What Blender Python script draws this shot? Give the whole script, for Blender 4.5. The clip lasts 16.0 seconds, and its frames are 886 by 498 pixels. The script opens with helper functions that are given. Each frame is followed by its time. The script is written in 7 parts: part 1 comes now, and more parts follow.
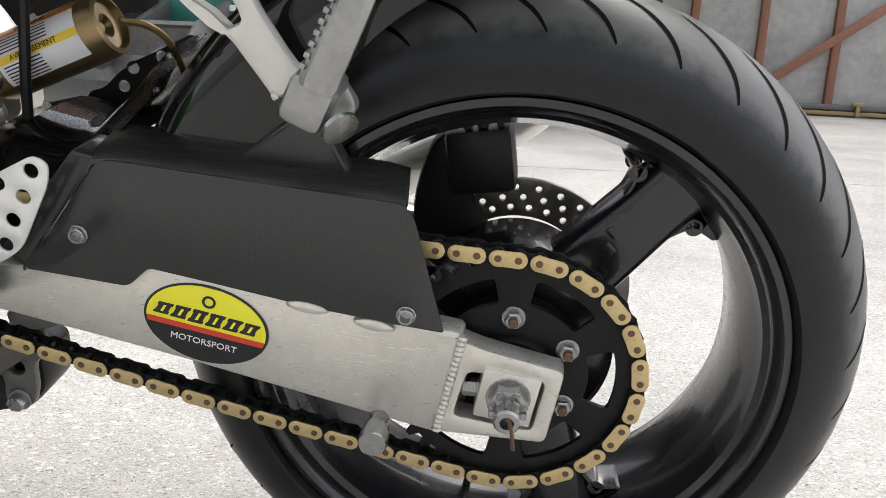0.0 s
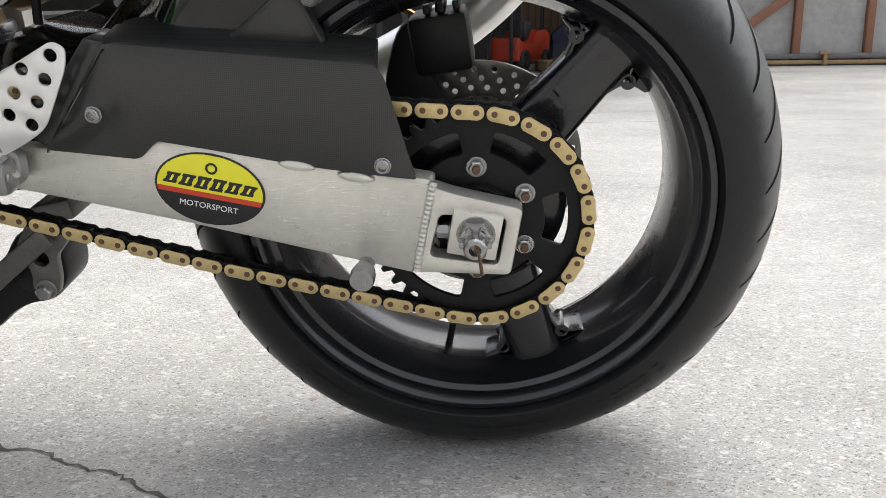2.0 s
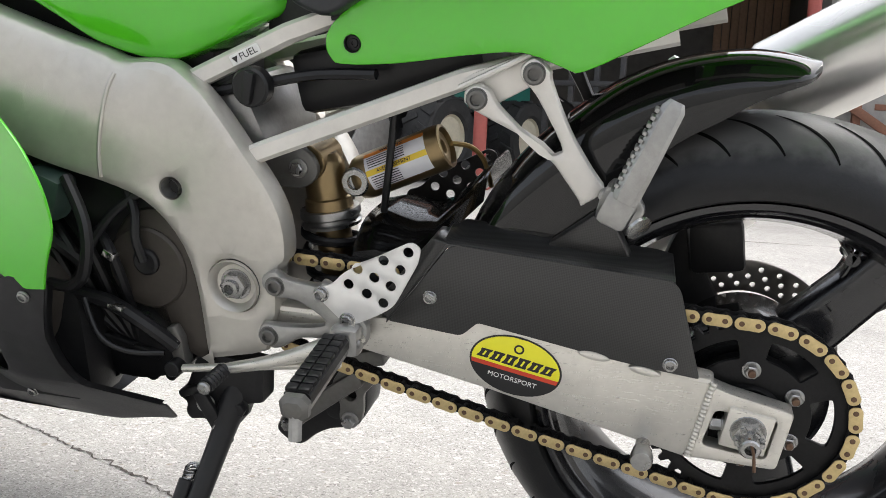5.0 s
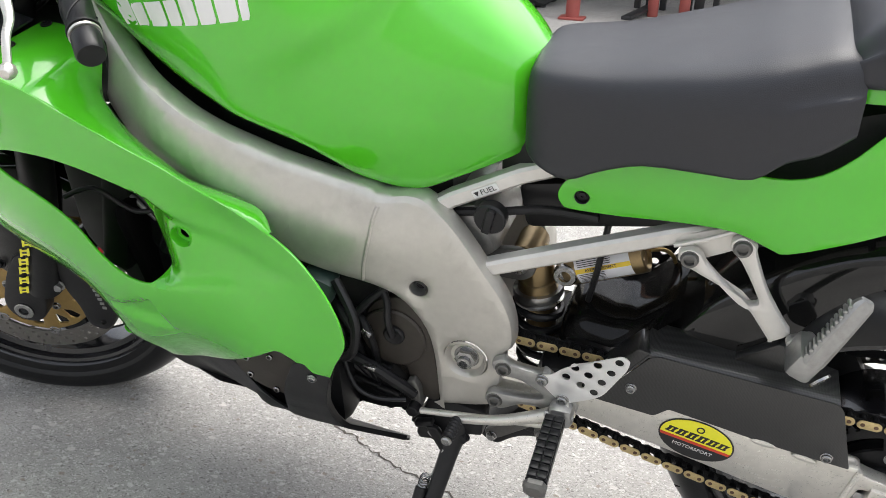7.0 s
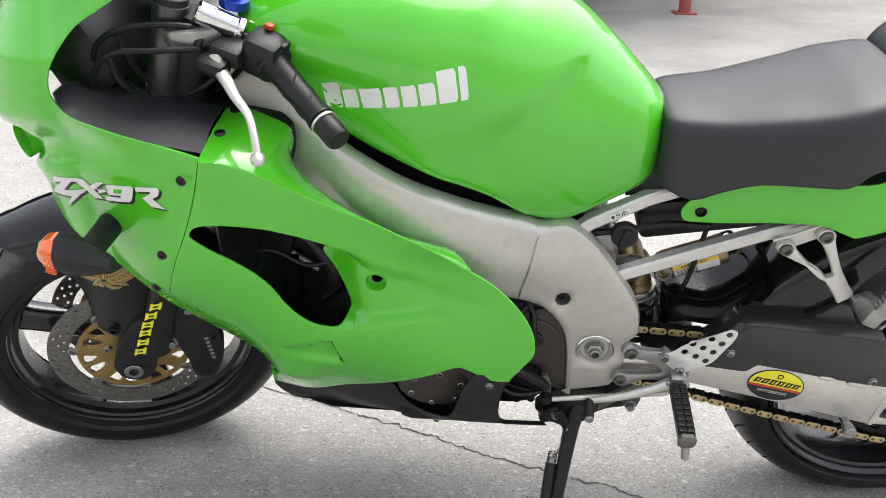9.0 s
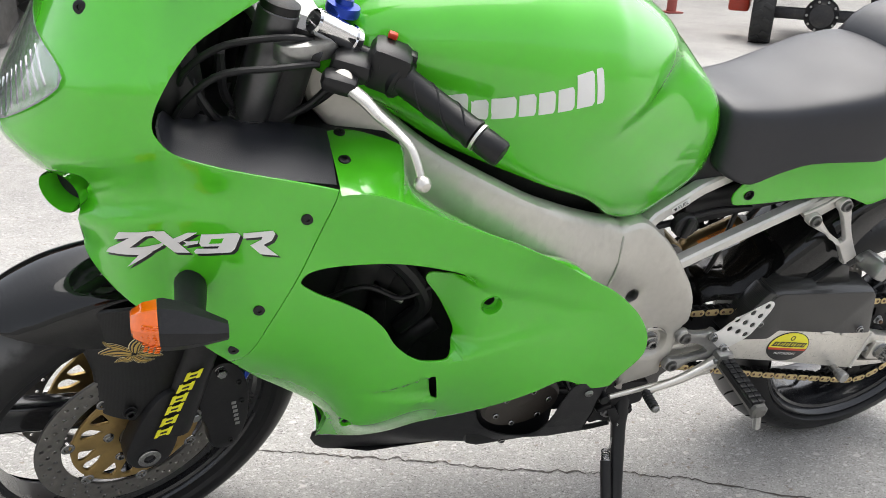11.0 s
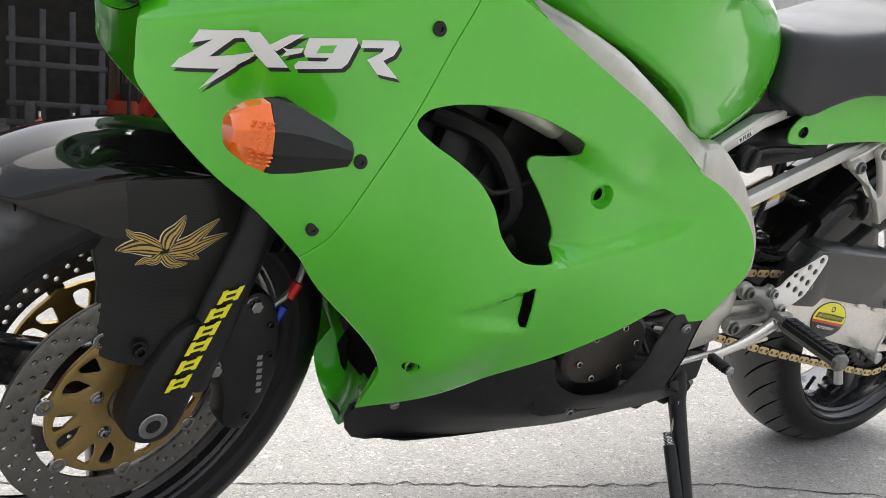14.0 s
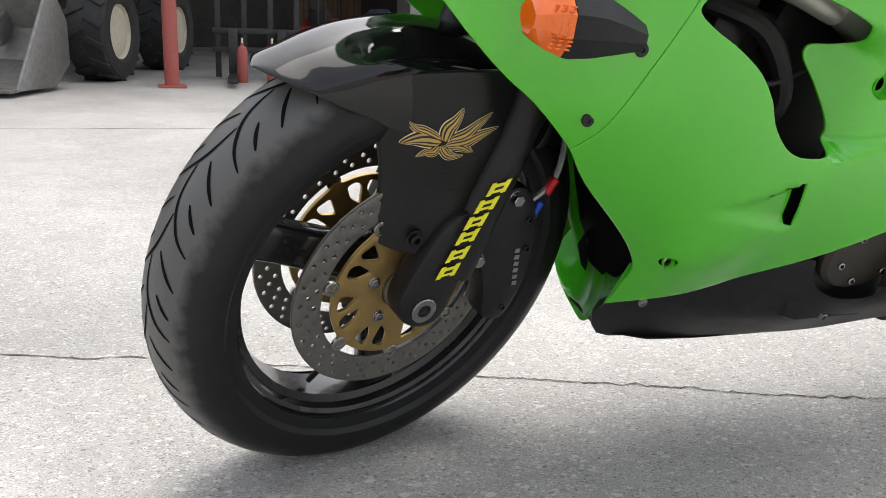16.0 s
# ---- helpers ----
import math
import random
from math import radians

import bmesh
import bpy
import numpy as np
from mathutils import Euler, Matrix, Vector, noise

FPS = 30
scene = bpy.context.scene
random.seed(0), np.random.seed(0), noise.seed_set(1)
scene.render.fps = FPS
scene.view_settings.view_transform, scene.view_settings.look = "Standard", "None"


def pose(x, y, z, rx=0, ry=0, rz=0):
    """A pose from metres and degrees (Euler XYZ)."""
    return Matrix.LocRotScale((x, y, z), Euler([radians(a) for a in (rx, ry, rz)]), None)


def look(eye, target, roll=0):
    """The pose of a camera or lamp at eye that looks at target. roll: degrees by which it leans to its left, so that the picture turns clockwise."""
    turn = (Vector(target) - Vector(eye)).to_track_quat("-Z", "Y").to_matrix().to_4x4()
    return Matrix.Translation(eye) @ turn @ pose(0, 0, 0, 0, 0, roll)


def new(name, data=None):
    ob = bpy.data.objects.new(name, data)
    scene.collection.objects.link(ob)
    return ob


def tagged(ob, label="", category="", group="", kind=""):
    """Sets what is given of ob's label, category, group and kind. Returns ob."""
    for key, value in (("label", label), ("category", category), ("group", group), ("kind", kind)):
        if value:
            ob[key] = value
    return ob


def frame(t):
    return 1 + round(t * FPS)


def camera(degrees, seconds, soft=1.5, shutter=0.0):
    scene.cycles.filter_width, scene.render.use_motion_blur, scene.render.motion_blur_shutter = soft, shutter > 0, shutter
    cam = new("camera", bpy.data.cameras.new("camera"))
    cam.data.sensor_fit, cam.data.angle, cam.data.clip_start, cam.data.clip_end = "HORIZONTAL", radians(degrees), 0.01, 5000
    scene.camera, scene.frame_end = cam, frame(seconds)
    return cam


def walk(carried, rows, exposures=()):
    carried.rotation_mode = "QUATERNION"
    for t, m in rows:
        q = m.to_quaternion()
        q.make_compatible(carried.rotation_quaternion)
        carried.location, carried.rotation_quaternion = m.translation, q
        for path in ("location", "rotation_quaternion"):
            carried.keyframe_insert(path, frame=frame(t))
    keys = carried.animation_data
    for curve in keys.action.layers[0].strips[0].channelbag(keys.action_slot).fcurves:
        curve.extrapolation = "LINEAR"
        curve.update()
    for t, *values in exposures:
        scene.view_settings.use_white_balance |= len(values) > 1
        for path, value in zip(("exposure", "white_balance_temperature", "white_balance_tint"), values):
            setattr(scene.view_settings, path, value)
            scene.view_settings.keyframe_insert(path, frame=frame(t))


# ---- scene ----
cam = camera(54.9, 16.0, 0.7)
PATH = [
    (0, (-0.158, 0.106, 0.538), (-0.234, 2.057, 0.106), 3.0),
    (0.5, (-0.163, 0.077, 0.456), (-0.216, 2.047, 0.115), 2.1),
    (1, (-0.157, 0.038, 0.441), (-0.214, 2.001, 0.063), 0.9),
    (1.5, (-0.144, -0.002, 0.427), (-0.204, 1.947, -0.016), -0.0),
    (2, (-0.14, -0.02, 0.454), (-0.18, 1.922, -0.02), -0.7),
    (2.5, (-0.138, -0.03, 0.489), (-0.162, 1.917, 0.031), -0.9),
    (3, (-0.151, -0.056, 0.527), (-0.195, 1.898, 0.104), -0.4),
    (3.3, (-0.172, -0.078, 0.544), (-0.243, 1.88, 0.142), -0.1),
    (3.5, (-0.179, -0.087, 0.553), (-0.3, 1.872, 0.17), 0.3),
    (4, (-0.201, -0.113, 0.563), (-0.432, 1.844, 0.22), 0.7),
    (4.5, (-0.231, -0.13, 0.576), (-0.553, 1.819, 0.261), 1.4),
    (5, (-0.262, -0.141, 0.581), (-0.675, 1.793, 0.284), 2.5),
    (5.2, (-0.276, -0.146, 0.585), (-0.734, 1.779, 0.291), 2.7),
    (7.3, (-0.461, -0.31, 1.05), (-0.967, 1.436, 0.217), 2.1),
    (7.5, (-0.481, -0.33, 1.068), (-0.965, 1.42, 0.229), 1.7),
    (8, (-0.607, -0.368, 1.089), (-1.002, 1.413, 0.27), 0.9),
    (8.5, (-0.773, -0.503, 1.108), (-1.005, 1.315, 0.307), 1.0),
    (8.7, (-0.838, -0.559, 1.122), (-0.989, 1.272, 0.333), 1.1),
    (10.8, (-1.475, -0.422, 1.097), (-0.855, 1.323, 0.342), 2.5),
    (11, (-1.522, -0.381, 1.086), (-0.848, 1.348, 0.34), 2.4),
    (11.5, (-1.621, -0.228, 1.068), (-0.791, 1.439, 0.338), 3.2),
    (12, (-1.681, -0.148, 0.919), (-0.735, 1.499, 0.294), 4.9),
    (12.5, (-1.726, -0.136, 0.719), (-0.677, 1.51, 0.282), 5.5),
    (13, (-1.735, -0.144, 0.663), (-0.635, 1.495, 0.344), 4.6),
    (13.5, (-1.747, -0.155, 0.664), (-0.645, 1.487, 0.366), 4.0),
    (14, (-1.772, -0.152, 0.652), (-0.707, 1.51, 0.328), 4.1),
    (14.5, (-1.816, -0.142, 0.638), (-0.853, 1.57, 0.265), 4.3),
    (15, (-1.855, -0.135, 0.628), (-1.006, 1.624, 0.196), 4.0),
    (15.5, (-1.878, -0.128, 0.617), (-1.121, 1.659, 0.134), 3.2),
    (16, (-1.881, -0.129, 0.615), (-1.179, 1.671, 0.096), 2.2),
]
walk(cam, [(t, look(eye, target, roll)) for t, eye, target, roll in PATH], [(0.0, 0.10), (2.5, 0.0), (5.0, 0.10), (8.0, 0.17), (11.0, 0.0), (13.0, -0.04), (16.0, 0.06)])

# ---- world and light: bright overcast day, veiled sun from high behind the motorcycle ----
world = bpy.data.worlds.new("overcast_sky")
scene.world = world
world.use_nodes = True
wn, wl = world.node_tree.nodes, world.node_tree.links
sky = wn.new("ShaderNodeTexSky")
sky.sky_type, sky.sun_disc = "NISHITA", False
sky.sun_elevation, sky.sun_rotation = radians(64), radians(40)
sky.air_density, sky.dust_density, sky.ozone_density = 1.0, 4.0, 1.0
soft_sky = wn.new("ShaderNodeHueSaturation")
soft_sky.inputs["Saturation"].default_value = 0.30
wl.new(sky.outputs[0], soft_sky.inputs["Color"])
wl.new(soft_sky.outputs[0], wn["Background"].inputs[0])
wn["Background"].inputs[1].default_value = 0.345
sun = new("sun", bpy.data.lights.new("sun", "SUN"))
sun.data.energy, sun.data.angle, sun.data.color = 1.1, radians(40), (1.0, 0.96, 0.9)
sun.matrix_world = look((0.6, 0.1, 10), (0, 0, 0))

# ---- builders ----
def mat(name, color, rough=0.5, metal=0.0, vary=0.08, scale=30.0, bump=0.0, bump_scale=200.0, coat=0.0, dirt=0.0, dirt_color=(0.12, 0.1, 0.08), rough_vary=0.1, spec=0.5):
    """A node material: base colour with two scales of variation, uneven gloss, fine relief and stains."""
    m = bpy.data.materials.new(name)
    m.use_nodes = True
    n, l = m.node_tree.nodes, m.node_tree.links
    b = n["Principled BSDF"]
    co = n.new("ShaderNodeTexCoord")
    big, fine = n.new("ShaderNodeTexNoise"), n.new("ShaderNodeTexNoise")
    big.inputs["Scale"].default_value, fine.inputs["Scale"].default_value = scale * 0.2, scale * 4
    big.inputs["Detail"].default_value, fine.inputs["Detail"].default_value = 5, 3
    l.new(co.outputs["Object"], big.inputs["Vector"]), l.new(co.outputs["Object"], fine.inputs["Vector"])
    add = n.new("ShaderNodeMath")
    add.operation = "ADD"
    l.new(big.outputs[0], add.inputs[0]), l.new(fine.outputs[0], add.inputs[1])
    rng = n.new("ShaderNodeMapRange")
    rng.inputs[1].default_value, rng.inputs[2].default_value = 0.6, 1.4
    rng.inputs[3].default_value, rng.inputs[4].default_value = 1 - vary, 1 + vary
    l.new(add.outputs[0], rng.inputs[0])
    mul = n.new("ShaderNodeMix")
    mul.data_type, mul.blend_type = "RGBA", "MULTIPLY"
    mul.inputs[0].default_value = 1.0
    mul.inputs[6].default_value = (*color, 1)
    l.new(rng.outputs[0], mul.inputs[7])
    out = mul.outputs[2]
    if dirt:
        st, rp = n.new("ShaderNodeTexNoise"), n.new("ShaderNodeValToRGB")
        st.inputs["Scale"].default_value, st.inputs["Detail"].default_value, st.inputs["Roughness"].default_value = scale * 0.6, 8, 0.7
        l.new(co.outputs["Object"], st.inputs["Vector"])
        rp.color_ramp.elements[0].position, rp.color_ramp.elements[1].position = 0.5, 0.75
        rp.color_ramp.elements[0].color, rp.color_ramp.elements[1].color = (0, 0, 0, 1), (dirt, dirt, dirt, 1)
        l.new(st.outputs[0], rp.inputs[0])
        mx = n.new("ShaderNodeMix")
        mx.data_type = "RGBA"
        mx.inputs[7].default_value = (*dirt_color, 1)
        l.new(rp.outputs[0], mx.inputs[0]), l.new(out, mx.inputs[6])
        out = mx.outputs[2]
    l.new(out, b.inputs["Base Color"])
    rr = n.new("ShaderNodeMapRange")
    rr.inputs[1].default_value, rr.inputs[2].default_value = 0.35, 0.65
    rr.inputs[3].default_value, rr.inputs[4].default_value = max(rough - rough_vary * 0.5, 0.02), min(rough + rough_vary * 0.5, 1)
    l.new(big.outputs[0], rr.inputs[0]), l.new(rr.outputs[0], b.inputs["Roughness"])
    b.inputs["Metallic"].default_value = metal
    b.inputs["Specular IOR Level"].default_value = spec
    b.inputs["Coat Weight"].default_value = coat
    b.inputs["Coat Roughness"].default_value = 0.04
    if bump:
        bn, bp = n.new("ShaderNodeTexNoise"), n.new("ShaderNodeBump")
        bn.inputs["Scale"].default_value, bn.inputs["Detail"].default_value = bump_scale, 4
        bp.inputs["Strength"].default_value, bp.inputs["Distance"].default_value = bump, 0.002
        l.new(co.outputs["Object"], bn.inputs["Vector"]), l.new(bn.outputs[0], bp.inputs["Height"]), l.new(bp.outputs[0], b.inputs["Normal"])
    return m


def part(name, bm, material, parent=None, label="", m=None, sharp=32, recalc=True):
    """Links a bmesh as one mesh object under a thing or a part."""
    if recalc:
        bmesh.ops.recalc_face_normals(bm, faces=bm.faces)
    me = bpy.data.meshes.new(name)
    bm.to_mesh(me)
    bm.free()
    me.materials.append(material)
    me.polygons.foreach_set("use_smooth", [True] * len(me.polygons))
    me.set_sharp_from_angle(angle=radians(sharp))
    ob = new(name, me)
    ob.parent = parent
    if m is not None:
        ob.matrix_basis = m
    if label:
        ob["label"] = label
    return ob


def thing(name, label, category, m=None, group="", kind=""):
    """An empty at a thing's base, which its parts are parented to."""
    ob = tagged(new(name), label, category, group, kind)
    if m is not None:
        ob.matrix_basis = m
    return ob


def smooth_line(pts, n=6, closed=False):
    """Points along a Catmull-Rom curve through pts (2D or 3D)."""
    p = [np.array(q, float) for q in pts]
    k, out = len(p), []
    for i in range(k if closed else k - 1):
        a, b, c, d = (p[(i - 1) % k], p[i], p[(i + 1) % k], p[(i + 2) % k]) if closed else (p[max(i - 1, 0)], p[i], p[i + 1], p[min(i + 2, k - 1)])
        for j in range(n):
            t = j / n
            out.append(0.5 * (2 * b + (c - a) * t + (2 * a - 5 * b + 4 * c - d) * t * t + (3 * b - a - 3 * c + d) * t ** 3))
    if not closed:
        out.append(p[-1])
    return out


def area2(p):
    return sum(p[i][0] * p[(i + 1) % len(p)][1] - p[(i + 1) % len(p)][0] * p[i][1] for i in range(len(p))) / 2


def rounded(pts, r, n=4):
    """A polygon with its corners rounded to radius r (one value, or one a corner)."""
    out, k = [], len(pts)
    for i in range(k):
        a, b, c = (np.array(pts[j % k], float) for j in (i - 1, i, i + 1))
        rad = r[i] if hasattr(r, "__len__") else r
        u, v = a - b, c - b
        lu, lv = np.linalg.norm(u), np.linalg.norm(v)
        cut = min(rad, lu * 0.45, lv * 0.45)
        if cut < 1e-5:
            out.append(b)
            continue
        p0, p1 = b + u / lu * cut, b + v / lv * cut
        for j in range(n + 1):
            t = j / n
            out.append((1 - t) ** 2 * p0 + 2 * t * (1 - t) * b + t * t * p1)
    return out


def ring(cx, cz, rx, rz=None, n=24, turn=0.0):
    rz = rx if rz is None else rz
    c, s = math.cos(radians(turn)), math.sin(radians(turn))
    return [np.array((cx + rx * math.cos(a) * c - rz * math.sin(a) * s, cz + rx * math.cos(a) * s + rz * math.sin(a) * c)) for a in (2 * math.pi * i / n for i in range(n))]


def slab(outline, y0, y1, bevel=0.002, holes=(), surf=None, step=0.0):
    """A plate with that outline (and holes) in x, z, from y0 (near side) to y1, its edges rounded. surf(x, z) bends it; step: the grid that lets it bend."""
    bm = bmesh.new()
    loops = [list(outline) if area2(outline) > 0 else list(outline)[::-1]] + [list(h) if area2(h) < 0 else list(h)[::-1] for h in holes]
    b, t = min(bevel, abs(y1 - y0) * 0.45), y1 - y0
    levels = [(b, 0.0), (b * 0.29, b * 0.29), (0.0, b), (0.0, t - b), (b * 0.29, t - b * 0.29), (b, t)] if b > 1e-5 else [(0.0, 0.0), (0.0, t)]
    first, last = [], []
    for p in loops:
        k = len(p)
        nrm = []
        for i in range(k):
            e = p[(i + 1) % k] - p[i - 1]
            q = np.array((-e[1], e[0]))
            nrm.append(q / (np.linalg.norm(q) + 1e-9))
        rows = [[bm.verts.new((p[i][0] + nrm[i][0] * d, y0 + h, p[i][1] + nrm[i][1] * d)) for i in range(k)] for d, h in levels]
        for r0, r1 in zip(rows, rows[1:]):
            for i in range(k):
                bm.faces.new((r0[i], r0[(i + 1) % k], r1[(i + 1) % k], r1[i]))
        first += [bm.edges.get((rows[0][i], rows[0][(i + 1) % k])) for i in range(k)]
        last += [bm.edges.get((rows[-1][i], rows[-1][(i + 1) % k])) for i in range(k)]
    for e in (first, last):
        bmesh.ops.triangle_fill(bm, use_beauty=True, edges=e)
    if step:
        xs, zs = [v.co.x for v in bm.verts], [v.co.z for v in bm.verts]
        for axis, lo, hi in ((0, min(xs), max(xs)), (2, min(zs), max(zs))):
            c = math.floor(lo / step) * step + step
            while c < hi:
                co, no = [0, 0, 0], [0, 0, 0]
                co[axis], no[axis] = c, 1
                bmesh.ops.bisect_plane(bm, geom=bm.verts[:] + bm.edges[:] + bm.faces[:], dist=1e-5, plane_co=co, plane_no=no)
                c += step
    if surf:
        for v in bm.verts:
            r = surf(v.co.x, v.co.z)
            if hasattr(r, "__len__"):
                v.co.x, v.co.y = r[0] , r[1] + v.co.y
            else:
                v.co.y += r
    return bm


def frame_at(d):
    z = Vector(d).normalized()
    a = Vector((0, 0, 1)) if abs(z.z) < 0.9 else Vector((1, 0, 0))
    x = a.cross(z).normalized()
    return x, z.cross(x), z


def tube(pts, r, n=10, smooth=6, bm=None, cap=True, flat=1.0):
    """A round bar along a smooth line; r: one radius, or one a point."""
    bm = bm or bmesh.new()
    line = [Vector(p) for p in (smooth_line(pts, smooth) if smooth > 1 and len(pts) > 2 else pts)]
    rad = list(r) if hasattr(r, "__len__") else [r] * len(pts)
    rows, x = [], None
    for i, p in enumerate(line):
        d = (line[min(i + 1, len(line) - 1)] - line[max(i - 1, 0)]).normalized()
        if x is None:
            x = frame_at(d)[0]
        x = (x - d * x.dot(d)).normalized()
        y = d.cross(x)
        f = i / (len(line) - 1) * (len(rad) - 1)
        j = min(int(f), len(rad) - 2) if len(rad) > 1 else 0
        rr = rad[j] + (rad[j + 1] - rad[j]) * (f - j) if len(rad) > 1 else rad[0]
        rows.append([bm.verts.new(p + rr * (math.cos(a) * x + flat * math.sin(a) * y)) for a in (2 * math.pi * k / n for k in range(n))])
    for a, b in zip(rows, rows[1:]):
        for k in range(n):
            bm.faces.new((a[k], a[(k + 1) % n], b[(k + 1) % n], b[k]))
    if cap:
        bm.faces.new(rows[0][::-1]), bm.faces.new(rows[-1])
    return bm


def lathe(profile, n=48, bm=None, origin=(0, 0, 0), d=(0, 1, 0), closed=False, start=0.0, sweep=360.0):
    """Turns a profile of (radius, height) about the axis d through origin."""
    bm = bm or bmesh.new()
    x, y, z = frame_at(d)
    o = Vector(origin)
    full = sweep >= 359.9
    m = n if full else n + 1
    rows = []
    for i in range(m):
        a = radians(start + sweep * i / n)
        u = math.cos(a) * x + math.sin(a) * y
        rows.append([bm.verts.new(o + u * max(r, 1e-5) + z * h) for r, h in profile])
    k = len(profile)
    for i in range(n):
        a, b = rows[i], rows[(i + 1) % m]
        for j in range(k if closed else k - 1):
            q = (a[j], a[(j + 1) % k], b[(j + 1) % k], b[j])
            bm.faces.new(q)
    bmesh.ops.remove_doubles(bm, verts=bm.verts, dist=2e-6)
    return bm


def rod(p0, p1, r, n=16, bevel=0.001, bm=None):
    """A straight round bar with softened ends."""
    p0, p1 = Vector(p0), Vector(p1)
    h = (p1 - p0).length
    b = min(bevel, h * 0.4, r * 0.6)
    return lathe([(0, 0), (r - b, 0), (r, b), (r, h - b), (r - b, h), (0, h)], n, bm, p0, p1 - p0)


def bolt(p, d, r=0.007, h=0.006, socket=True, washer=1.5, bm=None):
    """A cap screw (or hex head) on its washer, its head towards d."""
    bm = bm or bmesh.new()
    d = Vector(d).normalized()
    p = Vector(p)
    if washer:
        lathe([(0, 0), (r * washer, 0), (r * washer, 0.0012), (r * washer - 0.0006, 0.0018), (0, 0.0018)], 20, bm, p, d)
    o = p + d * 0.0015
    if socket:
        lathe([(r * 0.96, 0), (r, 0.001), (r, h - 0.001), (r - 0.001, h), (r * 0.62, h), (r * 0.58, -h * 0.3), (0, -h * 0.35)], 18, bm, o, d)
    else:
        lathe([(r, 0), (r, h - 0.0012), (r * 0.85, h), (0, h)], 6, bm, o, d)
    return bm


def box(c, s, bevel=0.003, rot=(0, 0, 0), bm=None, seg=2):
    bm2 = bmesh.new()
    bmesh.ops.create_cube(bm2, size=1.0)
    bmesh.ops.scale(bm2, vec=s, verts=bm2.verts)
    if bevel:
        bmesh.ops.bevel(bm2, geom=bm2.edges[:], offset=min(bevel, min(s) * 0.45), segments=seg, affect="EDGES", profile=0.5)
    bmesh.ops.transform(bm2, matrix=pose(*c, *rot), verts=bm2.verts)
    if bm is None:
        return bm2
    join(bm, bm2)
    return bm


def join(bm, other, m=None):
    """Adds another bmesh's geometry to bm."""
    at = {}
    for v in other.verts:
        at[v] = bm.verts.new(m @ v.co if m else v.co)
    for f in other.faces:
        try:
            bm.faces.new([at[v] for v in f.verts])
        except ValueError:
            pass
    other.free()
    return bm


def loft(rows, closed_ring=True, cap=True, bm=None):
    """Skin through rows of points, all with the same number."""
    bm = bm or bmesh.new()
    vs = [[bm.verts.new(p) for p in r] for r in rows]
    k = len(rows[0])
    for a, b in zip(vs, vs[1:]):
        for j in range(k if closed_ring else k - 1):
            bm.faces.new((a[j], a[(j + 1) % k], b[(j + 1) % k], b[j]))
    if cap and closed_ring:
        bm.faces.new(vs[0][::-1]), bm.faces.new(vs[-1])
    return bm


def flipped(bm):
    """Mirrors a bmesh to the other side of the bike (y to -y)."""
    for v in bm.verts:
        v.co.y = -v.co.y
    bmesh.ops.reverse_faces(bm, faces=bm.faces)
    return bm


def thin_plate(table, lam=2e-4):
    """A smooth sheet y(x, z) through a few control heights."""
    c = np.array(table, float)
    q, k = c[:, :2], len(c)
    u = lambda r2: np.where(r2 > 1e-12, 0.5 * r2 * np.log(r2 + 1e-12), 0)
    a = np.zeros((k + 3, k + 3))
    a[:k, :k] = u(((q[:, None] - q[None]) ** 2).sum(-1)) + lam * np.eye(k)
    a[:k, k], a[:k, k + 1:] = 1, q
    a[k:, :k] = a[:k, k:].T
    w = np.linalg.solve(a, np.r_[c[:, 2], 0, 0, 0])
    return lambda x, z: float(u((q[:, 0] - x) ** 2 + (q[:, 1] - z) ** 2) @ w[:k] + w[k] + w[k + 1] * x + w[k + 2] * z)


def outline(*segments):
    """A closed outline of smooth stretches that meet in corners."""
    out = []
    for seg in segments:
        out += list(smooth_line(seg, 4))[:-1]
    return out

# ---- materials ----
def brushed(name):
    """Aluminium rubbed lengthwise: fine drawn-out scratches in gloss and relief."""
    m = mat(name, (0.70, 0.68, 0.63), 0.34, 0.8, 0.08, 25, dirt=0.15)
    n, l = m.node_tree.nodes, m.node_tree.links
    b = n["Principled BSDF"]
    co, mp, tx, bp, rr = n.new("ShaderNodeTexCoord"), n.new("ShaderNodeMapping"), n.new("ShaderNodeTexNoise"), n.new("ShaderNodeBump"), n.new("ShaderNodeMapRange")
    mp.inputs["Rotation"].default_value, mp.inputs["Scale"].default_value = (0, radians(-80), 0), (60, 900, 1500)
    tx.inputs["Scale"].default_value, tx.inputs["Detail"].default_value = 1.0, 3
    bp.inputs["Strength"].default_value, bp.inputs["Distance"].default_value = 0.10, 0.001
    rr.inputs[1].default_value, rr.inputs[2].default_value, rr.inputs[3].default_value, rr.inputs[4].default_value = 0.3, 0.7, 0.26, 0.46
    l.new(co.outputs["Object"], mp.inputs[0]), l.new(mp.outputs[0], tx.inputs["Vector"]), l.new(tx.outputs[0], bp.inputs["Height"]), l.new(bp.outputs[0], b.inputs["Normal"])
    l.new(tx.outputs[0], rr.inputs[0]), l.new(rr.outputs[0], b.inputs["Roughness"])
    return m


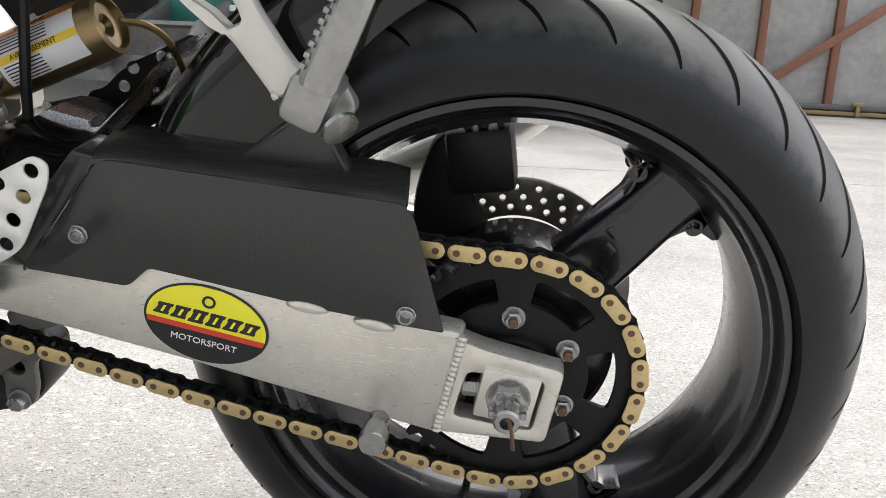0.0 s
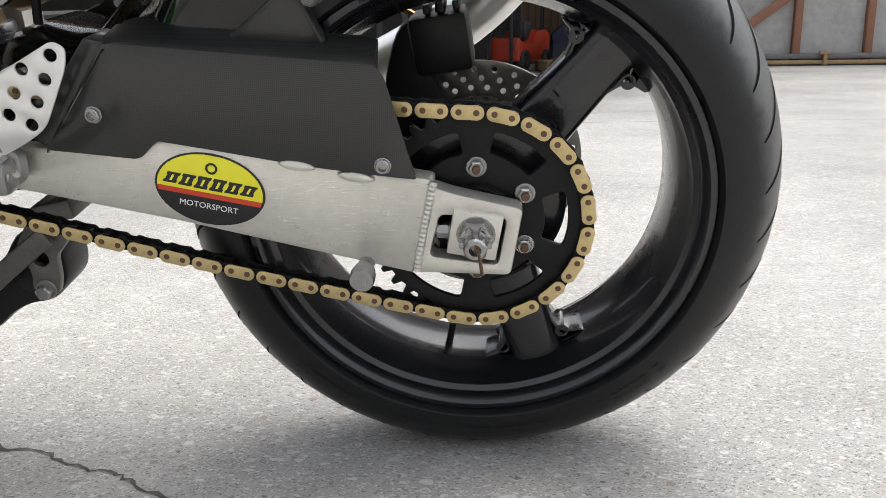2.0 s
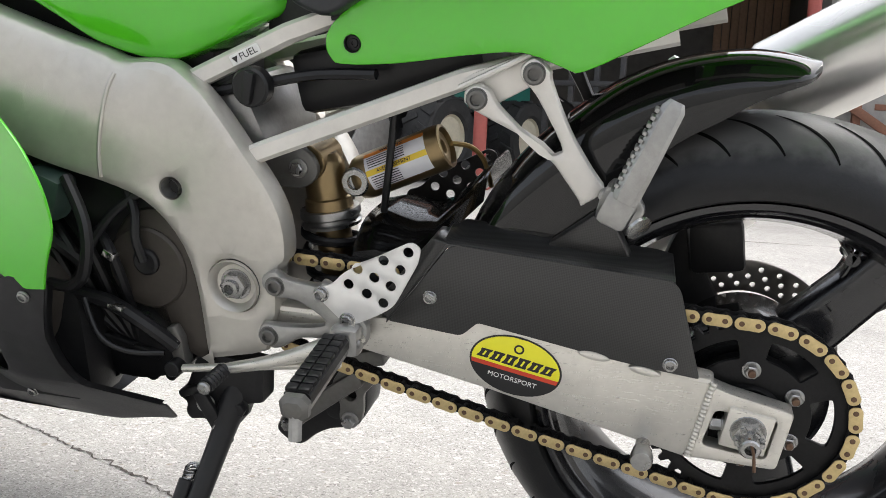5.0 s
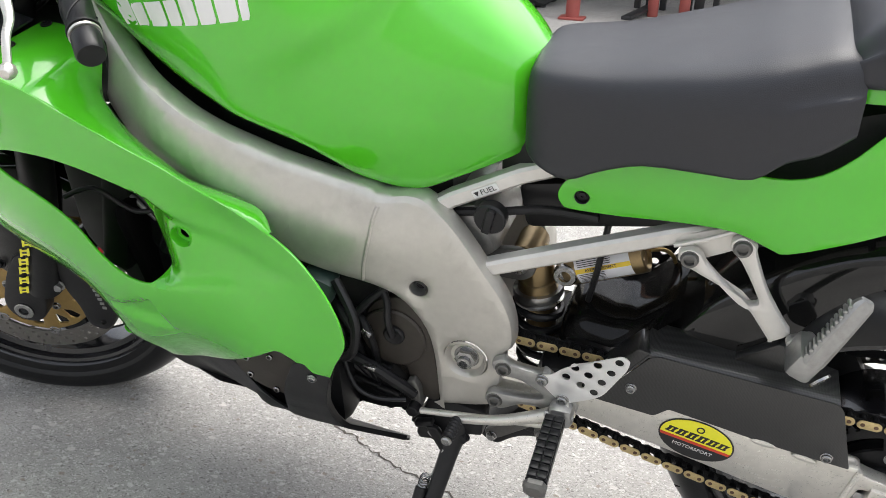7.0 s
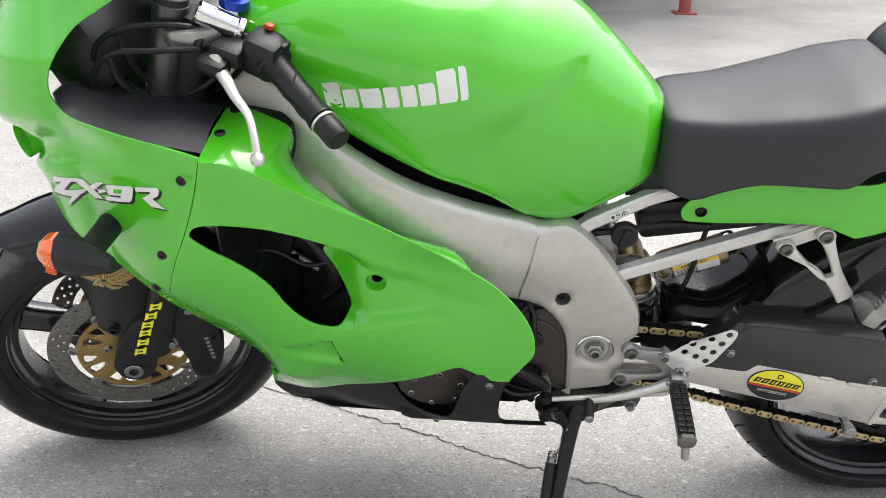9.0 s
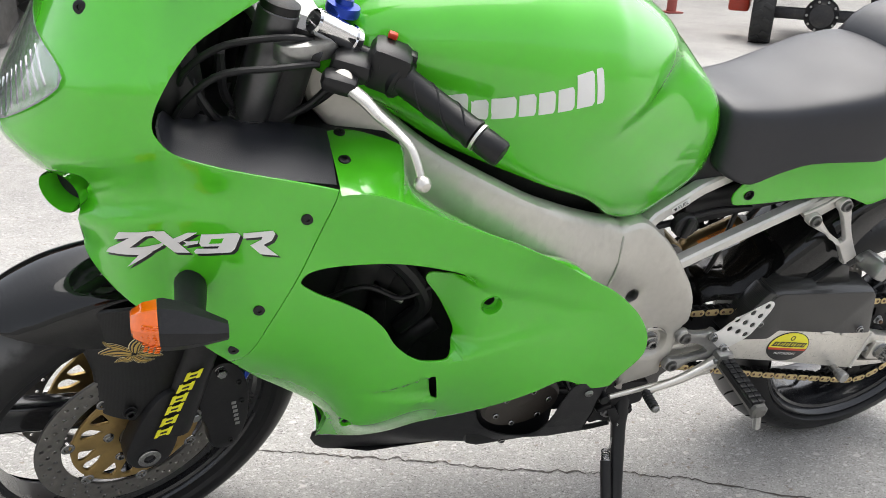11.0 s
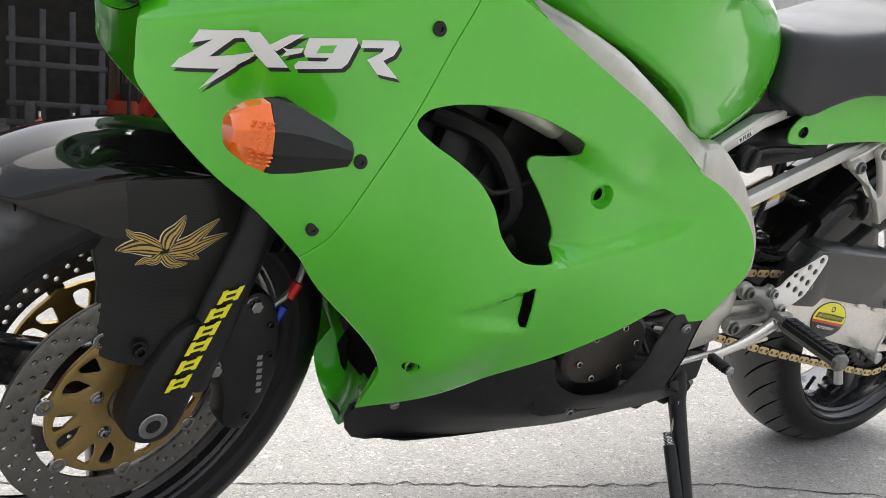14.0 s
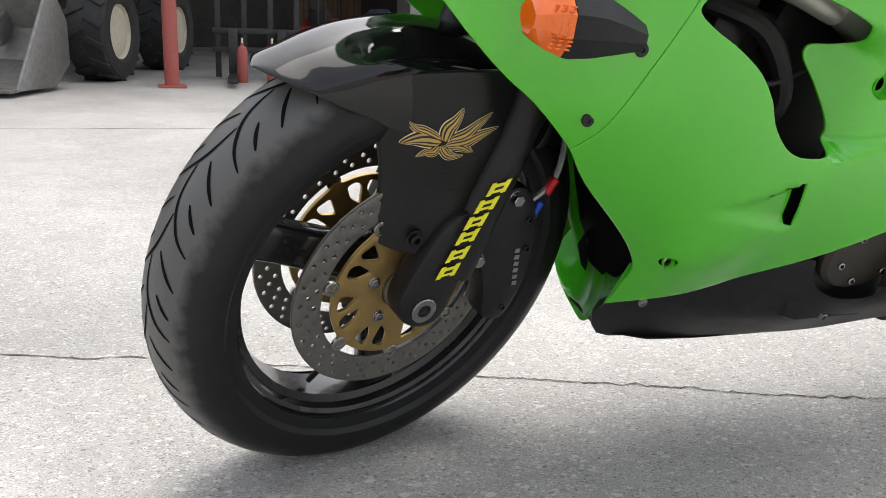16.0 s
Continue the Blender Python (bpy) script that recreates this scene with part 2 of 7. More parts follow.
GREEN = mat("green_paint", (0.082, 0.53, 0.017), 0.22, 0.0, 0.03, 6, coat=1.0, rough_vary=0.06)
SILVER = mat("satin_silver_alloy", (0.56, 0.54, 0.495), 0.38, 0.6, 0.07, 20, bump=0.05, bump_scale=900, dirt=0.18, rough_vary=0.15)
POLISHED = mat("bright_alloy_sheet", (0.80, 0.795, 0.78), 0.36, 0.55, 0.05, 30, dirt=0.12)
# silver lightened for rails and hanger: low side light put into the colour
LITSILVER = mat("lit_silver_paint", (0.68, 0.66, 0.62), 0.40, 0.45, 0.06, 20, dirt=0.15)
BRUSHED = brushed("brushed_alloy")
STEEL = mat("zinc_steel", (0.36, 0.36, 0.355), 0.27, 0.95, 0.15, 60, dirt=0.3)
CAST = mat("cast_alloy", (0.36, 0.36, 0.35), 0.36, 0.75, 0.12, 40, bump=0.15, bump_scale=500, dirt=0.35)
DARKCAST = mat("black_engine_paint", (0.011, 0.011, 0.012), 0.45, 0.0, 0.3, 40, bump=0.1, bump_scale=400, dirt=0.25, dirt_color=(0.045, 0.042, 0.038), spec=0.35)
GREYCAST = mat("grey_casting", (0.15, 0.148, 0.14), 0.42, 0.55, 0.15, 40, bump=0.15, bump_scale=500, dirt=0.4)
BRONZECOVER = mat("bronze_engine_cover", (0.050, 0.043, 0.036), 0.5, 0.3, 0.15, 40, bump=0.12, bump_scale=600)

BLACKRIM = mat("black_wheel_paint", (0.009, 0.0095, 0.0115), 0.25, 0.0, 0.2, 30, bump=0.04, bump_scale=300, coat=0.4, dirt=0.25, dirt_color=(0.035, 0.035, 0.037))
BLACKPLASTIC = mat("black_plastic", (0.011, 0.011, 0.012), 0.4, 0.0, 0.15, 40, bump=0.08, bump_scale=600, spec=0.35)
MATTBLACK = mat("matt_black", (0.012, 0.012, 0.0135), 0.5, 0.0, 0.2, 40, bump=0.12, bump_scale=700, dirt=0.35, dirt_color=(0.05, 0.049, 0.047), spec=0.35)
VINYL = mat("black_seat_vinyl", (0.017, 0.018, 0.023), 0.40, 0.0, 0.1, 40, bump=0.2, bump_scale=900, spec=0.55)
GOLD = mat("gold_chain_plate", (0.62, 0.49, 0.25), 0.36, 0.7, 0.12, 80, dirt=0.3, dirt_color=(0.2, 0.14, 0.06))
GOLDDISC = mat("gold_anodised", (0.40, 0.27, 0.10), 0.42, 0.7, 0.1, 40, dirt=0.25)
DISC = mat("worn_disc_steel", (0.22, 0.21, 0.195), 0.4, 0.8, 0.12, 60, dirt=0.2)
GREASE = mat("greasy_black", (0.007, 0.007, 0.0075), 0.5, 0.0, 0.4, 80, bump=0.2, bump_scale=400, dirt=0.3, dirt_color=(0.022, 0.021, 0.02), spec=0.25)
ORANGE = mat("amber_lens", (0.80, 0.14, 0.003), 0.10, 0.0, 0.10, 60, bump=0.1, bump_scale=160, coat=0.8)
YELLOW = mat("yellow_print", (0.85, 0.8, 0.03), 0.35, 0.0, 0.02, 60)
WHITE = mat("white_print", (0.8, 0.8, 0.78), 0.35, 0.0, 0.02, 60)
REDP = mat("red_print", (0.6, 0.05, 0.02), 0.35, 0.0, 0.02, 60)
# near-black for grooves and windows, and for painted shade inside the chin
RECESSBLACK = mat("recess_black", (0.004, 0.004, 0.004), 0.9, 0.0, 0.05, 60, spec=0.1)
BLACKP = mat("black_print", (0.012, 0.012, 0.013), 0.35, 0.0, 0.05, 60)


def carbon(name, cell=0.0016, coat=0.6, rough=0.3, light=0.020, spec=0.5):
    """Clear-coated twill carbon fibre."""
    m = mat(name, (light, light, light), rough, 0.0, 0.1, 20, coat=coat, spec=spec)
    n, l = m.node_tree.nodes, m.node_tree.links
    b = n["Principled BSDF"]
    co = n.new("ShaderNodeTexCoord")
    ch = n.new("ShaderNodeTexChecker")
    ch.inputs["Scale"].default_value = 1 / cell
    ch.inputs["Color1"].default_value, ch.inputs["Color2"].default_value = (light * 0.5, light * 0.5, light * 0.5, 1), (light * 1.35, light * 1.38, light * 1.35, 1)
    mp = n.new("ShaderNodeMapping")
    mp.inputs["Rotation"].default_value, mp.inputs["Scale"].default_value = (0, 0.72, 0), (1, 0.0, 1)
    l.new(co.outputs["Object"], mp.inputs[0]), l.new(mp.outputs[0], ch.inputs["Vector"]), l.new(ch.outputs[0], b.inputs["Base Color"])
    bp = n.new("ShaderNodeBump")
    bp.inputs["Strength"].default_value, bp.inputs["Distance"].default_value = 0.12, 0.0005
    l.new(ch.outputs[1], bp.inputs["Height"]), l.new(bp.outputs[0], b.inputs["Normal"])
    return m


CARBON = carbon("carbon_fibre", 0.0012, 0.10, 0.40, 0.011, 0.3)
SATINCARBON = carbon("satin_carbon_fibre", 0.0012, 0.35, 0.36, 0.018, 0.5)
GLOSSCARBON = carbon("gloss_carbon_fibre", 0.0018, 0.85, 0.15, 0.009, 0.05)


def ground_material():
    """Old exposed-aggregate concrete: pale, set with pale flat chips and small dark pits, stained in patches."""
    m = mat("old_concrete", (0.365, 0.353, 0.332), 0.85, 0.0, 0.20, 60, bump=0.9, bump_scale=220, dirt=0.45, dirt_color=(0.29, 0.27, 0.245))
    n, l = m.node_tree.nodes, m.node_tree.links
    b = n["Principled BSDF"]
    src = b.inputs["Base Color"].links[0].from_socket
    co, warp, off = n.new("ShaderNodeTexCoord"), n.new("ShaderNodeTexNoise"), n.new("ShaderNodeVectorMath")
    warp.inputs["Scale"].default_value, warp.inputs["Detail"].default_value = 90, 3
    off.operation = "MULTIPLY_ADD"
    off.inputs[1].default_value = (0.012, 0.012, 0.0)
    l.new(co.outputs["Object"], warp.inputs["Vector"]), l.new(warp.outputs["Color"], off.inputs[0]), l.new(co.outputs["Object"], off.inputs[2])
    grains = ((70, 0.34, (0.58, 0.565, 0.54, 1), 0.75, 0.66), (150, 0.36, (0.55, 0.535, 0.51, 1), 0.75, 0.58), (330, 0.36, (0.60, 0.585, 0.56, 1), 0.8, 0.62), (260, 0.36, (0.17, 0.16, 0.148, 1), 0.8, 0.52), (120, 0.30, (0.12, 0.11, 0.10, 1), 0.75, 0.72), (38, 0.27, (0.60, 0.575, 0.54, 1), 0.75, 0.80), (55, 0.24, (0.24, 0.195, 0.15, 1), 0.7, 0.76))
    for scale, cut, colour, amount, rare in grains:
        vo, rp, mx, tr = n.new("ShaderNodeTexVoronoi"), n.new("ShaderNodeValToRGB"), n.new("ShaderNodeMix"), n.new("ShaderNodeMapping")
        tr.inputs["Scale"].default_value, tr.inputs["Rotation"].default_value = (1.0, 1.5, 1.0), (0, 0, scale * 0.37)
        vo.inputs["Scale"].default_value = scale
        l.new(off.outputs[0], tr.inputs[0]), l.new(tr.outputs[0], vo.inputs["Vector"]), l.new(vo.outputs["Distance"], rp.inputs[0])
        rp.color_ramp.elements[0].position, rp.color_ramp.elements[1].position = cut, cut + 0.06
        rp.color_ramp.elements[0].color, rp.color_ramp.elements[1].color = (amount, amount, amount, 1), (0, 0, 0, 1)
        pick, sel = n.new("ShaderNodeMath"), n.new("ShaderNodeMapRange")
        pick.operation = "MULTIPLY"
        sel.inputs[1].default_value, sel.inputs[2].default_value = rare, rare + 0.1
        l.new(vo.outputs["Color"], sel.inputs[0]), l.new(sel.outputs[0], pick.inputs[0]), l.new(rp.outputs[0], pick.inputs[1])
        mx.data_type = "RGBA"
        mx.inputs[7].default_value = colour
        l.new(pick.outputs[0], mx.inputs[0]), l.new(src, mx.inputs[6])
        src = mx.outputs[2]
    patch, pr, pm = n.new("ShaderNodeTexNoise"), n.new("ShaderNodeMapRange"), n.new("ShaderNodeMix")
    patch.inputs["Scale"].default_value, patch.inputs["Detail"].default_value = 1.1, 7
    pr.inputs[1].default_value, pr.inputs[2].default_value, pr.inputs[3].default_value, pr.inputs[4].default_value = 0.35, 0.7, 1.10, 0.76
    pm.data_type, pm.blend_type = "RGBA", "MULTIPLY"
    pm.inputs[0].default_value = 1.0
    l.new(co.outputs["Object"], patch.inputs["Vector"]), l.new(patch.outputs[0], pr.inputs[0]), l.new(src, pm.inputs[6]), l.new(pr.outputs[0], pm.inputs[7])
    l.new(pm.outputs[2], b.inputs["Base Color"])
    return m


GROUND = ground_material()
WALLC = mat("stained_concrete_panel", (0.43, 0.425, 0.41), 0.85, 0.0, 0.18, 3, bump=0.2, bump_scale=60, dirt=0.6, dirt_color=(0.20, 0.19, 0.18))
RUSTBEAM = mat("rust_red_primer", (0.26, 0.12, 0.075), 0.7, 0.0, 0.2, 10, bump=0.1)
POLE = mat("faded_red_paint", (0.36, 0.085, 0.07), 0.6, 0.0, 0.12, 10, dirt=0.2)
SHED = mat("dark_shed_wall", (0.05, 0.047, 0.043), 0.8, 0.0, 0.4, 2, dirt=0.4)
TIMBER = mat("old_timber", (0.32, 0.22, 0.11), 0.75, 0.0, 0.2, 12, bump=0.2)

# ---- setting ----
def rise(y):
    return 0.010 + 0.008 * max(0, min(y, 12) - 2)


def ground_sheet():
    bm = bmesh.new()
    xs = [-400, -120, -40, -16, -8, -4, -2, -1, 0, 1, 2, 4, 8, 16, 40, 120, 400]
    ys = [-400, -120, -40, -12, -4, -2, 0, 1, 2, 4, 6, 8, 10, 12, 16, 24, 60, 200, 400]
    g = [[bm.verts.new((x, y, rise(y))) for x in xs] for y in ys]
    for i in range(len(ys) - 1):
        for j in range(len(xs) - 1):
            bm.faces.new((g[i][j], g[i][j + 1], g[i + 1][j + 1], g[i + 1][j]))
    return part("ground", bm, GROUND, sharp=180)


ground = tagged(ground_sheet(), "pale old speckled concrete yard with cracks and stains", "ground", kind="structure")
CRACK = mat("crack_dirt", (0.085, 0.075, 0.066), 0.95, 0.0, 0.3, 60)


def crack(pts, width, seed):
    """A jagged crack: a thin sunk-looking ribbon of dirt of uneven width."""
    r = random.Random(seed)
    line = [np.array(p) for p in smooth_line(pts, 14)]
    bm, rows, off = bmesh.new(), [], 0.0
    for i, p in enumerate(line):
        d = line[min(i + 1, len(line) - 1)] - line[max(i - 1, 0)]
        n = np.array((-d[1], d[0])) / (np.linalg.norm(d) + 1e-9)
        off = off * 0.55 + r.uniform(-1, 1) * 0.006
        w = width * r.uniform(0.25, 1.3)
        q = p + n * off
        rows.append([bm.verts.new((*(q + n * w * s), rise(q[1]) + 0.0012)) for s in (-0.5, 0.5)])
    for a, b in zip(rows, rows[1:]):
        bm.faces.new((a[0], a[1], b[1], b[0]))
    return part("crack", bm, CRACK, ground)


crack([(-3.4, 2.1), (-2.6, 1.72), (-2.083, 1.456), (-1.85, 1.381), (-1.6, 1.27), (-1.318, 1.147), (-1.21, 1.10), (-1.09, 1.045), (-1.0, 1.01), (-0.89, 0.955), (-0.78, 0.905), (-0.67, 0.866), (-0.55, 0.815), (-0.46, 0.765), (-0.30, 0.66)], 0.0052, 3)
crack([(-0.30, 0.66), (-0.1, 0.50), (0.3, 0.30), (0.8, 0.1)], 0.0028, 5)
crack([(-6.0, 5.2), (-3.5, 4.6), (-1.0, 4.4), (1.5, 4.5), (5.0, 4.2)], 0.012, 9)

WY = 11.55
wall = tagged(part("wall_yard", box((9.85, WY + 0.15, 2.6), (16.0, 0.3, 5.1), 0.01), WALLC), "grey stained concrete panel wall with rust-red studs and braces", "wall", kind="structure")
for x in (2.46, 3.33, 4.27, 5.2, 6.15, 7.1, 8.05):
    part("stud", box((x, WY - 0.05, 2.6), (0.10, 0.09, 5.0), 0.008, (0, 0.4, 0)), RUSTBEAM, wall)
for x0, z0, x1, z1 in ((3.30, 0.38, 5.25, 1.78), (3.25, 0.38, 1.95, 1.25), (5.25, 1.78, 7.2, 0.40)):
    dx, dz = x1 - x0, z1 - z0
    part("brace", box(((x0 + x1) / 2, WY - 0.115, (z0 + z1) / 2), (math.hypot(dx, dz), 0.05, 0.11), 0.006, (0, -math.degrees(math.atan2(dz, dx)), 0)), RUSTBEAM, wall)
part("base_rail", box((9.85, WY - 0.10, 0.205), (16.0, 0.14, 0.07), 0.01), mat("grey_steel_rail", (0.16, 0.16, 0.165), 0.5, 0.5, 0.2, 8, dirt=0.4), wall)
part("base_plank", box((9.85, WY - 0.16, 0.13), (16.0, 0.10, 0.05), 0.008), TIMBER, wall)
for k in range(8):
    x = 2.62 + 0.98 * k
    br = part("rail_bracket", box((x, WY - 0.22, 0.17), (0.05, 0.05, 0.15), 0.006), TIMBER, wall)
    part("bracket_head", box((x, WY - 0.22, 0.25), (0.15, 0.06, 0.045), 0.006), TIMBER, br)
part("wall_hole", box((2.75, WY - 0.004, 0.98), (0.17, 0.02, 0.075), 0.004), RUSTBEAM, wall)
# Added wall, never in view: dims light from behind the camera, shapes reflections.
tagged(part("unseen_wall_behind", box((-1.0, -9.0, 2.2), (46.0, 0.3, 4.8), 0.01), WALLC), "plain grey stained concrete wall, added out of view to shape reflections", "wall", kind="structure")
BOARD = mat("weathered_boards", (0.16, 0.10, 0.065), 0.8, 0.0, 0.25, 8, bump=0.2)
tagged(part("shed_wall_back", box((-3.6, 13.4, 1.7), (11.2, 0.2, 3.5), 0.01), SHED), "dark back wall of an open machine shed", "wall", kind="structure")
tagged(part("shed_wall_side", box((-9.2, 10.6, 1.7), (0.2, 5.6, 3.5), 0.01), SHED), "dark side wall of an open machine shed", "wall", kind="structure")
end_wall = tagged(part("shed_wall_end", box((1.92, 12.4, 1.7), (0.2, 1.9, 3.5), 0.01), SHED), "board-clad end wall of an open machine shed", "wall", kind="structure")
for k in range(9):
    part("plank", box((0.85 + 0.115 * k, 13.27, 1.6), (0.105, 0.03, 3.0), 0.004, (0, 0.3 * (k % 3 - 1), 0)), BOARD, end_wall)
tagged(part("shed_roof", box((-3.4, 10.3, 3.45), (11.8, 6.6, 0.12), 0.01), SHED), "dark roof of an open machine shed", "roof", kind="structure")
tagged(part("shed_floor_beam", box((-3.4, 7.05, 3.25), (11.6, 0.18, 0.28), 0.01), RUSTBEAM), "rust-red eaves beam of the machine shed", "beam", kind="structure")


def red_post(x, y):
    ob = thing("shed_post", "faded red steel post holding up the shed roof", "post", pose(x, y, rise(y)), "red shed posts")
    part("shaft", tube([(0, 0, 0), (0, 0, 3.15)], 0.055, 14, 1), POLE, ob)
    part("foot_plate", box((0, 0, 0.008), (0.2, 0.2, 0.016), 0.003), POLE, ob)
    return ob


for x, y in ((-1.46, 6.70), (1.15, 7.7), (4.45, 8.1)):
    red_post(x, y)

MRUB = mat("machine_tyre_rubber", (0.02, 0.02, 0.02), 0.75, 0.0, 0.3, 10, bump=0.2, dirt=0.4, dirt_color=(0.08, 0.075, 0.07))
TEAL = mat("teal_machine_paint", (0.02, 0.16, 0.13), 0.45, 0.0, 0.15, 8, dirt=0.3)
CREAM = mat("cream_wheel_paint", (0.55, 0.5, 0.38), 0.55, 0.0, 0.12, 8, dirt=0.3)
BUCKET = mat("worn_bucket_steel", (0.2, 0.195, 0.185), 0.5, 0.5, 0.3, 4, bump=0.15, dirt=0.6, dirt_color=(0.1, 0.085, 0.07))
REDM = mat("red_machine_paint", (0.38, 0.035, 0.015), 0.4, 0.0, 0.1, 8, dirt=0.2)
DGREY = mat("dark_machine_steel", (0.03, 0.03, 0.032), 0.55, 0.3, 0.3, 10, dirt=0.3)


def machine_wheel(parent, m, R, W, lugs, hub, name="wheel"):
    w = part(name, lathe([(R * 0.55, -W / 2 + 0.03), (R * 0.62, -W / 2), (R * 0.9, -W / 2), (R * 0.96, -W / 2 + 0.03), (R * 0.965, 0), (R * 0.96, W / 2 - 0.03), (R * 0.9, W / 2), (R * 0.62, W / 2), (R * 0.55, W / 2 - 0.03)], 40), MRUB, parent, m=m)
    part("hub", lathe([(0, -W / 2 + 0.04), (R * 0.3, -W / 2 + 0.03), (R * 0.5, -W / 2 + 0.06), (R * 0.56, -W / 2 + 0.03), (R * 0.58, -W / 2 + 0.05), (R * 0.58, W / 2 - 0.05), (R * 0.3, W / 2 - 0.03), (0, W / 2 - 0.04)], 32), hub, w)
    for k in range(lugs):
        for s in (-1, 1):
            part("lug", box((0, s * W * 0.25, R * 0.975), (R * 0.14, W * 0.5, R * 0.06), 0.01, (0, 0, s * 28)), MRUB, w, m=pose(0, 0, 0, 0, 360 / lugs * (k + (0.5 if s > 0 else 0)), 0))
    return w


def wheel_loader():
    ob = thing("wheel_loader", "teal wheel loader with a worn steel bucket, parked in the shed", "loader", pose(-2.47, 7.80, rise(7.8), 0, 0, -23) @ Matrix.Scale(0.72, 4))
    for x, y in ((1.0, -0.4), (-0.9, -0.4), (1.0, 1.5), (-0.9, 1.5)):
        machine_wheel(ob, pose(x, y, 0.52, 0, 0, 90), 0.53, 0.42, 14, CREAM)
    part("body", box((0.05, 0.9, 1.25), (1.25, 3.0, 0.75), 0.08), TEAL, ob)
    part("axle", box((0.05, -0.4, 0.52), (1.6, 0.2, 0.2), 0.03), DGREY, ob)
    part("chassis", box((0.05, 0.6, 0.72), (0.8, 2.6, 0.35), 0.04), DGREY, ob)
    for s in (-1, 1):
        part("lift_arm", box((0.05 + s * 0.45, -1.0, 0.85), (0.12, 1.6, 0.25), 0.03, (28, 0, 0)), BUCKET, ob)
    rows = []
    for x in (-1.35, 1.05):
        rows.append([(x, y, z) for y, z in ((-2.45, 0.03), (-2.45, 0.06), (-1.75, 0.10), (-1.52, 0.25), (-1.45, 0.55), (-1.6, 0.85), (-1.7, 0.88), (-1.66, 0.92), (-1.40, 0.62), (-1.40, 0.22), (-1.68, 0.03))])
    b = part("bucket", loft(rows), BUCKET, ob, "worn steel loader bucket", sharp=30)
    for x in (-1.36, 1.06):
        part("bucket_cheek", slab([np.array(q) for q in ((-2.42, 0.03), (-1.72, 0.02), (-1.40, 0.22), (-1.40, 0.62), (-1.66, 0.95), (-1.75, 0.92))], 0, 0.03, 0.005), BUCKET, b, m=pose(x + 0.015, 0, 0, 0, 0, 90))
    part("bucket_edge", box((-0.15, -2.48, 0.035), (2.45, 0.14, 0.03), 0.004), BUCKET, b)
    part("lamp", box((0.55, -0.62, 1.12), (0.16, 0.03, 0.07), 0.008), WHITE, ob)
    return ob


wheel_loader()


def forklift(m, name_label):
    ob = thing("forklift", name_label, "forklift", m)
    part("body", slab(rounded([(-0.9, 0.25), (0.95, 0.25), (1.0, 0.9), (0.75, 1.05), (0.2, 1.0), (0.0, 0.72), (-0.6, 0.72), (-0.9, 0.85)], 0.06), -0.45, 0.45, 0.04), REDM, ob)
    for x in (-0.55, 0.7):
        for y in (-0.42, 0.42):
            machine_wheel(ob, pose(x, y, 0.27), 0.27, 0.18, 10, DGREY)
    for y in (-0.3, 0.3):
        part("mast_rail", box((-1.0, y, 1.1), (0.08, 0.07, 2.1), 0.008), DGREY, ob)
    for x, y in ((-0.7, -0.4), (-0.7, 0.4), (0.55, -0.4), (0.55, 0.4)):
        part("guard_post", box((x, y, 1.45), (0.06, 0.06, 1.2), 0.008), DGREY, ob)
    part("guard_roof", box((-0.07, 0, 2.07), (1.35, 0.9, 0.06), 0.01), DGREY, ob)
    part("seat", box((0.1, 0, 1.0), (0.45, 0.5, 0.5), 0.08), DGREY, ob)
    return ob


forklift(pose(0.60, 10.9, rise(10.9), 0, 0, 60) @ Matrix.Scale(0.48, 4), "small red stacker truck with a black mast, parked in the shed")


def mast_rack():
    ob = thing("lift_carriage", "black steel lift carriage with forks, standing in the shed", "lift carriage", pose(-0.70, 7.45, rise(7.45), 0, 0, -8) @ Matrix.Scale(0.78, 4))
    for x in (-0.42, -0.14, 0.14, 0.42):
        part("upright", box((x, 0, 0.75), (0.06, 0.08, 1.45), 0.008), DGREY, ob)
    for z in (0.32, 0.52, 0.92, 1.15):
        part("cross_bar", box((0, -0.03, z), (0.95, 0.05, 0.06), 0.006), DGREY, ob)
    for x in (-0.26, 0.26):
        part("fork_tine", box((x, -0.62, 0.06), (0.10, 1.1, 0.035), 0.006), DGREY, ob)
        part("fork_shank", box((x, -0.09, 0.30), (0.10, 0.035, 0.5), 0.006), DGREY, ob)
    return ob


mast_rack()


def gas_bottle(x, y):
    ob = thing("gas_cylinder", "small faded red gas cylinder standing in the shed", "cylinder", pose(x, y, rise(y)), "red gas cylinders")
    part("bottle", lathe([(0, 0), (0.040, 0), (0.044, 0.012), (0.044, 0.25), (0.034, 0.285), (0.014, 0.30), (0.014, 0.32), (0, 0.32)], 20, None, (0, 0, 0), (0, 0, 1)), POLE, ob)
    part("valve", rod((0, 0, 0.31), (0, 0, 0.36), 0.010), BRUSHED, ob)
    return ob


gas_bottle(-0.87, 7.17)
gas_bottle(-0.62, 7.20)


def pallet(m, name_label):
    ob = thing("pallet", name_label, "pallet", m, "wooden pallets")
    for k in range(6):
        part("deck_board", box((0, -0.4 + 0.16 * k, 0.125), (1.1, 0.10, 0.022), 0.003), TIMBER, ob)
    for x in (-0.5, 0, 0.5):
        part("block", box((x, 0, 0.06), (0.10, 0.8, 0.10), 0.004), TIMBER, ob)
    return ob


